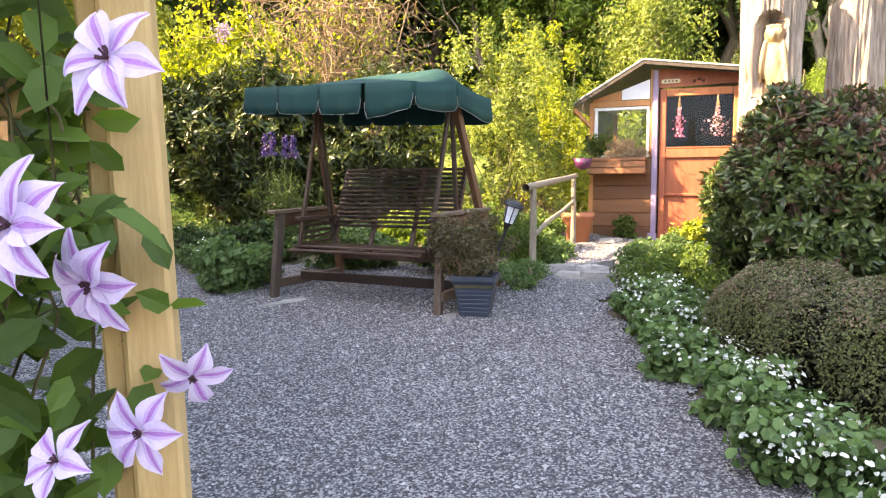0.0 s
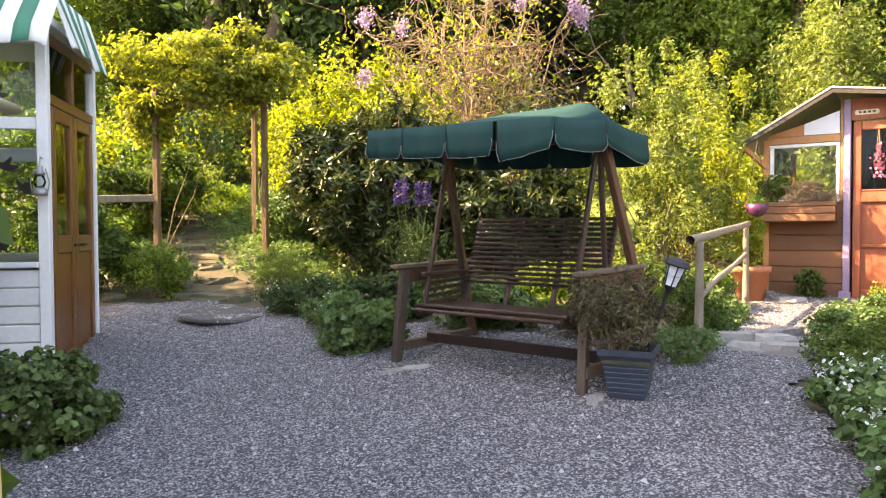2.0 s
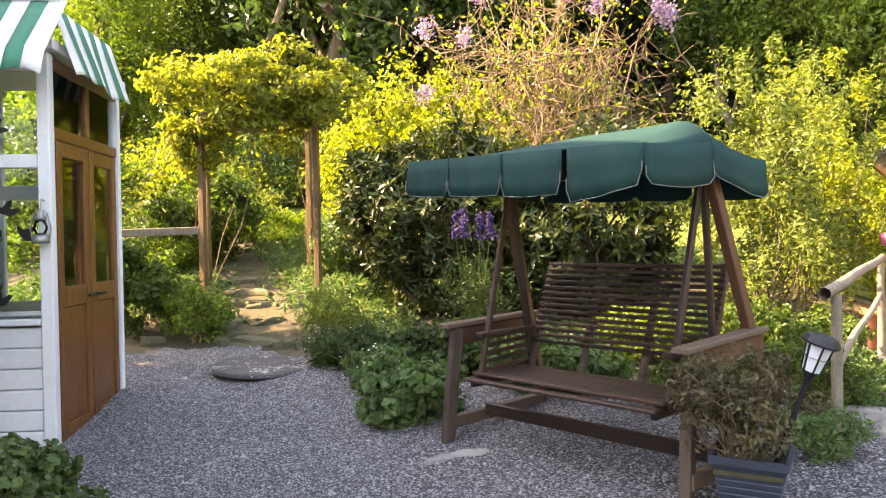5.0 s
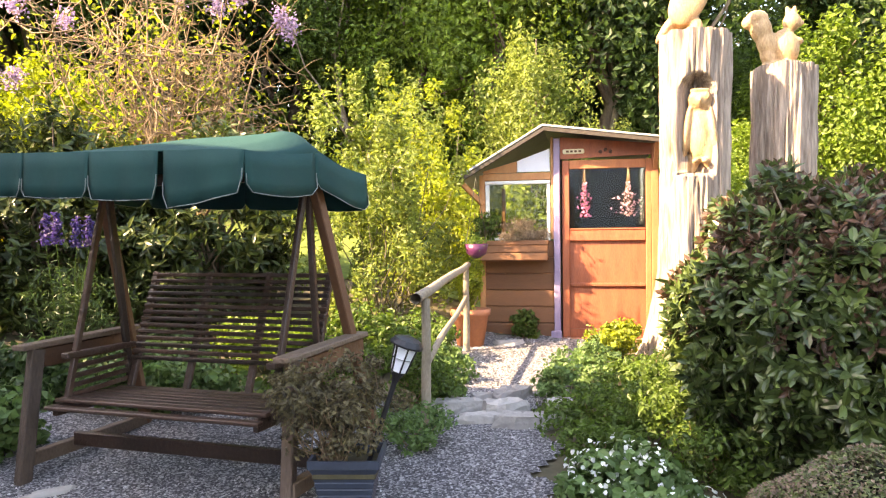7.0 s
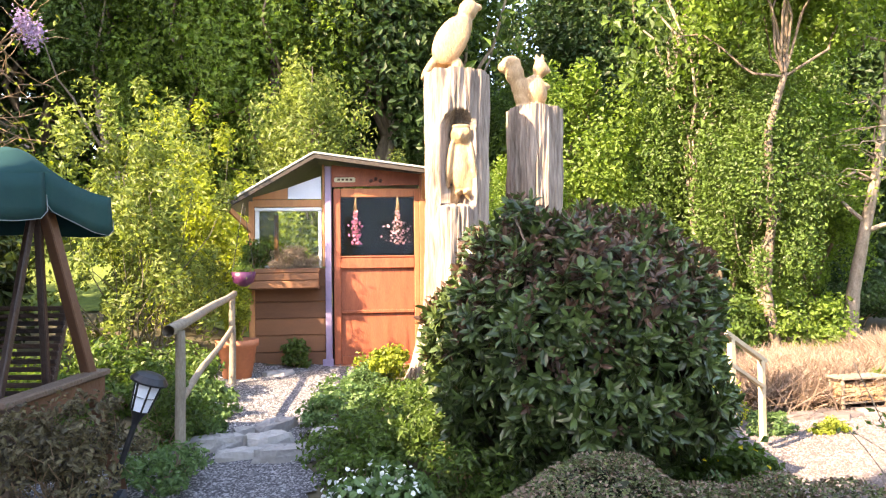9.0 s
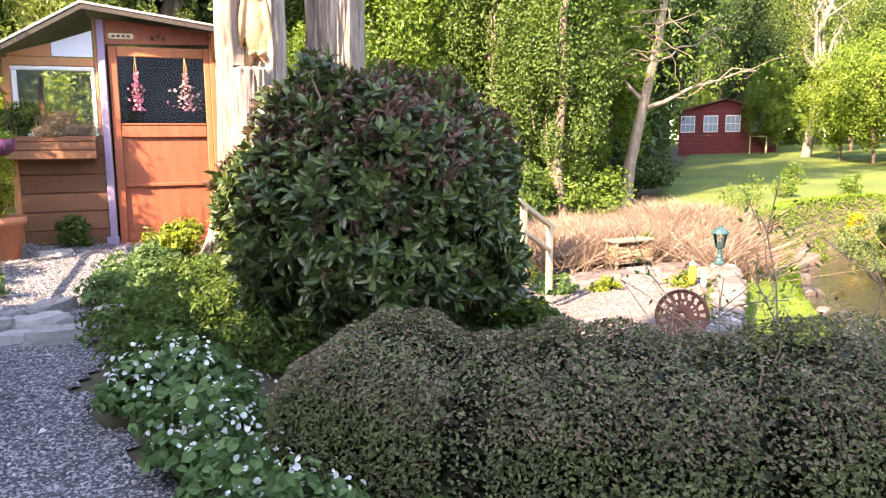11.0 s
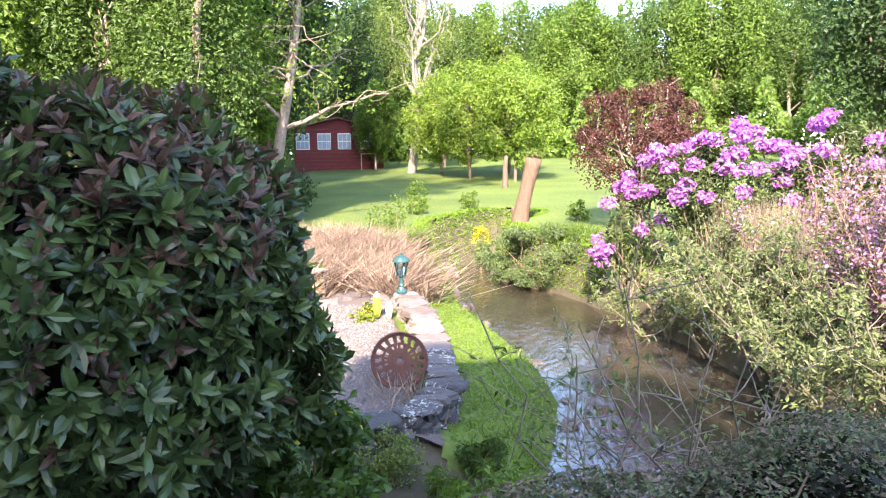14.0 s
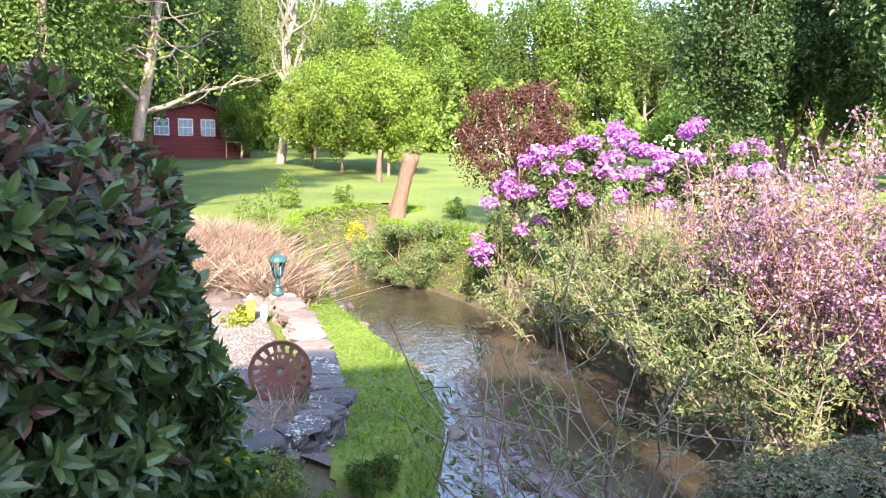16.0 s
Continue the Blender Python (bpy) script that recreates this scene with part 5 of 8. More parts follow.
put("lower_rail", mesh_of("lower_rail", *tubes([wander(np.random.default_rng(4), (p1[0], p1[1], 1.02), (p2[0], p2[1], 1.26), 4, 0.012, 0.024, 0.02)], 9), M_GREY_WOOD, True), rail)


def round_pot(name, label, x, y, r, h, material, z=None):
    t = thing(name, label, "plant pot", m=pose(x, y, (hz(x, y) if z is None else z) + 0.005))
    bm = bmesh.new()
    lathe(bm, [(r * 0.68, 0), (r * 0.93, h * 0.82), (r * 1.03, h * 0.83), (r * 1.05, h), (r * 0.94, h), (r * 0.88, h * 0.8), (r * 0.6, h * 0.78)], 26)
    part("pot", bm, material, t, "", True)
    bm = bmesh.new()
    lathe(bm, [(r * 0.87, h * 0.86), (r * 0.87, h * 0.9)], 20)
    part("soil", bm, M_SOIL, t)
    return t


round_pot("terracotta_pot", "orange terracotta pot holding a golden conifer", 1.63, 8.78, 0.19, 0.36, M_TERRA)
plant("golden_conifer", "upright golden-yellow conifer in a terracotta pot", "conifer", (1.63, 8.78, 0.38), (0.15, 0.15, 0.38), 3000, 0.045, 0.014, L_LIME, 40, 0.3, 0.5, 120, 6, 0.008, lift=hz(1.63, 8.78) + 0.30)
for x, y, z, r in ((1.62, 8.45, 1.62, 0.11),):
    t = thing("hanging_basket", "purple hanging pot hooked beside the shed", "hanging basket", m=pose(x, y, z))
    bm = bmesh.new()
    lathe(bm, [(0.03, 0), (0.09, 0.04), (0.11, 0.13), (0.1, 0.13), (0.08, 0.06)], 20)
    part("bowl", bm, mat("purple_glaze", (0.09, 0.02, 0.07), (0.05, 0.012, 0.04), 5, 0.35, 0.05), t, "", True)
    put("hanger", mesh_of("hanger", *tubes([[((a, 0, 0.12), 0.003), ((0, 0, 0.75), 0.003)] for a in (-0.1, 0.1)], 4), M_BLACK), t)
    rngb = np.random.default_rng(5)
    put("foliage", mesh_of("foliage", *leaves(rngb, rngb.normal(0, (0.05, 0.05, 0.03), (200, 3)) + (0, 0, 0.15), 0.03, 0.02, None), L_GREEN), t)

for i, (x, y, r) in enumerate(((2.05, 7.0, 0.3), (2.3, 7.4, 0.3), (1.8, 6.55, 0.26), (2.62, 7.85, 0.26), (1.1, 7.25, 0.22), (1.2, 7.75, 0.2), (0.95, 6.75, 0.24))):
    plant("edging_herb", "low green creeping herb at the edge of the gravel path", "plant", (x, y, 0.1), (r, r, 0.16), 1300, 0.035, 0.025, L_COVER, 26, 0.3, 0.6, 660 + i, 6, 0.003, group="herbs along the path")
# ---- planting round the swing ----
plant("cranesbill", "lush green leafy clump at the swing's leg", "plant", (-1.78, 6.3, 0.2), (0.42, 0.38, 0.28), 3200, 0.065, 0.05, L_COVER, 40, 0.3, 0.6, 130, 10, 0.005)
plant("cranesbill", "lush green leafy clump behind the swing", "plant", (-0.9, 6.95, 0.16), (0.55, 0.3, 0.26), 2600, 0.06, 0.045, L_COVER, 40, 0.3, 0.6, 131, 10, 0.005)
plant("cranesbill", "lush green leafy clump behind the swing", "plant", (0.1, 6.75, 0.16), (0.45, 0.3, 0.26), 2200, 0.06, 0.045, L_GREEN, 40, 0.3, 0.6, 132, 10, 0.005)
plant("cranesbill", "leafy green clump behind the swing's leg", "plant", (-1.95, 7.35, 0.16), (0.5, 0.36, 0.26), 3000, 0.06, 0.045, L_DARK, 40, 0.3, 0.6, 129, 10, 0.005)
plant("cranesbill", "leafy green clump under the dark bush", "plant", (-1.2, 7.9, 0.16), (0.55, 0.36, 0.26), 3000, 0.06, 0.045, L_DARK, 40, 0.3, 0.6, 128, 10, 0.005)
plant("low_shrub", "low grey-green shrub at the gravel's edge", "shrub", (-2.75, 7.5, 0.16), (0.55, 0.42, 0.24), 4200, 0.04, 0.02, L_DARK, 40, 0.3, 0.6, 133, 10, 0.006, extra=(("flowers", 60, 0.02, 0.018, P_WHITE, 0.4),))
plant("low_shrub", "low dark green shrub at the gravel's edge", "shrub", (-2.3, 6.95, 0.15), (0.35, 0.3, 0.2), 2200, 0.04, 0.022, L_COVER, 30, 0.3, 0.6, 134, 10, 0.006, extra=(("flowers", 50, 0.02, 0.018, P_WHITE, 0.4),))
plant("lavender", "small silvery lavender with a yellow-green haze", "plant", (-3.35, 8.35, 0.25), (0.36, 0.3, 0.3), 2200, 0.06, 0.01, L_WILLOW, 40, 0.3, 0.7, 135, 20, 0.004)
# twig colour greyed and darkened, as if the willow stems stood in shade
M_TWIG_SHADE = mat("shade_grey_twigs", (0.15, 0.13, 0.085), (0.07, 0.06, 0.04), 6, 0.85, 0.2, 30)
plant("leafy_shrub", "low fresh green shrub behind the swing", "shrub", (0.45, 7.75, 0.25), (0.5, 0.42, 0.36), 3600, 0.05, 0.03, L_GREEN, 44, 0.28, 0.6, 126, 12, 0.006)
plant("leafy_shrub", "low yellow-green shrub behind the swing", "shrub", (-0.25, 8.0, 0.22), (0.55, 0.42, 0.32), 3600, 0.05, 0.03, L_SPRING, 44, 0.28, 0.6, 125, 12, 0.006)
plant("leafy_shrub", "low green shrub at the willow's foot", "shrub", (1.0, 8.1, 0.2), (0.4, 0.4, 0.3), 2600, 0.045, 0.028, L_GREEN, 40, 0.28, 0.6, 124, 12, 0.006)
plant("rose_shrub", "loose pale green shrub beside the steps", "shrub", (-4.75, 8.15, 0.32), (0.42, 0.35, 0.36), 2200, 0.05, 0.03, L_SPRING, 36, 0.3, 0.7, 136, 14, 0.006)
plant("hydrangea", "broad-leaved green bush beside the glazed porch", "bush", (-5.6, 8.3, 0.5), (0.5, 0.45, 0.55), 2600, 0.075, 0.05, L_GREEN, 40, 0.3, 0.6, 137, 10, 0.008)
plant("dark_shrub", "dark-leaved shrub beside the path rail", "shrub", (0.78, 6.62, 0.25), (0.3, 0.3, 0.34), 2400, 0.035, 0.02, L_GREEN, 36, 0.3, 0.6, 138, 10, 0.006)
plant("dark_shrub", "low dark shrub beside the pot", "shrub", (0.62, 5.95, 0.12), (0.26, 0.3, 0.18), 1500, 0.035, 0.018, L_COVER, 30, 0.3, 0.6, 139, 8, 0.005)
def evergreen(label, x, y, radii, mid, n, seed, leaf):
    """A broad evergreen with whorls of long leaves over a dark heart."""
    rng = np.random.default_rng(seed)
    t = thing("rhododendron", label, "bush", m=pose(x, y, hz(x, y)))
    Q, o = shell(rng, n, radii, 60, 0.26, 0.35)
    Q[:, 2] = np.maximum(Q[:, 2] + mid, 0.05)
    put("foliage", mesh_of("foliage", *whorls(rng, Q, o + rng.normal(0, 0.4, o.shape) + (0, 0, 0.4), 7, 0.105, 0.036, (40, 105)), leaf), t)
    paths = [wander(rng, (rng.normal(0, 0.1), rng.normal(0, 0.1), -0.05), q, 6, 0.16, 0.03, 0.006) for q in Q[rng.integers(0, n, 40)]]
    put("stems", mesh_of("stems", *tubes(paths, 5), M_BARK, True), t)


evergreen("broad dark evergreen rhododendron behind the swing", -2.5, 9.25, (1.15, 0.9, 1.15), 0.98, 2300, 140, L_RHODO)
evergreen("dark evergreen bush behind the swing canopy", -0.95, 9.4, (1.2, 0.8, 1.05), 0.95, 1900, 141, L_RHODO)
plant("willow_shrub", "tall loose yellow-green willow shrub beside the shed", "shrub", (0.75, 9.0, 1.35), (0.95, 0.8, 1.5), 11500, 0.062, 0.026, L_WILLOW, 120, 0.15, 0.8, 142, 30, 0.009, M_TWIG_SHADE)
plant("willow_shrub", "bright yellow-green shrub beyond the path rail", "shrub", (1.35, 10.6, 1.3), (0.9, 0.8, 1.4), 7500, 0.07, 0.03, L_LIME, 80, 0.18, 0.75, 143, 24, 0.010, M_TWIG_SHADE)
plant("lime_bush", "sunlit yellow-green bush behind the flowering shrub", "bush", (-3.6, 11.6, 1.5), (1.3, 1.1, 1.6), 8000, 0.08, 0.05, L_LIME, 70, 0.26, 0.6, 144, 20, 0.02)
plant("golden_bush", "golden-yellow bush growing behind the shed window", "bush", (2.6, 12.3, 0.8), (1.1, 0.7, 1.0), 3000, 0.08, 0.05, L_LIME, 40, 0.3, 0.6, 145, 12, 0.01)


def lilac():
    """A tall, half-bare flowering shrub: a tangle of brown twigs, few leaves and mauve flower heads."""
    rng = np.random.default_rng(150)
    x, y = -1.7, 11.0
    t = thing("lilac_shrub", "tall half-bare shrub of tangled brown twigs with mauve blooms", "shrub", m=pose(x, y, hz(x, y)))
    paths, ends = [], []
    for k in range(26):
        a = rng.uniform(0, 6.28)
        tip = (rng.normal(0, 0.7) + 0.3, rng.normal(0, 0.45), rng.uniform(2.2, 3.9))
        st = wander(rng, (rng.normal(0, 0.2), rng.normal(0, 0.2), -0.1), tip, 7, 0.14, 0.022, 0.005)
        paths.append(st)
        for j in range(18):
            p, r = st[rng.integers(2, 7)]
            q = p + rng.normal(0, (0.5, 0.4, 0.42))
            br = wander(rng, p, q, 5, 0.3, 0.009, 0.003)
            paths.append(br)
            ends.append(q)
            for i in range(2):
                paths.append(wander(rng, br[2][0], br[2][0] + rng.normal(0, 0.22, 3), 4, 0.3, 0.005, 0.002))
    put("twigs", mesh_of("twigs", *tubes(paths, 4), M_TWIG_PALE, True), t)
    E = np.array(ends)
    P = E[rng.integers(0, len(E), 2600)] + rng.normal(0, 0.16, (2600, 3))
    P[:, 0] -= 0.25
    put("leaves", mesh_of("leaves", *leaves(rng, P, 0.075, 0.045, None), L_LIME), t)
    heads = [(1.6, 0, 3.05), (0.75, 0, 3.3), (0.35, 0, 3.5), (-0.95, 0, 3.05), (-1.5, 0, 3.2), (-1.5, 0, 2.35), (1.0, -0.1, 3.42), (-0.75, 0.1, 3.6), (1.5, 0.05, 3.2)]
    for hx, hy, hh in heads:
        P = rng.normal(0, (0.06, 0.06, 0.075), (190, 3)) + (hx, hy, hh)
        put("flower_head", mesh_of("flower_head", *leaves(rng, P, 0.04, 0.035, None), P_LILAC), t, "mauve flower head")


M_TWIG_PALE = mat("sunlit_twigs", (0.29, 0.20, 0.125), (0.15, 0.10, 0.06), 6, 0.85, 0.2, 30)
P_LILAC = leafmat("lilac_petals", (0.46, 0.36, 0.52), (0.30, 0.2, 0.36), 0.3, 0.6)
lilac()


L_DELPH = leafmat("ferny_leaves", (0.085, 0.14, 0.045), (0.03, 0.055, 0.02), 0.3)


def delphinium(x, y):
    rng = np.random.default_rng(160)
    t = thing("delphinium", "tall delphinium with ferny leaves and violet-blue spikes", "plant", m=pose(x, y, hz(x, y)))
    paths, P = [], []
    spikes = []
    for k in range(13):
        tip = np.array([rng.normal(0, 0.16), rng.normal(0, 0.13), rng.uniform(0.65, 0.95)])
        if k < 4:
            tip = np.array([-0.16 + 0.1 * k + rng.normal(0, 0.02), rng.normal(0, 0.05), 1.0 + 0.12 * rng.random()])
            spikes.append(tip)
        st = wander(rng, (tip[0] * 0.3, tip[1] * 0.3, -0.03), tip, 5, 0.05, 0.008, 0.003)
        paths.append(st)
        for j in range(230):
            f = rng.uniform(0.1, 0.95)
            p = np.array(st[int(f * 4)][0]) + rng.normal(0, (0.1, 0.1, 0.08))
            P.append(p)
    put("stems", mesh_of("stems", *tubes(paths, 5), L_GREEN), t)
    put("foliage", mesh_of("foliage", *leaves(rng, np.array(P), 0.055, 0.012, None, 0.2), L_DELPH), t)
    for s in spikes:
        z = rng.uniform(0, 0.24, 150)
        Q = s + np.stack([rng.normal(0, 1, 150) * (0.026 - 0.06 * z), rng.normal(0, 1, 150) * (0.026 - 0.06 * z), z], -1)
        put("flower_spike", mesh_of("flower_spike", *leaves(rng, Q, 0.028, 0.024, None), P_BLUE), t, "violet-blue flower spike")


delphinium(-1.75, 7.95)


# ---- arbour and steps ----
def arbour():
    t = thing("garden_arbour", "pine-post garden arbour overgrown with golden climbing leaves", "arbour", m=pose(-4.75, 9.4, hz(-4.75, 9.4)))
    posts = ((-5.36, 9.1), (-4.2, 9.75), (-5.9, 9.95), (-4.75, 10.6))
    o = Vector((-4.75, 9.4, hz(-4.75, 9.4)))
    for x, y in posts:
        bm = bmesh.new()
        beam(bm, Vector((x, y, hz(x, y) - 0.2)) - o, Vector((x, y, 3.25)) - o, 0.07, 0.07, 0.006)
        part("post", bm, M_ARBOUR, t)
    for a, b in ((0, 1), (2, 3), (0, 2), (1, 3)):
        bm = bmesh.new()
        beam(bm, Vector((*posts[a], 3.27)) - o, Vector((*posts[b], 3.27)) - o, 0.07, 0.09, 0.006)
        part("crossbeam", bm, M_ARBOUR, t)
    bm = bmesh.new()
    beam(bm, Vector((-6.6, 8.75, 1.9)) - o, Vector((-5.36, 9.1, 1.92)) - o, 0.05, 0.09, 0.006)
    part("side_rail", bm, M_GREY_WOOD, t)
    bm = bmesh.new()
    beam(bm, Vector((-6.55, 8.77, 0.8)) - o, Vector((-6.55, 8.77, 1.9)) - o, 0.07, 0.07, 0.006)
    part("post", bm, M_GREY_WOOD, t)
    rng = np.random.default_rng(170)
    P1, o1 = shell(rng, 9500, (1.35, 0.9, 0.66), 90, 0.2, 0.7)
    P2, o2 = shell(rng, 1500, (0.45, 0.45, 0.4), 22, 0.33, 0.6)
    turn = radians(29)
    c, s = math.cos(turn), math.sin(turn)
    P1 = np.stack([P1[:, 0] * c - P1[:, 1] * s, P1[:, 0] * s + P1[:, 1] * c, P1[:, 2] + 3.55 - o.z], -1)
    P2 += np.array([-0.75, -0.25, 2.95 - o.z])
    put("climber_foliage", mesh_of("climber_foliage", *leaves(rng, np.concatenate([P1, P2]), 0.085, 0.05, np.concatenate([o1, o2])), L_CLIMB), t, "golden-green climbing foliage")
    paths = [wander(rng, Vector((*posts[k % 4], hz(*posts[k % 4]))) - o, P1[rng.integers(0, 5000)], 7, 0.05, 0.007, 0.003) for k in range(7)]
    put("climber_stems", mesh_of("climber_stems", *tubes(paths, 5), M_TWIG, True), t)


M_ARBOUR = mat("brown_pine_posts", (0.20, 0.125, 0.065), (0.10, 0.06, 0.03), 4, 0.7, 0.3, 30, stretch=(5, 5, 0.8))
L_CLIMB = leafmat("golden_climber_leaves", (0.29, 0.32, 0.065), (0.09, 0.125, 0.03), 0.5)
arbour()

M_STEP = mat("mossy_brown_stone", (0.15, 0.135, 0.085), (0.045, 0.045, 0.025), 4, 0.9, 0.7, 30, per="object")
GARDEN_STEPS = thing("garden_steps", "flat stone steps climbing the grassy bank", "steps")
rngs = np.random.default_rng(499)
for k in range(10):
    f = k / 9
    x, y = -3.95 - 3.2 * f + rngs.normal(0, 0.07), 8.25 + 4.2 * f + rngs.normal(0, 0.05)
    for j, dx in enumerate((-0.42, 0.0, 0.44)):
        if rngs.random() < 0.8:
            rough_stone("step_stone", "", x + dx + rngs.normal(0, 0.06), y + 0.06 * j + rngs.normal(0, 0.08), hz(x, y) - 0.07 + rngs.normal(0, 0.012), rngs.uniform(0.2, 0.36), rngs.uniform(0.13, 0.22), 0.10, rngs.uniform(-20, 40), 500 + 3 * k + j, M_STEP, GARDEN_STEPS)
for i, (x, y, r) in enumerate(((-4.7, 8.5, 0.16), (-3.3, 8.0, 0.14), (-3.1, 8.1, 0.12), (-4.4, 8.05, 0.13), (-5.2, 8.0, 0.15), (-3.7, 8.05, 0.12))):
    rough_stone("edging_stone", "rough stone edging the planted bank", x, y, hz(x, y) - 0.04, r, r * 0.7, 0.12, 40 * i, 560 + i, M_STEP, None, "stone", "edging stones of the bank")
hillgrass = put("bank_grass", sheet("bank_grass", np.linspace(-9, -2.6, 60), np.linspace(8.2, 18, 80), M_GRASS, 0.02, lambda x, y: (np.abs(x + 3.95 + 0.76 * (y - 8.2)) > 0.75 + 0.15 * np.sin(4 * y)) & (y > 8.6 + 0.2 * np.sin(3 * x))))
tagged(hillgrass, "rough sunlit grass on the bank beside the steps", "grass", kind="structure")
rngh = np.random.default_rng(166)
hx2, hy2 = rngh.uniform(-9, -2.6, 15000), rngh.uniform(8.6, 14, 15000)
k = np.abs(hx2 + 3.95 + 0.76 * (hy2 - 8.2)) > 0.6 * rngh.random(len(hx2)) ** 0.5
Ph = np.stack([hx2[k], hy2[k], height(hx2[k], hy2[k]) + 0.06], -1)
tagged(put("bank_weeds", mesh_of("bank_weeds", *leaves(rngh, Ph, 0.12, 0.03, None, 0, 0.6), L_COVER)), "low green weeds covering the bank beside the steps", "weeds", kind="stuff")
for i, (x, y, r, h, lf) in enumerate(((-4.1, 10.5, 0.6, 0.5, L_COVER), (-4.4, 11.9, 0.8, 0.9, L_LIME), (-5.2, 12.9, 0.9, 1.1, L_LIME), (-3.3, 10.9, 0.7, 0.6, L_GREEN), (-8.3, 13.2, 1.0, 0.7, L_GREEN), (-7.6, 15.0, 1.3, 1.0, L_COVER), (-9.6, 16.5, 1.5, 1.2, L_GREEN))):
    plant("bank_shrub", "leafy shrub growing on the bank beside the steps", "shrub", (x, y, h * 0.8), (r, r * 0.8, h), int(3500 * r + 1500), 0.07, 0.04, lf, 44, 0.28, 0.6, 167 + i, 12, 0.008, group="shrubs on the bank by the steps")
meadow = put("meadow", sheet("meadow", np.linspace(-2.6, 4.5, 50), np.linspace(11.2, 16, 40), M_GRASS, 0.02))
tagged(meadow, "bright sunlit grass on the slope behind the swing", "grass", kind="structure")
for i, (x, y, r, h, lf) in enumerate(((-6.4, 12.2, 0.8, 0.6, L_SPRING), (-7.4, 13.2, 0.9, 0.7, L_WILLOW), (-4.3, 12.6, 0.7, 0.9, L_LIME), (-3.4, 10.6, 0.6, 0.9, L_LIME), (-6.9, 10.6, 0.6, 0.5, L_SPRING), (-5.1, 14.5, 1.1, 0.7, L_SPRING), (-4.0, 11.4, 0.55, 1.1, L_WILLOW), (-8.0, 11.6, 0.9, 0.9, L_GREEN))):
    plant("bank_shrub", "sunlit low shrub on the bank by the steps", "shrub", (x, y, h * 0.45), (r, r, h * 0.6), 2600, 0.06, 0.035, lf, 36, 0.3, 0.5, 600 + i, 10, 0.008, group="shrubs on the bank")


# ---- glazed porch of the house ----
PORCH = Matrix.Translation((-3.98, 5.58, 0.42)) @ pose(0, 0, 0, 0, 0, 22.4)   # x runs along the boarded wall, towards the corner; y along the doors


def porch():
    t = thing("glazed_porch", "white boarded glazed porch with brown double doors and striped awning", "porch", m=PORCH)

    def bx(name, x0, y0, z0, x1, y1, z1, mt, label="", bev=0.006, par=None):
        bm = bmesh.new()
        box(bm, x0, y0, z0, x1, y1, z1, bev)
        return part(name, bm, mt, par or t, label)
    for k in range(6):
        bx("wall_board", -2.6, 0.0 + 0.003 * (k % 2), -0.02 + 0.138 * k, -0.082, 0.04, 0.112 + 0.138 * k, M_WHITE, bev=0.01)
    bx("corner_post", -0.08, -0.02, -0.06, 0.0, 0.06, 2.62, M_WHITE, "white corner post")
    bx("window_sill", -2.6, -0.03, 0.82, -0.082, 0.05, 0.86, M_WHITE)
    bx("window_rail", -2.6, -0.005, 1.86, -0.082, 0.045, 1.95, M_WHITE)
    bx("window_head", -2.6, -0.005, 2.5, -0.082, 0.045, 2.62, M_WHITE)
    for u in (-1.25, -2.55):
        bx("window_post", u - 0.035, -0.004, 0.862, u + 0.035, 0.044, 2.498, M_WHITE)
    for a, b in ((-1.212, -0.083), (-2.512, -1.288)):
        for z0, z1 in ((0.863, 1.857), (1.953, 2.497)):
            g = bx("window_pane", a, 0.018, z0, b, 0.024, z1, M_GLASS, "clear window pane", 0)
            g.visible_shadow = False
    # double doors, brown
    for y0 in (0.09, 0.64):
        y1 = y0 + 0.53
        d = bx("door_bottom_panel", -0.035, y0 + 0.08, 0.12, -0.015, y1 - 0.08, 0.92, M_DOORWOOD, "brown varnished door panel")
        for a, b, z0, z1 in ((y0, y0 + 0.08, 0.0, 2.05), (y1 - 0.08, y1, 0.0, 2.05), (y0 + 0.082, y1 - 0.082, 0.0, 0.12), (y0 + 0.082, y1 - 0.082, 0.92, 1.06), (y0 + 0.082, y1 - 0.082, 1.95, 2.05)):
            bx("door_frame", -0.05, a, z0, 0.0, b, z1, M_DOORWOOD, par=d)
        g = bx("door_pane", -0.03, y0 + 0.083, 1.062, -0.022, y1 - 0.083, 1.948, M_GLASS, "clear door pane", 0, d)
        g.visible_shadow = False
        bm = bmesh.new()
        beam(bm, (0.04, y1 - 0.04 if y0 < 0.3 else y0 + 0.04, 0.98), (0.04, y1 - 0.15 if y0 < 0.3 else y0 + 0.15, 0.98), 0.02, 0.02, 0.004)
        beam(bm, (0.0, y1 - 0.04 if y0 < 0.3 else y0 + 0.04, 0.98), (0.045, y1 - 0.04 if y0 < 0.3 else y0 + 0.04, 0.98), 0.018, 0.018, 0.004)
        part("door_handle", bm, M_BLACK, d, "black lever handle")
    bx("transom", -0.05, 0.062, 2.06, 0.0, 1.2, 2.14, M_DOORWOOD)
    bx("transom", -0.05, 0.062, 2.52, 0.0, 1.2, 2.6, M_DOORWOOD)
    bx("transom_post", -0.05, 0.60, 2.142, 0.0, 0.66, 2.518, M_DOORWOOD)
    g = bx("transom_pane", -0.03, 0.07, 2.142, -0.022, 1.19, 2.518, M_GLASS, "clear transom pane", 0)
    g.visible_shadow = False
    bx("end_post", -0.06, 1.2, -0.06, 0.015, 1.25, 2.62, M_WHITE, "white end post")
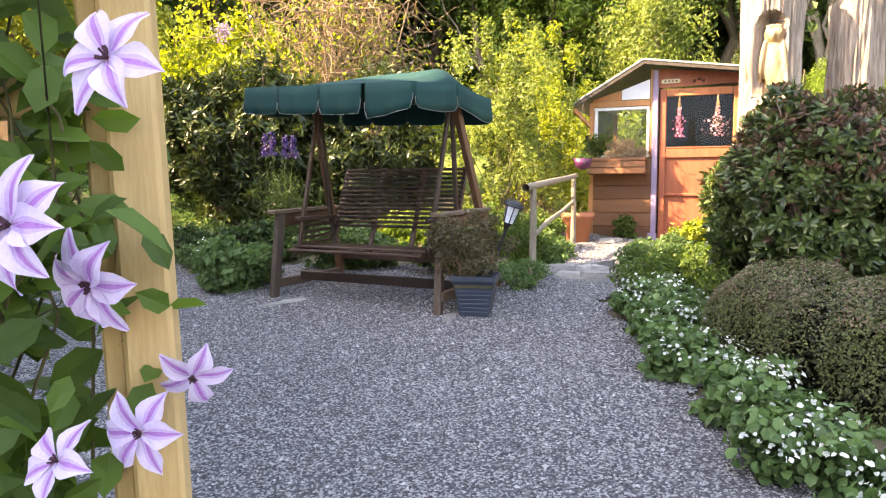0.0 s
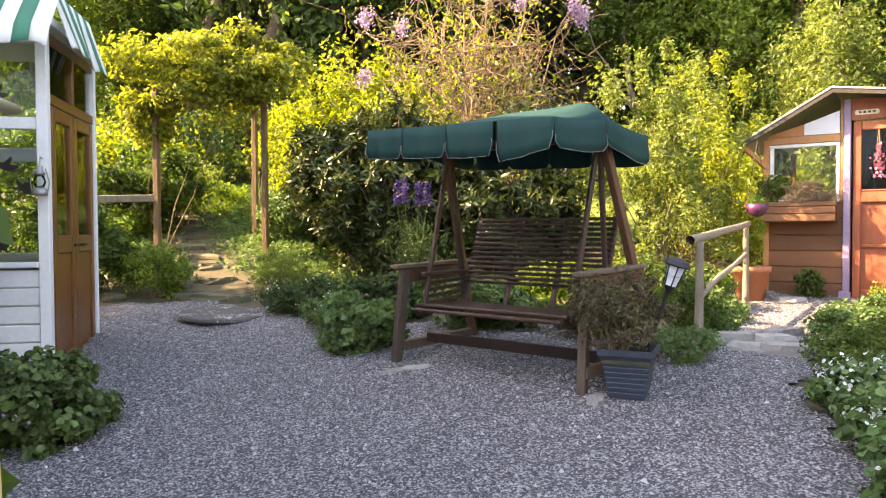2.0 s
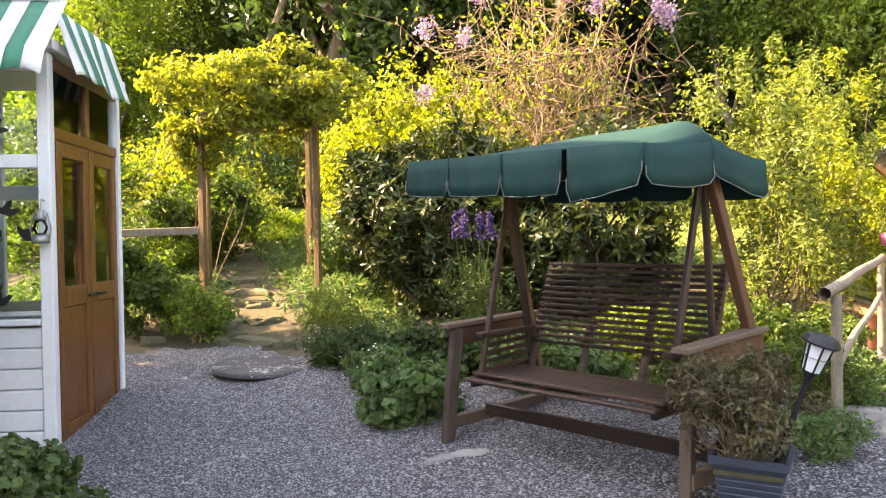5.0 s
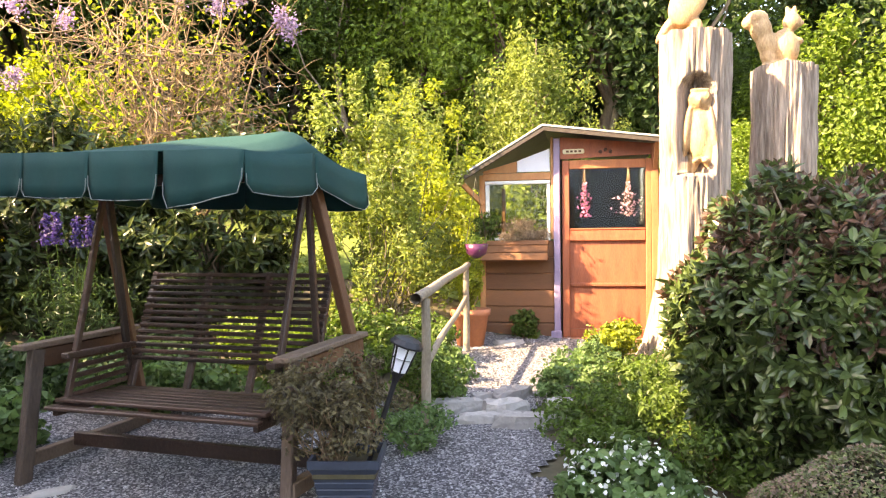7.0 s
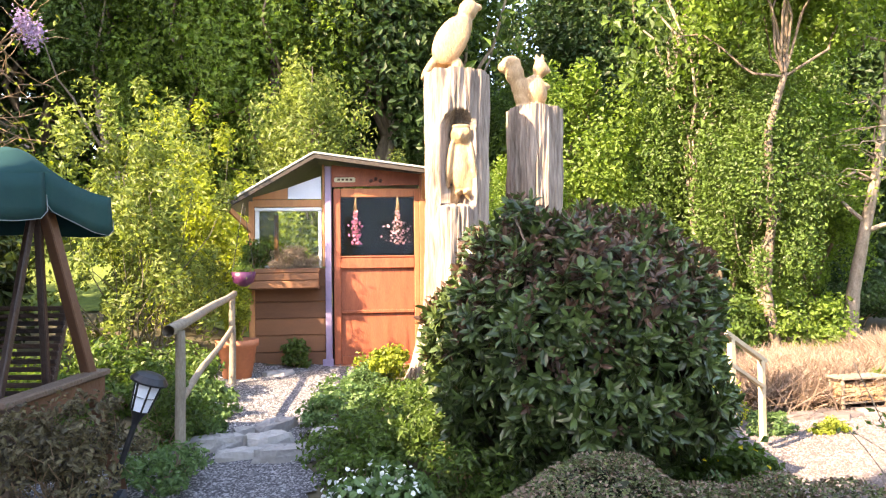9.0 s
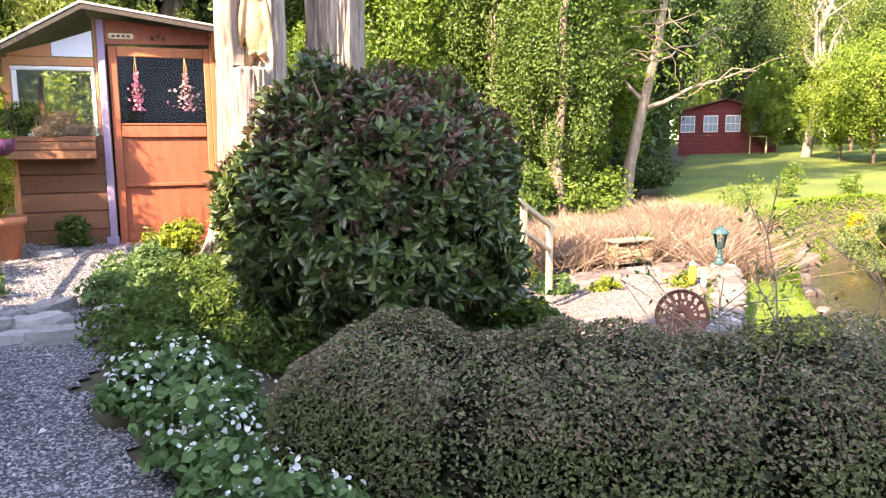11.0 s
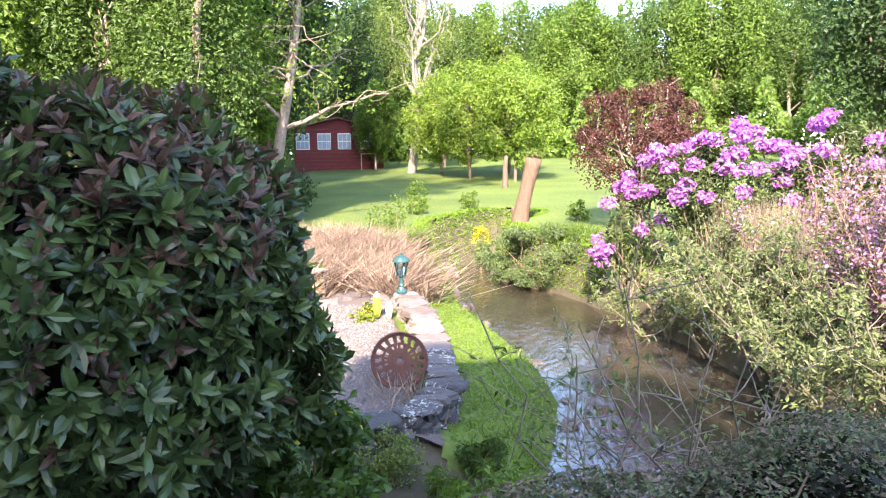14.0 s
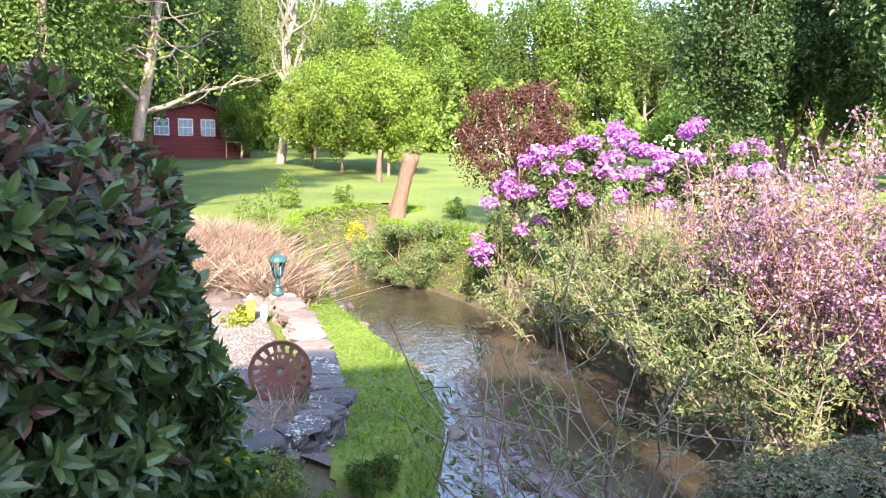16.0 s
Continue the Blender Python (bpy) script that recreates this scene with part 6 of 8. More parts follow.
    bx("roof", -2.7, -0.05, 2.63, 0.05, 1.3, 2.70, M_WHITE, "white porch roof")
    bx("porch_floor", -2.6, 0.05, -0.05, -0.06, 1.2, 0.0, M_GREY_WOOD, "wooden porch floor")
    bx("rear_wall", -2.6, 1.2, 0.0, -0.1, 1.24, 0.9, M_CREAM, "cream inner wall")
    bx("rear_wall", -2.6, 1.2, 0.902, -1.02, 1.24, 2.62, M_CREAM, "cream inner wall")
    bx("rear_rail", -1.0, 1.2, 1.72, -0.1, 1.24, 1.84, M_WHITE)
    for u in (-0.94, -0.14):
        bx("rear_post", u - 0.04, 1.2, 0.9, u + 0.04, 1.24, 2.62, M_WHITE)
    bx("inner_shelf", -2.5, 0.75, 0.78, -0.3, 1.15, 0.82, M_WHITE, "white shelf inside the porch")
    # awning: striped cloth in strips, dipping at its lower edge
    n = 17
    for side in (0, 1):
        for k in range(n if side == 0 else 9):
            w = 0.115
            bm, rows = bmesh.new(), []
            for i in range(4):
                a = 0.14 - w * (k + i / 3)
                row = []
                for f in (0, 0.3, 0.6, 0.85, 0.93, 1.0):
                    sag = 0.035 * math.sin((k + i / 3) * 0.75) * f + 0.02 * math.sin((k + i / 3) * 1.9) * f
                    if side == 0:
                        row.append(bm.verts.new((a, -0.03 - 0.42 * f, 2.95 - 0.50 * min(f, 0.85) - 1.0 * max(0, f - 0.85) + sag)))
                    else:
                        row.append(bm.verts.new((0.03 + 0.15 * f + 0.4 * sag, 0.13 - a, 2.93 - 0.46 * f + 0.5 * sag)))
                rows.append(row)
            for a, b in zip(rows, rows[1:]):
                for j in range(5):
                    bm.faces.new((a[j], a[j + 1], b[j + 1], b[j]))
            s = part("awning_strip", bm, M_AWN_GREEN if k % 2 else M_AWN_WHITE, t, "dark green awning stripe" if k % 2 else "white awning stripe", True)
            so = s.modifiers.new("cloth", "SOLIDIFY")
            so.thickness = 0.004
    bm = bmesh.new()
    beam(bm, (-2.0, -0.03, 2.96), (0.1, -0.03, 2.96), 0.03, 0.03)
    part("awning_rail", bm, M_WHITE, t)
    bx("fascia", -2.7, -0.02, 2.71, 0.02, 0.03, 2.94, M_WHITE)
    return t


M_DOORWOOD = mat("varnished_brown_wood", (0.25, 0.095, 0.03), (0.10, 0.036, 0.014), 4, 0.3, 0.2, 30, stretch=(5, 5, 0.8))
M_CREAM = mat("cream_plaster", (0.6, 0.55, 0.42), (0.5, 0.45, 0.34), 3, 0.8, 0.1)
M_AWN_GREEN = mat("green_awning_cloth", (0.03, 0.22, 0.14), (0.02, 0.15, 0.1), 6, 0.8, 0.1, 200)
M_AWN_WHITE = mat("white_awning_cloth", (0.75, 0.75, 0.74), (0.6, 0.6, 0.6), 6, 0.8, 0.1, 200)
porch()


def at_porch(u, v, z, turn=0):
    return PORCH @ pose(u, v, z, 0, 0, turn)


# lantern on the corner post, coat inside, bird stickers
t = thing("hurricane_lantern", "grey metal hurricane lantern hung on the white post", "lantern", m=at_porch(-0.04, -0.085, 1.36))
M_TIN = mat("dull_tin", (0.35, 0.34, 0.33), (0.2, 0.2, 0.2), 9, 0.5, 0.2, 40, metal=0.7)
bm = bmesh.new()
lathe(bm, [(0.05, 0), (0.055, 0.015), (0.05, 0.05), (0.02, 0.06)], 16)
part("tank", bm, M_TIN, t, "", True)
bm = bmesh.new()
lathe(bm, [(0.03, 0.06), (0.045, 0.1), (0.03, 0.15)], 16)
part("globe", bm, M_GLASS, t, "clear glass globe", True)
bm = bmesh.new()
lathe(bm, [(0.035, 0.15), (0.04, 0.165), (0.025, 0.185), (0.025, 0.215), (0.012, 0.22)], 14)
part("chimney", bm, M_TIN, t, "", True)
put("handle", mesh_of("handle", *tubes([[((0.055, 0, 0.03), 0.005), ((0.065, 0, 0.1), 0.005), ((0.04, 0, 0.2), 0.005)], [((-0.055, 0, 0.03), 0.005), ((-0.065, 0, 0.1), 0.005), ((-0.04, 0, 0.2), 0.005)], [((0, 0.0, 0.22), 0.004), ((0.0, 0.02, 0.29), 0.004), ((0.0, 0.065, 0.28), 0.004)]], 5), M_TIN, True), t)

bm = bmesh.new()
rows = []
coat_rows = ((0.0, 0.015, 0.02), (0.04, 0.05, 0.05), (0.12, 0.07, 0.07), (0.17, 0.09, 0.07), (0.22, 0.17, 0.08), (0.30, 0.205, 0.09), (0.5, 0.19, 0.10), (0.75, 0.195, 0.11), (0.95, 0.215, 0.12), (1.1, 0.225, 0.125))
for d, w, thick in coat_rows:
    rows.append([bm.verts.new((w * math.cos(a) * (1 + 0.05 * math.sin(6 * a + 3 * d)), thick * math.sin(a) * (1 + 0.28 * d * math.sin(11 * a + 2 * d)), -d - 0.03 * d * math.cos(3 * a))) for a in np.linspace(0, 2 * math.pi, 44, endpoint=False)])
for a, b in zip(rows, rows[1:]):
    for i in range(44):
        bm.faces.new((a[i], a[(i + 1) % 44], b[(i + 1) % 44], b[i]))
bm.faces.new(rows[0])
M_COAT = mat("charcoal_cloth", (0.022, 0.02, 0.026), (0.01, 0.009, 0.012), 7, 0.9, 0.3, 60)
coat = thing("hanging_coat", "dark charcoal hooded coat hanging inside the porch window", "coat", m=at_porch(-0.64, 0.16, 1.86) @ Matrix.Diagonal((0.62, 0.9, 1.0, 1.0)))
part("body", bm, M_COAT, coat, "", True)
for s in (-1, 1):
    put("sleeve", mesh_of("sleeve", *tubes([[((s * 0.17, -0.02, -0.25), 0.055), ((s * 0.225, -0.04, -0.4), 0.062), ((s * 0.235, -0.05, -0.6), 0.055), ((s * 0.22, -0.06, -0.82), 0.05)]], 10), M_COAT, True), coat)
# things inside the porch
for i, (u, v, r, h) in enumerate(((-0.28, 0.95, 0.22, 0.75), (-1.0, 0.95, 0.3, 0.9), (-1.7, 0.9, 0.3, 0.7))):
    p = PORCH @ Vector((u, v, 0.82))
    plant("porch_plant", "leggy green house plant standing on the porch shelf", "house plant", (p.x, p.y, h * 0.5), (r, r * 0.6, h * 0.55), 420, 0.09, 0.03, L_GREEN, 26, 0.3, 0.8, 185 + i, 14, 0.006, lift=p.z, group="plants inside the porch")
for i, (u, w, c) in enumerate(((-1.06, 0.16, (0.05, 0.035, 0.03)), (-1.5, 0.2, (0.03, 0.03, 0.035)))):
    bm = bmesh.new()
    for k in range(5):
        lathe(bm, [(w * 0.16, -1.0), (w * 0.14, -0.5), (w * 0.12, 0)], 10, (w * (k - 2) * 0.23, 0.02 * (k % 2), 0))
    cur = part("curtain", bm, mat("dark_curtain_cloth", c, None, 6, 0.9, 0.3), None, "", True, at_porch(u, 0.2, 1.82))
    tagged(cur, "dark cloth hanging in folds inside the porch window", "curtain", "hangings in the porch")
for i, (u, z, a) in enumerate(((-0.36, 2.12, 20), (-0.95, 2.2, -10), (-0.30, 1.58, 15), (-0.18, 1.42, 40), (-0.9, 1.3, 0), (-0.35, 0.98, -15))):
    bm = bmesh.new()
    pts = [(-0.09, 0.02), (-0.03, 0.015), (0.01, 0.08), (0.025, 0.07), (0.02, 0.02), (0.07, 0.03), (0.09, 0.015), (0.06, -0.005), (0.03, -0.03), (-0.02, -0.03), (-0.06, -0.01)]
    f0 = bm.faces.new([bm.verts.new((p, 0, q)) for p, q in pts])
    r = bmesh.ops.extrude_face_region(bm, geom=[f0])
    bmesh.ops.translate(bm, vec=(0, -0.0015, 0), verts=[v for v in r["geom"] if isinstance(v, bmesh.types.BMVert)])
    st = part("bird_sticker", bm, M_BLACK, None, "", False, at_porch(u, 0.0155, z) @ pose(0, 0, 0, 0, a, 0))
    tagged(st, "black bird silhouette stuck on the porch glass", "sticker", "bird stickers on the glass")


# ---- log store with gutter ----
def log_store():
    t = thing("log_store", "dark slatted timber log store with a corrugated roof and cream gutter", "log store", m=at_porch(0.0, -1.05, -0.1))

    def bx(name, x0, y0, z0, x1, y1, z1, mt, label="", bev=0.006):
        bm = bmesh.new()
        box(bm, x0, y0, z0, x1, y1, z1, bev)
        return part(name, bm, mt, t, label)
    for k in range(10):
        bx("slat", -1.9, 0.0, 0.03 + 0.197 * k, -0.53, 0.03, 0.205 + 0.197 * k, M_DARKSLAT)
    bx("post", -0.53, -0.02, -0.1, -0.45, 0.05, 2.05, M_DARKSLAT)
    bx("post", -1.98, -0.02, -0.1, -1.9, 0.05, 2.3, M_DARKSLAT)
    bm = bmesh.new()
    beam(bm, (-0.45, -0.02, 1.46), (-0.22, -0.02, 1.93), 0.045, 0.07)
    part("brace", bm, M_GREY_WOOD, t, "grey timber brace")
    # corrugated roof, rising away from the gutter
    bm, rows = bmesh.new(), []
    for i in range(49):
        v = 0.12 - 2.4 * i / 48
        rows.append([bm.verts.new((u, v, z + 0.012 * math.sin(i * 1.57))) for u, z in ((0.03, 2.03), (-2.2, 2.6))])
    for a, b in zip(rows, rows[1:]):
        bm.faces.new((a[0], a[1], b[1], b[0]))
    rf = part("roof_sheet", bm, M_ROOFDARK, t, "dark corrugated roof sheet", True)
    so = rf.modifiers.new("sheet", "SOLIDIFY")
    so.thickness = 0.006
    bm, rows = bmesh.new(), []
    for v in np.linspace(0.2, -2.3, 9):
        rows.append([bm.verts.new((0.05 + 0.055 * math.cos(a), v, 1.995 + 0.055 * math.sin(a))) for a in np.linspace(math.pi, 2 * math.pi, 10)])
    for a, b in zip(rows, rows[1:]):
        for i in range(9):
            bm.faces.new((a[i], a[i + 1], b[i + 1], b[i]))
    bm.faces.new(rows[0])
    gt = part("gutter", bm, M_GUTTER, t, "cream plastic gutter", True)
    so = gt.modifiers.new("wall", "SOLIDIFY")
    so.thickness = 0.004
    for v in (-0.3, -0.75, -1.3):
        bm = bmesh.new()
        lathe(bm, [(0.062, -0.02), (0.062, 0.02)], 16, cap=False)
        part("gutter_bracket", bm, M_GUTTER, t, "", True, pose(0.05, v, 1.995, 90, 0, 0))


M_DARKSLAT = mat("dark_stained_slats", (0.075, 0.032, 0.02), (0.04, 0.017, 0.012), 4, 0.6, 0.3, 30, stretch=(0.8, 5, 5), per="object")
M_ROOFDARK = mat("black_bitumen_sheet", (0.05, 0.045, 0.05), (0.03, 0.027, 0.03), 5, 0.8, 0.2)
M_GUTTER = mat("cream_plastic", (0.50, 0.46, 0.34), (0.40, 0.36, 0.26), 3, 0.5, 0.05)
log_store()
M_LOG = mat("cut_firewood", (0.26, 0.18, 0.13), (0.10, 0.07, 0.055), 9, 0.9, 0.5, 50, per="object")
stack = thing("firewood_stack", "stack of split brown firewood in the log store", "firewood", m=at_porch(-0.72, -1.10, -0.1))
rngf = np.random.default_rng(31)
for k in range(110):
    row, col = divmod(k, 5)
    r = rngf.uniform(0.025, 0.042)
    bm = bmesh.new()
    lathe(bm, [(r * 0.9, 0), (r * rngf.uniform(0.9, 1.1), 0.15), (r * 0.95, 0.3)], rngf.integers(4, 7))
    part("log", bm, M_LOG, stack, m=pose(0.05 - 0.085 * col + rngf.normal(0, 0.012), -0.02 + rngf.normal(0, 0.02), 0.06 + 0.066 * row, 90 + rngf.normal(0, 5), rngf.uniform(0, 90), rngf.normal(0, 6)))
L_GERAN = leafmat("geranium_leaves", (0.12, 0.185, 0.06), (0.03, 0.06, 0.022), 0.35)
plant("geranium_clump", "dense mound of lobed green geranium leaves at the log store", "plant", (-3.2, 4.35, 0.18), (0.56, 0.5, 0.36), 12000, 0.046, 0.040, L_GERAN, 120, 0.17, 0.55, 180, 14, 0.005, extra=(("flowers", 40, 0.022, 0.02, P_LILAC, 0.5),), full=True)
t = thing("hanging_pot", "green hanging pot of pink geraniums", "hanging pot", m=at_porch(-0.36, -1.0, 0.62))
bm = bmesh.new()
lathe(bm, [(0.09, 0), (0.125, 0.03), (0.15, 0.16), (0.165, 0.165), (0.165, 0.185), (0.14, 0.185), (0.13, 0.15)], 22)
part("pot", bm, mat("green_plastic_pot", (0.03, 0.075, 0.055), (0.02, 0.05, 0.04), 5, 0.5, 0.05), t, "", True)
rngp = np.random.default_rng(32)
P = rngp.normal(0, (0.08, 0.08, 0.05), (260, 3)) + (0, 0, 0.22)
put("foliage", mesh_of("foliage", *leaves(rngp, P, 0.045, 0.04, None), L_GREEN), t)
for c in ((-0.05, -0.03, 0.42), (0.06, 0.0, 0.34), (0.1, -0.05, 0.28), (-0.08, 0.0, 0.36)):
    put("flower_head", mesh_of("flower_head", *leaves(rngp, rngp.normal(0, 0.024, (50, 3)) + c, 0.03, 0.028, None), P_HOTPINK), t, "bright pink flower head")
put("hanger", mesh_of("hanger", *tubes([[((0.15, 0, 0.18), 0.003), ((0, 0, 1.2), 0.003)], [((-0.15, 0, 0.18), 0.003), ((0, 0, 1.2), 0.003)]], 4), M_BLACK), t)
M_STEM = mat("green_brown_stem", (0.12, 0.11, 0.04), (0.07, 0.06, 0.03), 20, 0.7, 0.1)
L_CLEM = leafmat("fresh_clematis_leaves", (0.13, 0.22, 0.045), (0.06, 0.12, 0.03), 0.45, 0.5)
P_CLEM = mat("pale_mauve_petal", (0.74, 0.66, 0.82), (0.62, 0.50, 0.74), 30, 0.6, 0.1, 200, thin=0.25)
P_CLEMBAR = mat("violet_petal_bar", (0.50, 0.24, 0.60), (0.36, 0.14, 0.46), 30, 0.6, 0.1, 200, thin=0.25)
P_CLEMMID = mat("lilac_petal_flush", (0.62, 0.46, 0.72), (0.50, 0.34, 0.62), 30, 0.6, 0.1, 200, thin=0.25)
P_CLEMCORE = mat("dark_purple_stamen", (0.09, 0.03, 0.05), (0.05, 0.02, 0.03), 30, 0.7, 0)
L_BANKHEDGE = leafmat("grey_green_hedge_leaves", (0.17, 0.235, 0.09), (0.06, 0.09, 0.035), 0.35, 0.5)
L_SCRUB = leafmat("grey_green_leaves", (0.24, 0.29, 0.12), (0.04, 0.06, 0.024), 0.4, 0.6)
P_PINKBLOOM = leafmat("pink_blossom", (0.46, 0.27, 0.40), (0.34, 0.16, 0.26), 0.3, 0.6)
L_LAWN = leafmat("lawn_blades", (0.22, 0.34, 0.05), (0.12, 0.2, 0.03), 0.4, 0.6)
M_TWIG_PALEGREY = mat("pale_grey_branches", (0.23, 0.195, 0.15), (0.10, 0.082, 0.06), 8, 0.85, 0.3, 30)
M_TWIG_GREY = mat("grey_twigs", (0.25, 0.21, 0.155), (0.13, 0.105, 0.075), 8, 0.85, 0.2, 30)
M_STUMP = mat("bare_stump_wood", (0.18, 0.115, 0.08), (0.07, 0.045, 0.032), 5, 0.85, 0.5, 25, stretch=(4, 4, 0.6))
M_PALEWOOD = mat("pale_sawn_wood", (0.55, 0.45, 0.30), (0.40, 0.31, 0.20), 5, 0.75, 0.2, 30)
M_ROOFRED = mat("red_brown_felt", (0.20, 0.07, 0.06), (0.14, 0.05, 0.04), 4, 0.8, 0.2)
M_PANE = mat("bluish_pane", (0.30, 0.36, 0.45), (0.2, 0.25, 0.33), 4, 0.15, 0, spec=0.6)


# ---- lower level: wall, wheel, lantern, log rack ----
def stone_wall():
    t = thing("dry_stone_wall", "low dry-stone retaining wall of grey lichen-covered slabs", "stone wall", m=pose(0, 0, 0))
    rng = np.random.default_rng(700)
    line = ((5.3, 5.85), (5.5, 5.4), (5.92, 4.99), (6.5, 4.96), (7.4, 5.32), (8.5, 5.82), (9.4, 6.38))
    top = (-0.13, -0.14, -0.12, -0.11, -0.06, 0.02, 0.10)
    k = 0
    for (a, b, za, zb) in zip(line, line[1:], top, top[1:]):
        L = math.hypot(b[0] - a[0], b[1] - a[1])
        turn = math.degrees(math.atan2(b[1] - a[1], b[0] - a[0]))
        near = a[0] < 7.0
        drop = 0.64
        while drop > 0.02:
            h = min(rng.uniform(0.045, 0.11), drop) if drop > 0.1 else drop
            cap = drop - h < 0.02
            s = rng.uniform(-0.08, 0.02)
            while s < L - 0.04:
                w = min(rng.uniform(0.1, 0.34) * (1.2 if cap else 1), L - s + 0.06)
                f = (s + w / 2) / L
                x, y = a[0] + (b[0] - a[0]) * f, a[1] + (b[1] - a[1]) * f
                z0 = za + (zb - za) * f - drop
                rough_stone("stone", "", x, y, z0, w * 0.53, 0.12 + rng.uniform(-0.02, 0.04) + 0.04 * cap, h * rng.uniform(0.95, 1.12), turn + rng.normal(0, 9), 701 + k, M_SLATE if near else M_STONE_WARM, t)
                k += 1
                s += w
            drop -= h


M_STONE_WARM = mat("pinkish_grey_stone", (0.24, 0.19, 0.17), (0.08, 0.064, 0.06), 6, 0.9, 0.9, 34, per="object")
stone_wall()


def iron_wheel():
    t = thing("cast_iron_wheel", "rusty pierced cast-iron wheel leaning on the patio wall", "iron wheel", m=look((6.77, 5.48, -0.02), (1.2, 3.6, 0.9)) @ pose(0, 0, 0, 0, 0, 20))
    rng = np.random.default_rng(720)
    bm = bmesh.new()
    radii, seg = (0.03, 0.08, 0.112, 0.142, 0.165, 0.186, 0.222, 0.255), 102
    rings = [[bm.verts.new((r * math.cos(2 * math.pi * i / seg), r * math.sin(2 * math.pi * i / seg), 0.0)) for i in range(seg)] for r in radii]
    for k, (a, b) in enumerate(zip(rings, rings[1:])):
        for i in range(seg):
            hole = (k == 2 and i % 10 in (1, 2, 3 + 4 * (i // 10 % 2))) or (k in (4, 5) and (i + (k == 5) * (i // 18 % 2)) % 6 in (0, 1, 2))
            if not hole:
                bm.faces.new((a[i], a[(i + 1) % seg], b[(i + 1) % seg], b[i]))
    d = part("disc", bm, M_RUST, t, "pierced rusty iron disc")
    so = d.modifiers.new("plate", "SOLIDIFY")
    so.thickness = 0.022
    bm = bmesh.new()
    lathe(bm, [(0.05, -0.02), (0.055, 0.03), (0.028, 0.034), (0.026, -0.02), (0.05, -0.02)], 20, cap=False)
    part("hub", bm, M_RUST, t, "", True)
    bm = bmesh.new()
    lathe(bm, [(0.25, -0.02), (0.262, -0.02), (0.262, 0.022), (0.25, 0.022), (0.25, -0.02)], 44, cap=False)
    part("rim", bm, M_RUST, t, "", True)


iron_wheel()


def garden_lantern():
    t = thing("garden_lantern", "green metal post lantern on the stone wall", "garden lantern", m=pose(9.29, 6.38, 0.10) @ Matrix.Scale(1.0, 4))
    for nm, prof, mt, lab in (("base", [(0.075, 0), (0.075, 0.02), (0.045, 0.05), (0.03, 0.08), (0.038, 0.10), (0.028, 0.12), (0.028, 0.19), (0.05, 0.215)], M_LANTERN, ""),
                              ("roof", [(0.115, 0.40), (0.115, 0.41), (0.085, 0.45), (0.04, 0.475), (0.02, 0.48), (0.018, 0.50), (0.0, 0.52)], M_LANTERN, "domed green lantern roof")):
        bm = bmesh.new()
        lathe(bm, prof, 12)
        part(nm, bm, mt, t, lab)
    bm = bmesh.new()
    lathe(bm, [(0.052, 0.215), (0.088, 0.40)], 6)
    part("glass", bm, M_GLASS, t, "clear lantern glass")
    for k in range(6):
        a = k * math.pi / 3
        bm = bmesh.new()
        beam(bm, (0.053 * math.cos(a), 0.053 * math.sin(a), 0.21), (0.09 * math.cos(a), 0.09 * math.sin(a), 0.405), 0.012, 0.012, 0.002)
        part("cage_bar", bm, M_LANTERN, t)
    bm = bmesh.new()
    lathe(bm, [(0.015, 0.215), (0.02, 0.30), (0.0, 0.33)], 10)
    part("bulb", bm, M_FROST, t)


garden_lantern()
M_JAR = mat("yellow_glaze", (0.55, 0.50, 0.05), (0.42, 0.37, 0.03), 8, 0.35, 0.05)
for nm, lab, x, y, r, h, mt in (("glazed_jar", "small yellow glazed jar with a white lid on the patio edge", 9.05, 6.62, 0.05, 0.17, M_JAR), ("white_cup", "small white cup standing on the patio edge", 9.1, 6.48, 0.045, 0.1, M_WHITE)):
    t = thing(nm, lab, "jar" if nm == "glazed_jar" else "cup", m=pose(x, y, hz(x, y) + 0.12))
    bm = bmesh.new()
    lathe(bm, [(r * 0.7, -0.12), (r, 0.0), (r * 1.05, h * 0.5), (r * 0.75, h * 0.9), (r * 0.8, h), (r * 0.6, h), (r * 0.6, h * 0.8)], 18)
    part("body", bm, mt, t, "", True)
    if nm == "glazed_jar":
        bm = bmesh.new()
        lathe(bm, [(r * 0.85, h), (r * 0.8, h + 0.025), (r * 0.2, h + 0.04), (r * 0.22, h + 0.06), (0.0, h + 0.065)], 18)
        part("lid", bm, M_WHITE, t, "white lid", True)


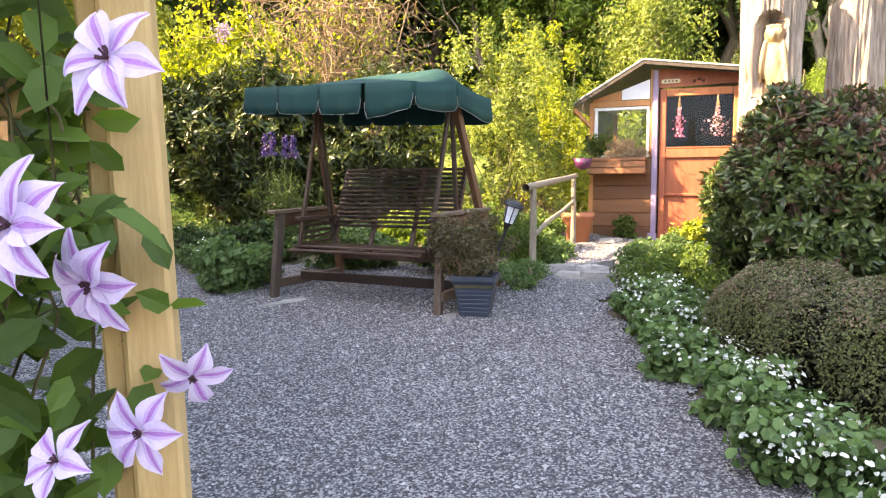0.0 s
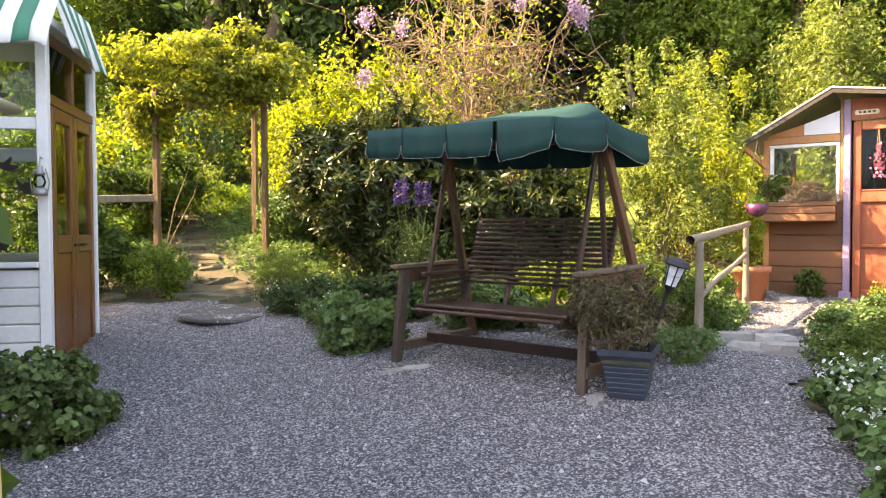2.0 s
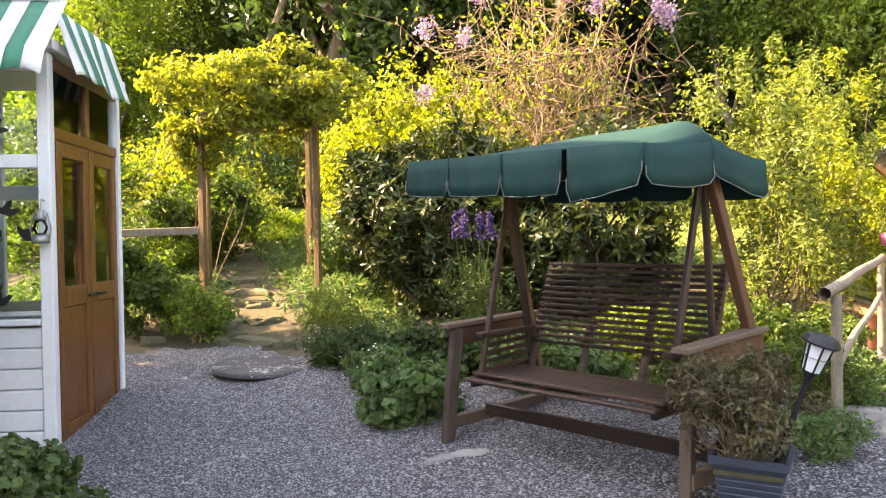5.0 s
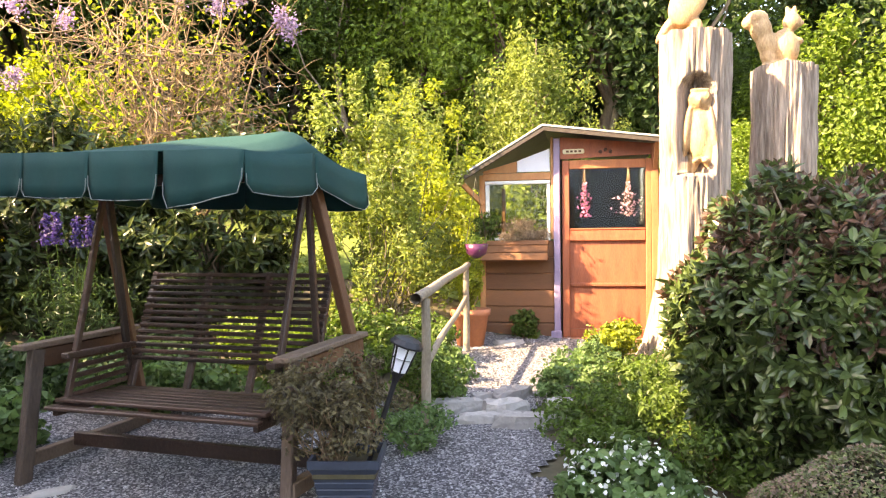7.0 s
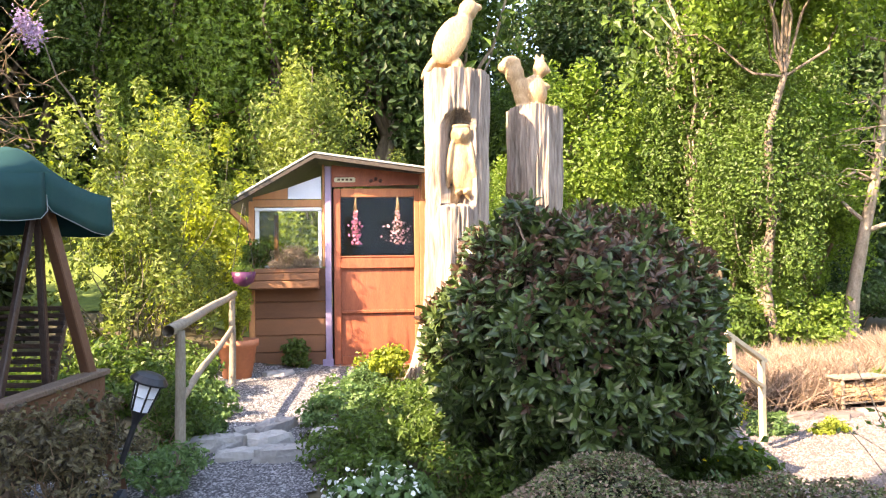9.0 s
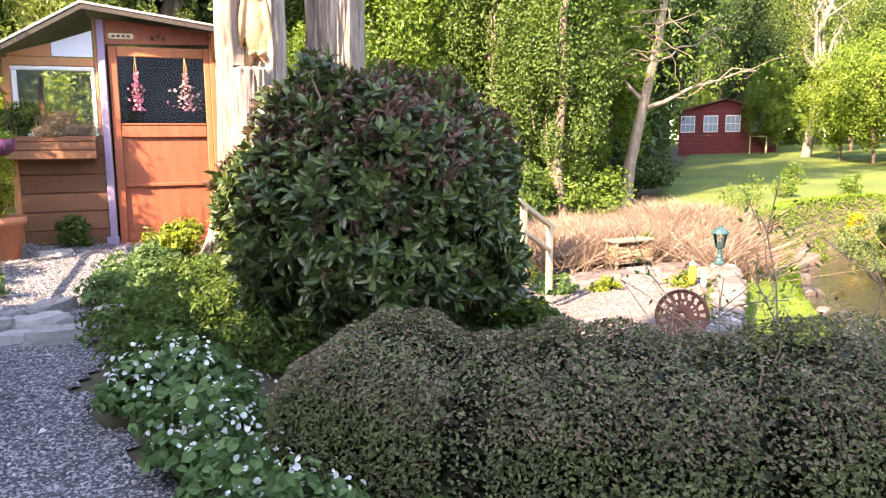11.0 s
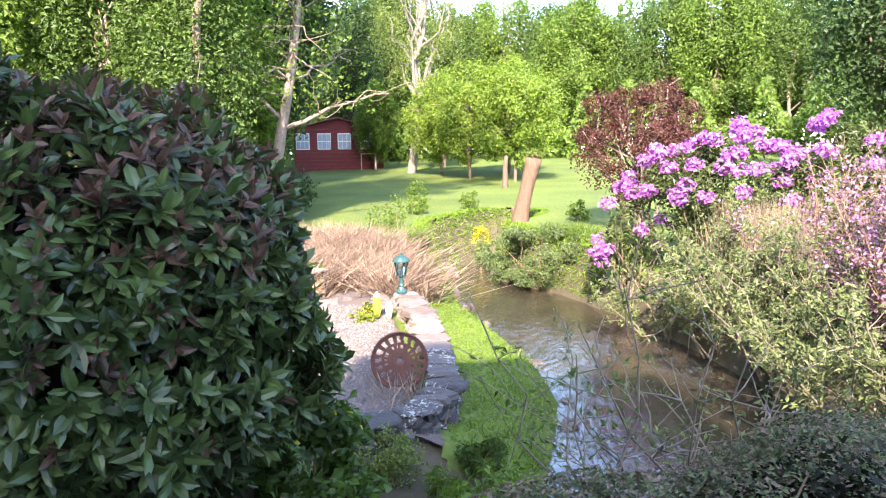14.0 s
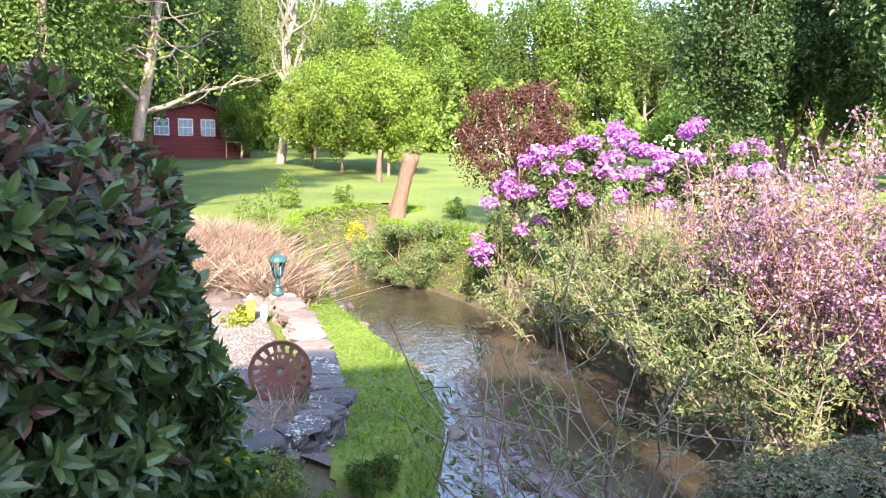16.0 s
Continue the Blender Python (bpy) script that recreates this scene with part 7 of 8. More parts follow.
def log_rack():
    a, b = Vector((9.12, 8.03, 0)), Vector((10.07, 7.80, 0))
    t = thing("log_rack", "small roofed rack filled with cut logs", "log rack", m=pose(a.x + 0.22, a.y - 0.05, hz(9.7, 7.9) + 0.1, 0, 0, -13.6) @ Matrix.Scale(0.72, 4))
    for u in (0.0, 0.94):
        for v in (0.0, 0.3):
            bm = bmesh.new()
            beam(bm, (u, v, -0.15), (u, v, 0.42), 0.05, 0.05)
            part("post", bm, M_GREY_WOOD, t)
    bm = bmesh.new()
    box(bm, -0.06, -0.08, 0.42, 1.0, 0.38, 0.46, 0.006)
    part("roof", bm, M_GREY_WOOD, t, "weathered plank roof")
    bm = bmesh.new()
    box(bm, -0.03, -0.03, -0.03, 0.97, 0.33, 0.0, 0.004)
    part("base_board", bm, M_GREY_WOOD, t)
    rng = np.random.default_rng(730)
    for k in range(44):
        r = rng.uniform(0.032, 0.05)
        row, col = divmod(k, 11)
        bm = bmesh.new()
        lathe(bm, [(r, 0), (r * 1.05, 0.15), (r, 0.3)], 7)
        part("log", bm, M_LOGPALE, t, m=pose(0.07 + 0.08 * col + rng.normal(0, 0.01), 0.29 + rng.normal(0, 0.015), 0.045 + 0.088 * row, 90, rng.uniform(0, 90), 0))


M_LOGPALE = mat("pale_cut_logs", (0.52, 0.35, 0.20), (0.32, 0.19, 0.10), 9, 0.85, 0.4, 50, per="object")
log_rack()
for i, (x, y, w) in enumerate(((8.6, 8.0, 0.3), (9.0, 7.75, 0.3), (9.5, 7.6, 0.35), (10.0, 7.45, 0.3), (10.5, 7.2, 0.3), (9.7, 6.75, 0.22), (9.95, 6.9, 0.2))):
    rough_stone("terrace_stone", "flat stone edging the far end of the patio", x, y, hz(x, y) - 0.03, w, 0.17, 0.1, -14, 740 + i, M_STONE_WARM, None, "stone", "patio edging stones")
plant("alpine_plant", "low yellow-green alpine plant on the patio edge", "plant", (8.95, 6.75, 0.06), (0.28, 0.2, 0.1), 700, 0.04, 0.02, L_LIME, 20, 0.3, 0.6, 750, 4, 0.003)
plant("yellow_flowers", "small clump of bright yellow flowers by the lantern", "flowers", (9.15, 6.78, 0.08), (0.13, 0.12, 0.12), 300, 0.04, 0.02, L_GREEN, 14, 0.35, 0.6, 751, 4, 0.003, extra=(("petals", 60, 0.035, 0.03, P_YELLOW, 0.4),))
plant("bluebell_clump", "blue-green flowering clump at the patio edge", "plant", (7.6, 7.75, 0.12), (0.4, 0.3, 0.18), 1600, 0.05, 0.025, L_COVER, 26, 0.32, 0.6, 752, 6, 0.004)
plant("lime_clump", "bright lime-green clump on the patio", "plant", (8.1, 7.35, 0.08), (0.3, 0.22, 0.12), 900, 0.04, 0.025, L_LIME, 20, 0.32, 0.6, 753, 6, 0.004)
plant("variegated_shrub", "small loose pinkish-green shrub above the patio", "shrub", (4.75, 5.6, 0.3), (0.32, 0.3, 0.36), 1600, 0.035, 0.02, L_WILLOW, 30, 0.3, 0.7, 754, 18, 0.005)
plant("variegated_shrub", "small variegated cream and green shrub at the wall", "shrub", (5.35, 5.05, 0.2), (0.3, 0.3, 0.28), 1500, 0.035, 0.02, L_WILLOW, 30, 0.3, 0.7, 755, 16, 0.005)
plant("fern", "green fern fronds at the foot of the wall", "fern", (5.75, 4.45, 0.1), (0.28, 0.2, 0.16), 900, 0.09, 0.012, L_GREEN, 20, 0.35, 0.6, 756, 12, 0.004)
plant("fern", "green fern fronds at the foot of the wall", "fern", (5.3, 4.6, 0.1), (0.25, 0.22, 0.18), 800, 0.09, 0.012, L_SPRING, 20, 0.35, 0.6, 757, 12, 0.004)
plant("bank_plant", "leafy green plants on the bank below the bush", "plant", (3.3, 4.6, 0.15), (0.45, 0.4, 0.28), 2200, 0.05, 0.035, L_GREEN, 30, 0.3, 0.6, 758, 10, 0.005, extra=(("petals", 10, 0.03, 0.028, P_YELLOW, 0.6),))
plant("bank_plant", "leafy green plants on the bank above the stream", "plant", (4.0, 3.9, 0.12), (0.5, 0.45, 0.24), 2200, 0.05, 0.03, L_SPRING, 30, 0.3, 0.6, 759, 10, 0.005)
plant("bank_plant", "leafy green plants on the bank beside the patio", "plant", (3.9, 5.3, 0.15), (0.5, 0.5, 0.28), 2200, 0.05, 0.03, L_COVER, 30, 0.3, 0.6, 760, 10, 0.005)
for i, (x, y) in enumerate(((4.95, 5.95), (5.1, 6.5))):
    t = thing("stone_trough", "rectangular stone planting trough beside the patio", "trough", "patio troughs", pose(x, y, hz(x, y) - 0.03, 0, 0, 15))
    bm = bmesh.new()
    box(bm, -0.35, -0.2, 0, 0.35, 0.2, 0.26, 0.02)
    part("trough", bm, M_STONE, t)
rail2 = thing("patio_handrail", "pale timber handrail leading down to the patio", "handrail")
for (x, y, z) in ((6.25, 7.1, 1.02), (7.0, 7.35, 0.72)):
    bm = bmesh.new()
    beam(bm, (x, y, hz(x, y) - 0.1), (x, y, z), 0.06, 0.06)
    part("post", bm, M_PALEWOOD, rail2)
bm = bmesh.new()
beam(bm, (6.1, 7.05, 1.08), (7.1, 7.38, 0.68), 0.06, 0.05)
part("top_rail", bm, M_PALEWOOD, rail2)
bm = bmesh.new()
beam(bm, (6.2, 7.08, 0.75), (7.05, 7.36, 0.4), 0.05, 0.04)
part("lower_rail", bm, M_PALEWOOD, rail2)
plant("golden_shrub", "golden-leaved shrub behind the patio handrail", "shrub", (6.9, 7.95, 0.4), (0.45, 0.4, 0.5), 2600, 0.05, 0.03, L_LIME, 30, 0.3, 0.6, 761, 12, 0.008)


def reeds(name, label, spots, count, tall, leaf, seed, category="reeds", lean=0.25, wide=0.012):
    """Stiff dry stems, standing and leaning, over several patches."""
    rng = np.random.default_rng(seed)
    A, B = [], []
    for x, y, r in spots:
        n = int(count * r * r)
        px, py = x + rng.normal(0, r * 0.5, n), y + rng.normal(0, r * 0.5, n)
        a = np.stack([px, py, height(px, py) - 0.02], -1)
        d = np.stack([rng.normal(0, lean, n), rng.normal(0, lean, n), rng.uniform(0.5, 1, n)], -1)
        A.append(a)
        B.append(a + d * tall)
    A, B = np.concatenate(A), np.concatenate(B)
    S = np.stack([rng.normal(0, 1, len(A)), rng.normal(0, 1, len(A)), np.zeros(len(A))], -1)
    S = S / np.linalg.norm(S, axis=1, keepdims=True) * wide
    M = (A + B) / 2 + rng.normal(0, 0.03, A.shape)
    V = np.stack([A - S, A + S, M + S, B, M - S], 1).reshape(-1, 3)
    k = np.arange(len(A))[:, None] * 5
    F = np.concatenate([k + [[0, 1, 2]], k + [[0, 2, 4]], k + [[4, 2, 3]]], 1).reshape(-1, 3)
    o = put(name, mesh_of(name, V, F, leaf))
    return tagged(o, label, category, kind="stuff")


L_BRACKEN = leafmat("dry_bracken_fronds", (0.42, 0.31, 0.24), (0.15, 0.11, 0.08), 0.3, 0.8)
reeds("dry_bracken", "pale dry bracken and stems heaped on the stream bank", ((9.3, 9.2, 0.8), (10.3, 8.9, 0.9), (11.2, 8.6, 1.0), (12.2, 8.3, 0.9), (11.0, 9.8, 1.1), (9.8, 10.2, 0.9), (12.8, 9.2, 0.9), (11.3, 7.3, 0.5), (10.7, 6.9, 0.4)), 3600, 0.6, L_BRACKEN, 770, "bracken", 0.9, 0.011)
reeds("dry_grass", "pale dry grasses standing among the flowering shrubs", ((11.0, 2.05, 0.5), (11.4, 1.75, 0.5)), 4500, 1.7, L_STRAW, 771, "grass", 0.12, 0.006)
reeds("dead_stems", "thin dead stems sprouting behind the stone wall", ((6.25, 5.2, 0.3), (6.5, 5.25, 0.25)), 500, 0.34, L_STRAW, 772, "stems", 0.3, 0.006)
reeds("bank_grass_tufts", "green grass and weeds on the far stream bank", ((12.4, 7.7, 0.6), (13.2, 8.3, 0.7), (12.0, 6.9, 0.4), (14.2, 8.6, 0.7), (13.9, 7.9, 0.5), (14.9, 5.0, 0.6)), 1800, 0.3, L_SPRING, 775, "grass", 0.4, 0.009)
reeds("stream_grass", "tufts of green grass along the stream bank", ((7.2, 4.45, 0.5), (6.3, 4.2, 0.4), (8.6, 4.75, 0.4), (10.3, 5.5, 0.4), (5.6, 3.9, 0.5)), 1500, 0.16, L_SPRING, 773, "grass", 0.3, 0.006)
rng = np.random.default_rng(774)
gx2, gy2 = rng.uniform(5.2, 11.5, 30000), rng.uniform(3.6, 7.0, 30000)
k = (stream_far(gx2, gy2) > 0.9) & (gy2 < 4.74 + 0.5 * (gx2 - 5.9)) & (gy2 > 3.2 + 0.35 * (gx2 - 5))
gx2, gy2 = gx2[k], gy2[k]
P = np.stack([gx2, gy2, height(gx2, gy2) + 0.045], -1)
tagged(put("grass_blades", mesh_of("grass_blades", *leaves(rng, P, 0.05, 0.008, None, 0, 0.5), L_LAWN)), "short bright green grass blades beside the stream", "grass", kind="stuff")
gx2, gy2 = rng.uniform(11.5, 19, 60000), rng.uniform(4.2, 10.5, 60000)
d2 = stream_far(gx2, gy2)
k = (d2 > 0.9) & (d2 < 1.5) & (rng.random(60000) < 0.9)
P = np.stack([gx2[k], gy2[k], height(gx2[k], gy2[k]) + 0.05], -1)
tagged(put("bank_turf", mesh_of("bank_turf", *leaves(rng, P, 0.12, 0.02, None, 0, 0.5), L_LAWN)), "rough green grass fringing the far stream bank", "grass", kind="stuff")
M_ROCK = mat("wet_brown_rock", (0.16, 0.125, 0.105), (0.05, 0.04, 0.035), 6, 0.5, 0.9, 34, per="object")
for i, (x, y, r, h) in enumerate(((7.6, 4.05, 0.15, 0.1), (8.3, 4.15, 0.1, 0.08), (9.7, 4.75, 0.12, 0.08), (12.6, 6.55, 0.26, 0.14), (14.5, 7.7, 0.5, 0.24), (13.6, 7.05, 0.34, 0.18), (11.5, 5.85, 0.14, 0.1), (6.7, 3.4, 0.16, 0.1), (6.2, 2.6, 0.2, 0.12), (15.4, 7.9, 0.5, 0.3), (16.0, 8.2, 0.5, 0.4), (6.4, 3.7, 0.14, 0.1))):
    rough_stone("stream_rock", "wet grey rock at the stream's edge", x, y, WATER - 0.06, r, r * 0.7, h, 35 * i, 780 + i, M_ROCK, None, "rock", "rocks in the stream")

# ---- far bank ----
plant("bank_hedge", "rounded grey-green hedge leaning over the stream", "hedge", (14.75, 5.35, 0.64), (0.85, 1.55, 0.66), 15000, 0.05, 0.028, L_BANKHEDGE, 110, 0.17, 0.3, 800, 14, 0.012, lift=-0.82)
plant("bank_hedge", "green shrub hanging over the stream bank", "hedge", (13.5, 3.75, 0.5), (0.8, 0.7, 0.7), 4500, 0.055, 0.028, L_GREEN, 46, 0.28, 0.5, 801, 14, 0.012, lift=-0.7)


def flowering(name, label, x, y, radii, mid, heads, seed, leaf, petal, head_r, per, L=0.1, W=0.035, n=7000, low=0.3):
    t = plant(name, label, "bush", (x, y, mid), radii, n, L, W, leaf, 70, 0.26, 0.5, seed, 20, 0.025, M_BARK)
    rng = np.random.default_rng(seed + 1)
    a = rng.normal(0, 1, (heads * 5, 3))
    a /= np.linalg.norm(a, axis=1, keepdims=True)
    a = a[(a[:, 2] > low - 0.5) & (a[:, 0] < 0.5)][:heads] * np.array(radii) * rng.uniform(0.9, 1.08, (len(a[(a[:, 2] > low - 0.5) & (a[:, 0] < 0.5)][:heads]), 1))
    for c in a:
        d = rng.normal(0, 1, (per, 3))
        d /= np.linalg.norm(d, axis=1, keepdims=True)
        P = d * head_r * np.array((1, 1, 0.75)) * rng.uniform(0.55, 1.15, (per, 1)) + c + (0, 0, mid)
        put("flower_head", mesh_of("flower_head", *leaves(rng, P, head_r * 0.62, head_r * 0.42, d + (0, 0, 0.3), 0, 0.6), petal), t, "mauve flower head")
    return t


# rhododendron leaf colour lightened to stand for sun on this bank
L_RHODO_SUN = leafmat("long_sunlit_evergreen_leaves", (0.12, 0.16, 0.05), (0.03, 0.045, 0.018), 0.25, 0.4)
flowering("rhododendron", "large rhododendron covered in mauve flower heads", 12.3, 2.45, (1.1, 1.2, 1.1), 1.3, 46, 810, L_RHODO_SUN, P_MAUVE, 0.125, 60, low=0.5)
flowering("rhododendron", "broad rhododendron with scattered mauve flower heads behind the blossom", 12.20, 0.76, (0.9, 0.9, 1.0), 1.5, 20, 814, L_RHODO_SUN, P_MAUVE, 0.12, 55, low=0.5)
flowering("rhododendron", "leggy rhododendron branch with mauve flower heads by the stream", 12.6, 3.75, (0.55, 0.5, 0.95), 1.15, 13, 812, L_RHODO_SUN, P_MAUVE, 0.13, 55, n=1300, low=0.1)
t = tree("copper_tree", "small tree with deep copper-red leaves", L_RED_TREE, M_BIRCH, 3.0, (1.35, 1.35, 1.25), 17000, 0.062, 0.034, 820, 0.08, lumps=110, lump=0.2, limbs=40, base=0.05)
t.matrix_basis = stand(None, 15.3, 3.7)


def blossom(name, label, x, y, tall, wide, stems, seed, petal, leaf, flowers, greens, bark, depth=0.8, lean=(0, 0), fl=0.035, thick=0.012, lf=0.045):
    """An arching shrub: stems that fork, with flowers and leaves set along the shoots."""
    rng = np.random.default_rng(seed)
    t = thing(name, label, "shrub", m=pose(x, y, hz(x, y)))
    paths, pts = [], []
    for k in range(stems):
        tip = np.array([rng.normal(0, wide * 0.5) + lean[0], rng.normal(0, wide * depth * 0.5) + lean[1], tall * rng.uniform(0.55, 1.05)])
        st = wander(rng, (rng.normal(0, 0.12), rng.normal(0, 0.12), -0.05), tip, 7, 0.12, thick, 0.003)
        paths.append(st)
        for j in range(9):
            i = rng.integers(2, 6)
            p = np.array(st[i][0])
            q = p + rng.normal(0, (0.22, 0.22, 0.1)) + (0, 0, 0.22 * tall * rng.random())
            br = wander(rng, p, q, 5, 0.15, thick * 0.4, 0.002)
            paths.append(br)
            pts += [np.array(b[0]) for b in br[1:]]
        pts += [np.array(b[0]) for b in st[3:]]
    put("branches", mesh_of("branches", *tubes(paths, 4), bark, True), t)
    pts = np.array(pts)
    for nm, cnt, mt, l, w in (("flowers", flowers, petal, fl, fl * 0.9), ("leaves", greens, leaf, lf, lf * 0.42)):
        if cnt:
            P = pts[rng.integers(0, len(pts), cnt)] + rng.normal(0, 0.035, (cnt, 3))
            put(nm, mesh_of(nm, *leaves(rng, P, l, w, None), mt), t)
    return t


PINKS = "pink blossom shrubs"
for i, (x, y, h, w, d) in enumerate(((6.5, 0.55, 2.3, 1.0, 4600), (7.4, 0.95, 2.3, 0.9, 4200), (8.3, 1.05, 2.3, 0.9, 3800), (7.1, 0.0, 2.6, 1.1, 4600), (9.3, 1.35, 2.2, 0.8, 3400), (8.4, 0.2, 2.6, 1.1, 4000), (5.9, 0.0, 2.4, 1.0, 4000))):
    tagged(blossom("blossom_shrub", "arching shrub covered in small pink blossom", x, y, h, w, 24, 830 + i, P_PINKBLOOM, L_GREY, d, 1900, M_TWIG_PALE, fl=0.034), group=PINKS)
SCRUB = "grey-green waterside scrub"
for i, (x, y, h, w, g) in enumerate(((6.5, 1.45, 1.3, 1.0, 1700), (7.3, 1.6, 1.35, 1.0, 2100), (8.2, 1.75, 1.45, 1.0, 2400), (9.3, 2.05, 1.5, 1.0, 2800), (10.3, 2.5, 1.5, 1.0, 2800), (11.3, 3.1, 1.4, 0.9, 2800), (9.0, 1.4, 1.7, 0.9, 2400), (10.6, 2.0, 1.7, 0.8, 2600))):
    tagged(blossom("waterside_shrub", "pale twiggy grey-green shrub overhanging the stream", x, y, h, w, 8, 850 + i, P_WHITE, L_SCRUB, 0, g, M_TWIG_PALEGREY, 0.9, (-0.25, 0.4), thick=0.016, lf=0.058), group=SCRUB)
blossom("budding_shrub", "sparse thin-branched shrub with opening green buds", 3.55, 3.4, 1.35, 0.42, 4, 870, P_WHITE, L_GREEN, 0, 240, M_TWIG_GREY, 1.0, (0.05, 0.0), thick=0.007, lf=0.036)
blossom("budding_shrub", "sparse thin-branched shrub with opening green buds", 4.05, 3.0, 1.45, 0.62, 6, 871, P_WHITE, L_SCRUB, 0, 380, M_TWIG_PALEGREY, 1.0, thick=0.010, lf=0.04)
blossom("budding_shrub", "bare twiggy shrub leaning over the bank", 5.0, 2.45, 1.5, 1.0, 10, 872, P_WHITE, L_SCRUB, 0, 800, M_TWIG_PALEGREY, 1.0, thick=0.019)
for i, (x, y, r, h) in enumerate(((7.6, 0.7, 0.7, 0.5), (9.0, 1.1, 0.7, 0.6), (10.4, 1.7, 0.7, 0.6), (6.3, 0.3, 0.6, 0.5))):
    plant("bank_undergrowth", "dark leafy undergrowth beneath the blossom shrubs", "shrub", (x, y, h * 0.5), (r, r * 0.7, h * 0.7), 1800, 0.06, 0.035, L_RHODO, 30, 0.3, 0.6, 880 + i, 12, 0.008, group="undergrowth across the stream")
fence = thing("post_fence", "weathered grey fence posts standing across the stream", "fence")
for i, (x, y) in enumerate(((8.0, 0.62), (8.35, 0.3), (9.4, 1.0))):
    bm = bmesh.new()
    beam(bm, (x, y, hz(x, y) - 0.1), (x, y, hz(x, y) + 1.25), 0.06, 0.06)
    part("post", bm, M_GREY_WOOD, fence)

# lawn: stump, staked plant, small plants
t = thing("tree_stump", "tall leaning bare tree stump standing on the lawn", "stump", m=pose(16.55, 6.25, hz(16.55, 6.25)))
rng = np.random.default_rng(880)
put("stump", mesh_of("stump", *tubes([[((0, 0.02, -0.1), 0.24), ((0.0, 0, 0.08), 0.19), ((0.02, -0.05, 0.4), 0.165), ((0.03, -0.12, 0.7), 0.15), ((0.05, -0.17, 0.95), 0.155), ((0.05, -0.25, 1.25), 0.17), ((0.06, -0.28, 1.42), 0.19), ((0.06, -0.28, 1.44), 0.05)], [((0.0, 0.02, 0.05), 0.12), ((0.04, 0.16, 0.35), 0.05)]], 14), M_STUMP, True), t)
for x, y, tl in ((24.8, 8.35, 1.1),):
    t = thing("tree_stump", "thin bare upright stump on the lawn", "stump", m=pose(x, y, hz(x, y)))
    put("stump", mesh_of("stump", *tubes([[((0, 0, -0.1), 0.11), ((0.02, 0, 0.8), 0.08), ((0.05, -0.03, tl), 0.07), ((0.05, -0.03, tl + 0.01), 0.01)]], 10), M_STUMP, True), t)
plant("stump_plant", "pale leafy plant growing out of the hollow stump top", "plant", (16.6, 5.97, 0.08), (0.26, 0.26, 0.16), 420, 0.07, 0.03, L_WILLOW, 18, 0.35, 0.6, 893, 6, 0.005, lift=hz(16.55, 6.25) + 1.4)
t = plant("yellow_azalea", "small yellow-flowered azalea tied to a stake", "plant", (17.3, 7.3, 0.75), (0.28, 0.28, 0.5), 520, 0.06, 0.03, L_LIME, 20, 0.3, 0.6, 890, 8, 0.006, extra=(("petals", 160, 0.06, 0.05, P_YELLOW, 0.5),))
bm = bmesh.new()
beam(bm, (0.0, 0.03, -0.1), (0.0, 0.03, 0.7), 0.05, 0.05)
part("stake", bm, M_PALEWOOD, t)
plant("fern", "fresh green ferns on the stream bank", "fern", (13.3, 7.6, 0.15), (0.4, 0.4, 0.25), 1200, 0.16, 0.02, L_SPRING, 24, 0.33, 0.6, 891, 10, 0.005)
plant("fern", "fresh green ferns beside the log rack", "fern", (10.4, 8.25, 0.15), (0.35, 0.35, 0.25), 1100, 0.15, 0.02, L_SPRING, 24, 0.33, 0.6, 892, 10, 0.005)
for i, (x, y, s) in enumerate(((17.5, 9.0, 0.35), (18.8, 8.0, 0.3), (16.5, 7.8, 0.4), (20.5, 10.0, 0.4), (15.0, 8.8, 0.5), (16.8, 5.0, 0.3))):
    plant("young_shrub", "small young shrub planted in the lawn", "shrub", (x, y, s * 0.8), (s, s, s), 500, 0.07, 0.04, L_SPRING, 18, 0.35, 0.6, 900 + i, 5, 0.008, group="young shrubs on the lawn")


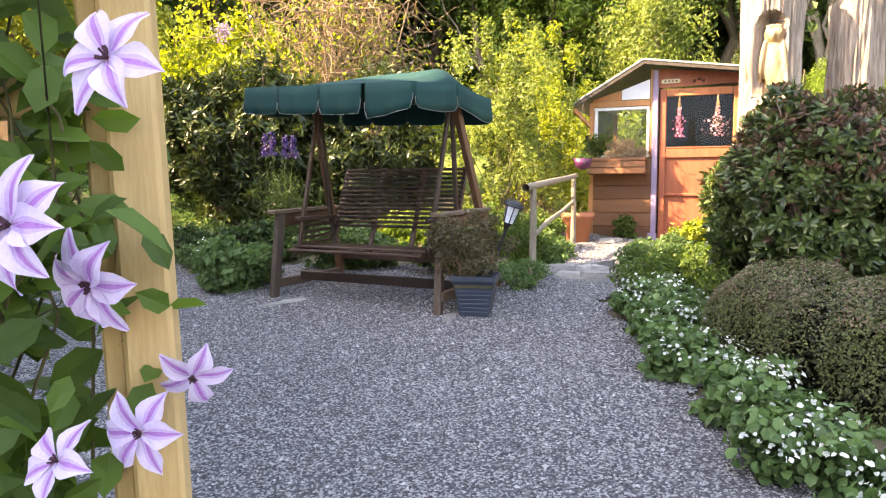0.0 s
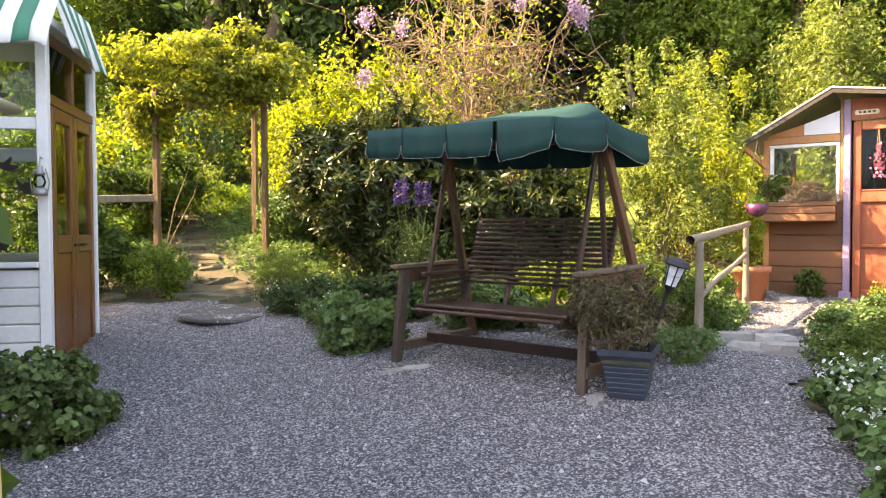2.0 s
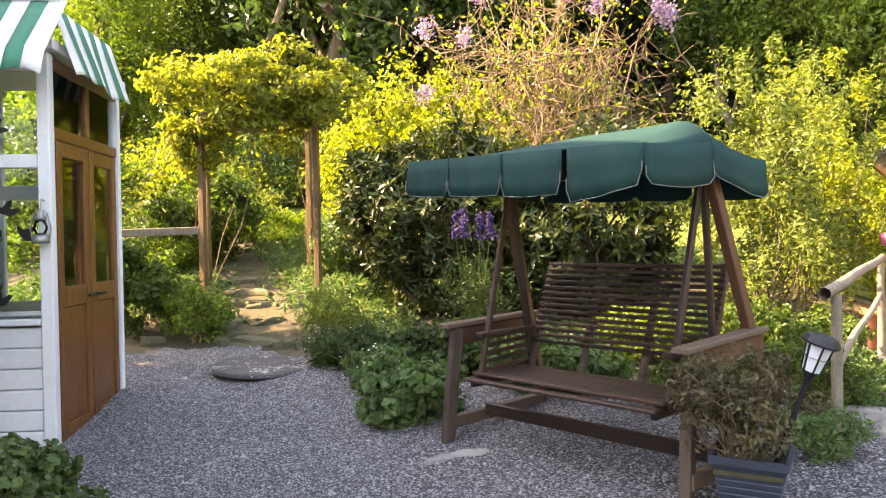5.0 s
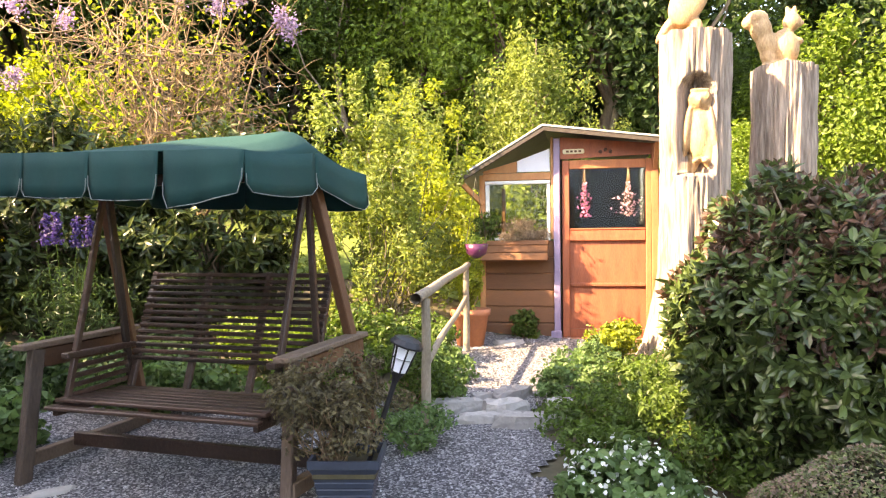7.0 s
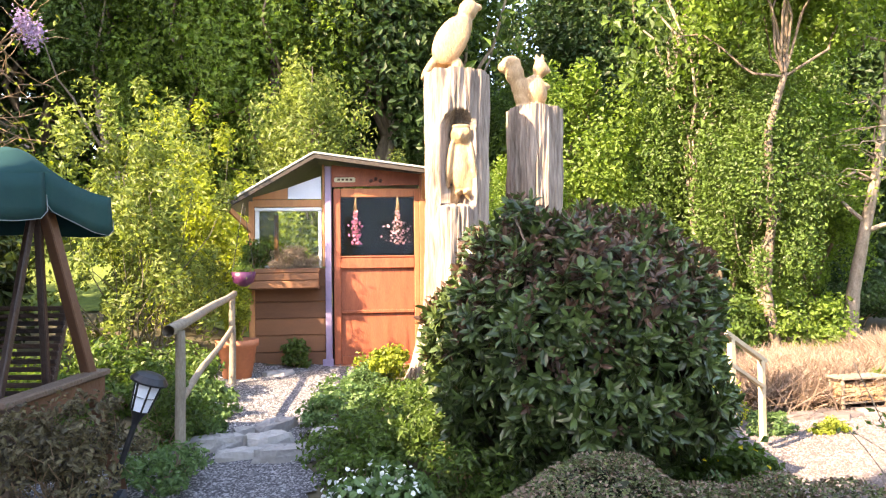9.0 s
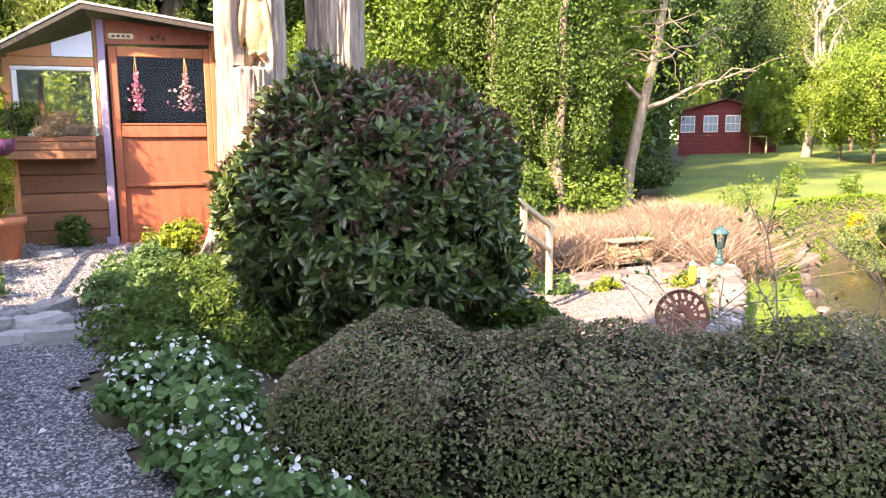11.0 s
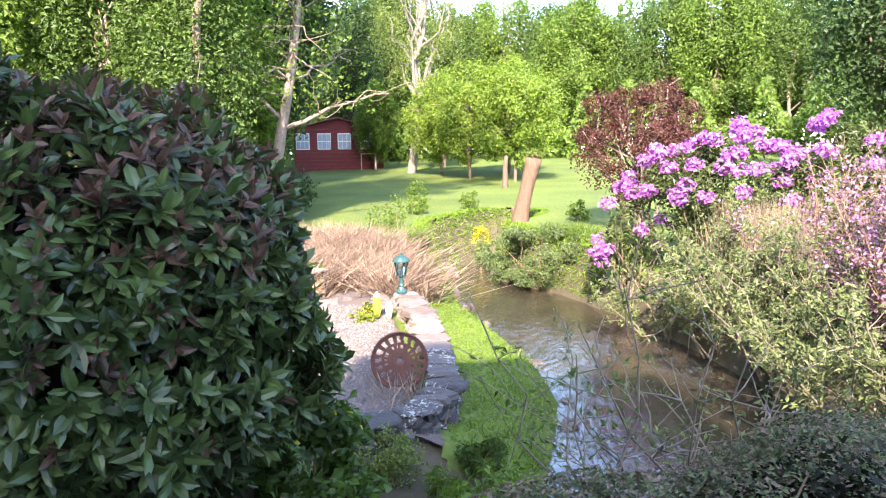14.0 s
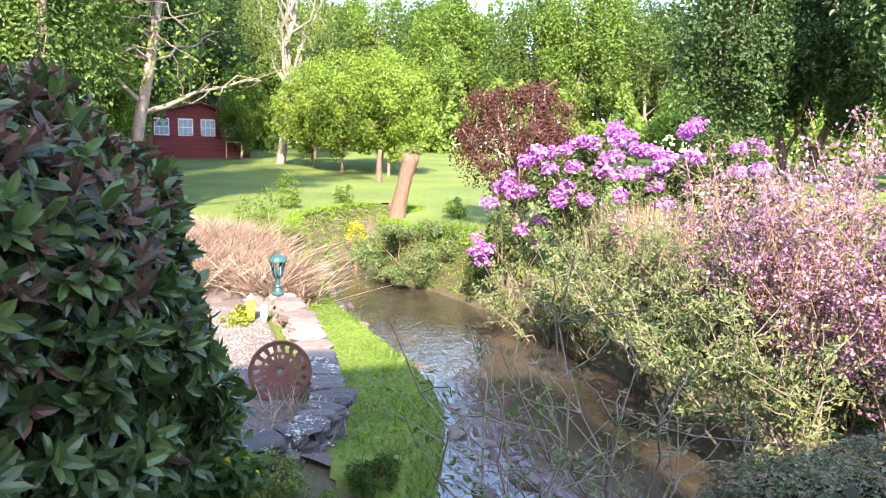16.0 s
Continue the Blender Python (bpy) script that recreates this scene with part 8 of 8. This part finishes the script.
def near_birch():
    rng = np.random.default_rng(910)
    x, y = 14.2, 11.1
    t = thing("leaning_birch", "leaning pale birch with a forked bare limb, sparse leaves and unseen shading crown", "tree", m=pose(x, y, hz(x, y)))
    h = hz(x, y)
    trunk = [((0, 0, -0.2), 0.15), ((0.1, -0.06, 1.2 - h), 0.13), ((0.3, -0.2, 2.4 - h), 0.115), ((0.45, -0.35, 3.4 - h), 0.10), ((0.55, -0.5, 4.6 - h), 0.08), ((0.75, -0.55, 6.2 - h), 0.07), ((0.8, -0.6, 10.5 - h), 0.02)]
    trunk = [(np.array(p), r) for p, r in trunk]
    paths = [trunk]
    tips = []
    def fork(p, q, r):
        br = wander(rng, p, q, 7, 0.12, r, 0.012)
        paths.append(br)
        for k in range(9):
            a = br[rng.integers(2, 7)][0]
            b = np.array(a) + rng.normal(0, (0.45, 0.45, 0.35))
            paths.append(wander(rng, a, b, 5, 0.2, 0.014, 0.004))
            tips.append(b)
    fork(trunk[2][0], trunk[2][0] + (1.3, -1.9, 0.75), 0.055)
    fork(trunk[2][0] + (0, 0, 0.2), trunk[2][0] + (-0.5, 0.7, 1.2), 0.05)
    for k in range(12):
        i = rng.integers(3, 7)
        fork(trunk[i][0], trunk[i][0] + rng.normal(0, (1.1, 1.1, 0.5)) + (0, 0, 0.6), 0.03)
    put("trunk", mesh_of("trunk", *tubes(paths, 7), M_BIRCH, True), t)
    T = np.array(tips)
    P = T[rng.integers(0, len(T), 2600)] + rng.normal(0, 0.22, (2600, 3))
    P = P[P[:, 2] > 2.6]
    # dense upper crown, added above the view to cast shade on the lawn
    top, o = shell(rng, 24000, (3.8, 3.8, 3.0), 60, 0.22, 0.7)
    P = np.concatenate([P, top + (0.9, -0.6, 8.3)])
    put("crown", mesh_of("crown", *leaves(rng, P, 0.1, 0.065, None), L_SPRING), t)


near_birch()


def red_shed():
    x, y = 35.5, 16.9
    t = thing("red_summerhouse", "dark red boarded summerhouse with white-paned windows", "summerhouse", m=pose(x, y, 1.2, 0, 0, -62))

    def bx(name, x0, y0, z0, x1, y1, z1, mt, label="", par=None):
        bm = bmesh.new()
        box(bm, x0, y0, z0, x1, y1, z1, 0.01)
        return part(name, bm, mt, par or t, label)
    # front faces -y in its own frame; right corner at the origin
    for k in range(11):
        bx("wall_board", -4.4, -0.01 - 0.006 * (k % 2), -0.15 + 0.19 * k, 0.0, 0.05, 0.035 + 0.19 * k, M_RED_SHED)
    bx("side_wall", -0.05, 0.06, -0.15, 0.0, 4.0, 1.95, M_RED_SHED)
    bx("side_wall", -4.4, 0.06, -0.15, -4.35, 4.0, 1.95, M_RED_SHED)
    for sgn in (0, 1):
        bm = bmesh.new()
        L = 2.45
        box(bm, -0.15, -0.35, 0, L, 4.2, 0.06, 0.01)
        part("roof_slope", bm, M_ROOFRED, t, "red-brown roof slope", m=pose(0.15, 0, 1.92, 0, 194, 0) if sgn else pose(-4.55, 0, 1.92, 0, -14, 0))
    bm = bmesh.new()
    f0 = [bm.verts.new(p) for p in ((-4.4, 0, 1.94), (0, 0, 1.94), (-2.2, 0, 2.45))]
    f1 = [bm.verts.new(p) for p in ((-4.4, 0.05, 1.94), (0, 0.05, 1.94), (-2.2, 0.05, 2.45))]
    bm.faces.new(f0)
    bm.faces.new(f1[::-1])
    for i in range(3):
        bm.faces.new((f0[i], f1[i], f1[(i + 1) % 3], f0[(i + 1) % 3]))
    part("gable", bm, M_RED_SHED, t)
    for u in (-4.0, -2.95, -1.95, -0.85):
        w = bx("window", u - 0.33, -0.05, 0.95, u + 0.33, -0.018, 1.75, M_WHITE, "white window frame")
        for i in range(3):
            for j in range(2):
                bx("pane", u - 0.30 + 0.205 * i, -0.056, 0.99 + 0.37 * j, u - 0.11 + 0.205 * i, -0.051, 1.33 + 0.37 * j, M_PANE, par=w)
    bm = bmesh.new()
    for u in (-1.2, -0.5):
        beam(bm, (u, -0.9, -0.1), (u, -0.9, 0.75), 0.05, 0.05)
    beam(bm, (-1.2, -0.9, 0.72), (-0.5, -0.9, 0.72), 0.05, 0.05)
    part("porch_rail", bm, M_PALEWOOD, t)


red_shed()


def thicket(name, label, b0, b1, r0, r1, tall, n, leaf, seed, L=0.5, W=0.3):
    """Far underwood along an arc, too dense to count."""
    rng = np.random.default_rng(seed)
    b = np.radians(rng.uniform(b0, b1, n))
    r = rng.uniform(r0, r1, n)
    x, y = r * np.sin(b), 2 + r * np.cos(b)
    hgt = tall * (0.7 + 0.3 * np.sin(b * 31 + 2 * np.sin(b * 57)) + 0.05 * np.sin(b * 140)) * rng.random(n) ** 0.7
    P = np.stack([x, y, height(x, y) + hgt], -1)
    out = np.stack([-np.sin(b), -np.cos(b), 0.4 + 0 * b], -1)
    return tagged(put(name, mesh_of(name, *leaves(rng, P, L, W, out, 0, 0.8), leaf)), label, "underwood", kind="stuff")


thicket("far_underwood", "green underwood along the far edge of the lawn", 58, 150, 44, 50, 4.5, 26000, L_SPRING, 950, 0.35, 0.22)
thicket("far_underwood", "dark underwood deep in the far wood", 55, 150, 56, 64, 11, 22000, L_GREEN, 951, 0.6, 0.38)
thicket("hill_underwood", "green underwood climbing the wooded hill", -60, 56, 19, 24, 3.2, 26000, L_GREEN, 952, 0.22, 0.13)
thicket("hill_underwood", "dark underwood higher up the wooded hill", -75, 60, 28, 36, 10, 26000, L_DARK, 953, 0.5, 0.3)
thicket("lawn_underwood", "shaded underwood beside the red summerhouse", 47, 60, 26, 40, 3.4, 9000, L_DARK, 954, 0.3, 0.18)


# ---- clematis on its post beside the path ----
def clematis():
    px, py = -0.474, 1.285
    g = hz(px, py)
    t = thing("pergola_post", "new pale pine pergola post with a rail behind", "post", m=pose(px, py, g - 0.1, 0, -2.0, 12))
    bm = bmesh.new()
    box(bm, -0.042, -0.042, 0, 0.042, 0.042, 2.9, 0.008)
    part("post", bm, M_PINE, t)
    bm = bmesh.new()
    box(bm, -0.085, 0.0, 0, -0.046, 0.05, 2.9, 0.006)
    part("side_board", bm, M_PINE, t)
    bm = bmesh.new()
    beam(bm, (-1.3, 0.03, 1.62), (-0.11, 0.03, 1.62), 0.05, 0.09)
    part("rail", bm, M_PINE, t)
    rng = np.random.default_rng(970)
    c = thing("clematis", "climbing clematis with large mauve-striped white flowers", "climbing plant", m=pose(-0.60, 1.10, g))
    paths, pts = [], []
    for k in range(12):
        a = np.array([rng.uniform(-0.45, 0.06), rng.uniform(-0.05, 0.22), -0.02])
        b = np.array([rng.uniform(-0.45, 0.08), rng.uniform(-0.12, 0.2), rng.uniform(1.5, 2.3)])
        st = wander(rng, a, b, 9, 0.12, 0.005, 0.002)
        paths.append(st)
        pts += [np.array(p) for p, r in st]
    for k in range(40):
        a = pts[rng.integers(0, len(pts))]
        paths.append(wander(rng, a, a + rng.normal(0, 0.1, 3), 4, 0.2, 0.002, 0.0012))
    put("stems", mesh_of("stems", *tubes(paths, 5), M_STEM, True), c)
    pts = np.array(pts)
    P = pts[rng.integers(0, len(pts), 1700)] + rng.normal(0, (0.09, 0.07, 0.08), (1700, 3))
    P[:, 0] = np.minimum(P[:, 0], 0.17)
    put("foliage", mesh_of("foliage", *leaves(rng, P, 0.085, 0.05, np.array([[0.2, -0.8, 0.3]]), 0.4, 0.6, full=True), L_CLEM), c)
    # flowers: eight pointed sepals with a darker bar, and a dark centre
    for (x, y, z, yaw, tilt, size, n) in CLEMATIS_FLOWERS:
        fl = new("flower")
        fl.parent = c
        fl.matrix_basis = pose(x + 0.60, y - 1.10, z - g, 90 - tilt, 0, yaw) @ Matrix.Scale(size, 4)
        fl["label"] = "pale mauve clematis flower with violet bars"
        for k in range(n):
            a = 2 * math.pi * k / n + rng.normal(0, 0.08)
            bm = bmesh.new()
            prof = ((0.004, 0.005), (0.014, 0.014), (0.025, 0.021), (0.037, 0.026), (0.050, 0.026), (0.061, 0.021), (0.071, 0.013), (0.080, 0.006), (0.087, 0.0006))
            cols = (-1, -0.72, -0.4, -0.16, 0.16, 0.4, 0.72, 1)
            cup, curl, ph = rng.uniform(0.0, 0.02), rng.uniform(0.012, 0.04), rng.uniform(0, 6)
            grid = []
            for d, w in prof:
                f = d / 0.087
                bend = cup * math.sin(f * 2.2) - curl * max(0, f - 0.45) ** 2 * 2.2
                grid.append([bm.verts.new((d, w * c, bend + 0.012 * w / 0.026 * abs(c) ** 2 * (1 - f) + 0.0035 * math.sin(9 * f + ph + 2 * c) * abs(c) - 0.0018 * math.cos(c * 9) * (1 - f))) for c in cols])
            for r0, r1 in zip(grid, grid[1:]):
                for i in range(7):
                    fc = bm.faces.new((r0[i], r1[i], r1[i + 1], r0[i + 1]))
                    fc.material_index = 1 if i == 3 else (2 if i in (2, 4) else 0)
            pt = part("petal", bm, P_CLEM, fl, "", True, pose(0, 0, 0, 0, rng.normal(0, 5), math.degrees(a)))
            pt.data.materials.append(P_CLEMBAR)
            pt.data.materials.append(P_CLEMMID)
        bm = bmesh.new()
        for k in range(16):
            a = rng.uniform(0, 6.28)
            r = rng.uniform(0.003, 0.012)
            beam(bm, (0, 0, 0), (r * math.cos(a), r * math.sin(a), 0.014), 0.0025, 0.0025, 0)
        part("stamens", bm, P_CLEMCORE, fl, "dark purple stamens")


CLEMATIS_FLOWERS = (
    (-0.520, 0.880, 1.420, -30, 10, 1.0, 8),
    (-0.430, 0.960, 1.630, -15, 25, 0.95, 6),
    (-0.490, 1.010, 1.330, -25, -15, 0.95, 7),
    (-0.430, 1.230, 1.140, 20, -30, 0.8, 5),
    (-0.450, 1.060, 1.100, -20, 5, 0.82, 6),
    (-0.500, 0.920, 1.110, -35, 30, 0.72, 5),
)
clematis()

# ---- unseen house blocks behind, sized to shade the yard; the tree stands in woods() ----
for x0, y0, x1, y1, top in ((-9.0, -12.0, -2.35, -4.25, 5.4), (-9.0, -4.2, -2.3, -0.9, 8.8), (-9.0, -0.85, -2.75, 2.0, 6.1)):
    bm = bmesh.new()
    box(bm, x0, y0, -1.2, x1, y1, top, 0.02)
    house = part("house_wall", bm, M_WHITE, None, m=PORCH)
    tagged(house, "unseen plain white house block, sized to shade the yard", "house", kind="structure")
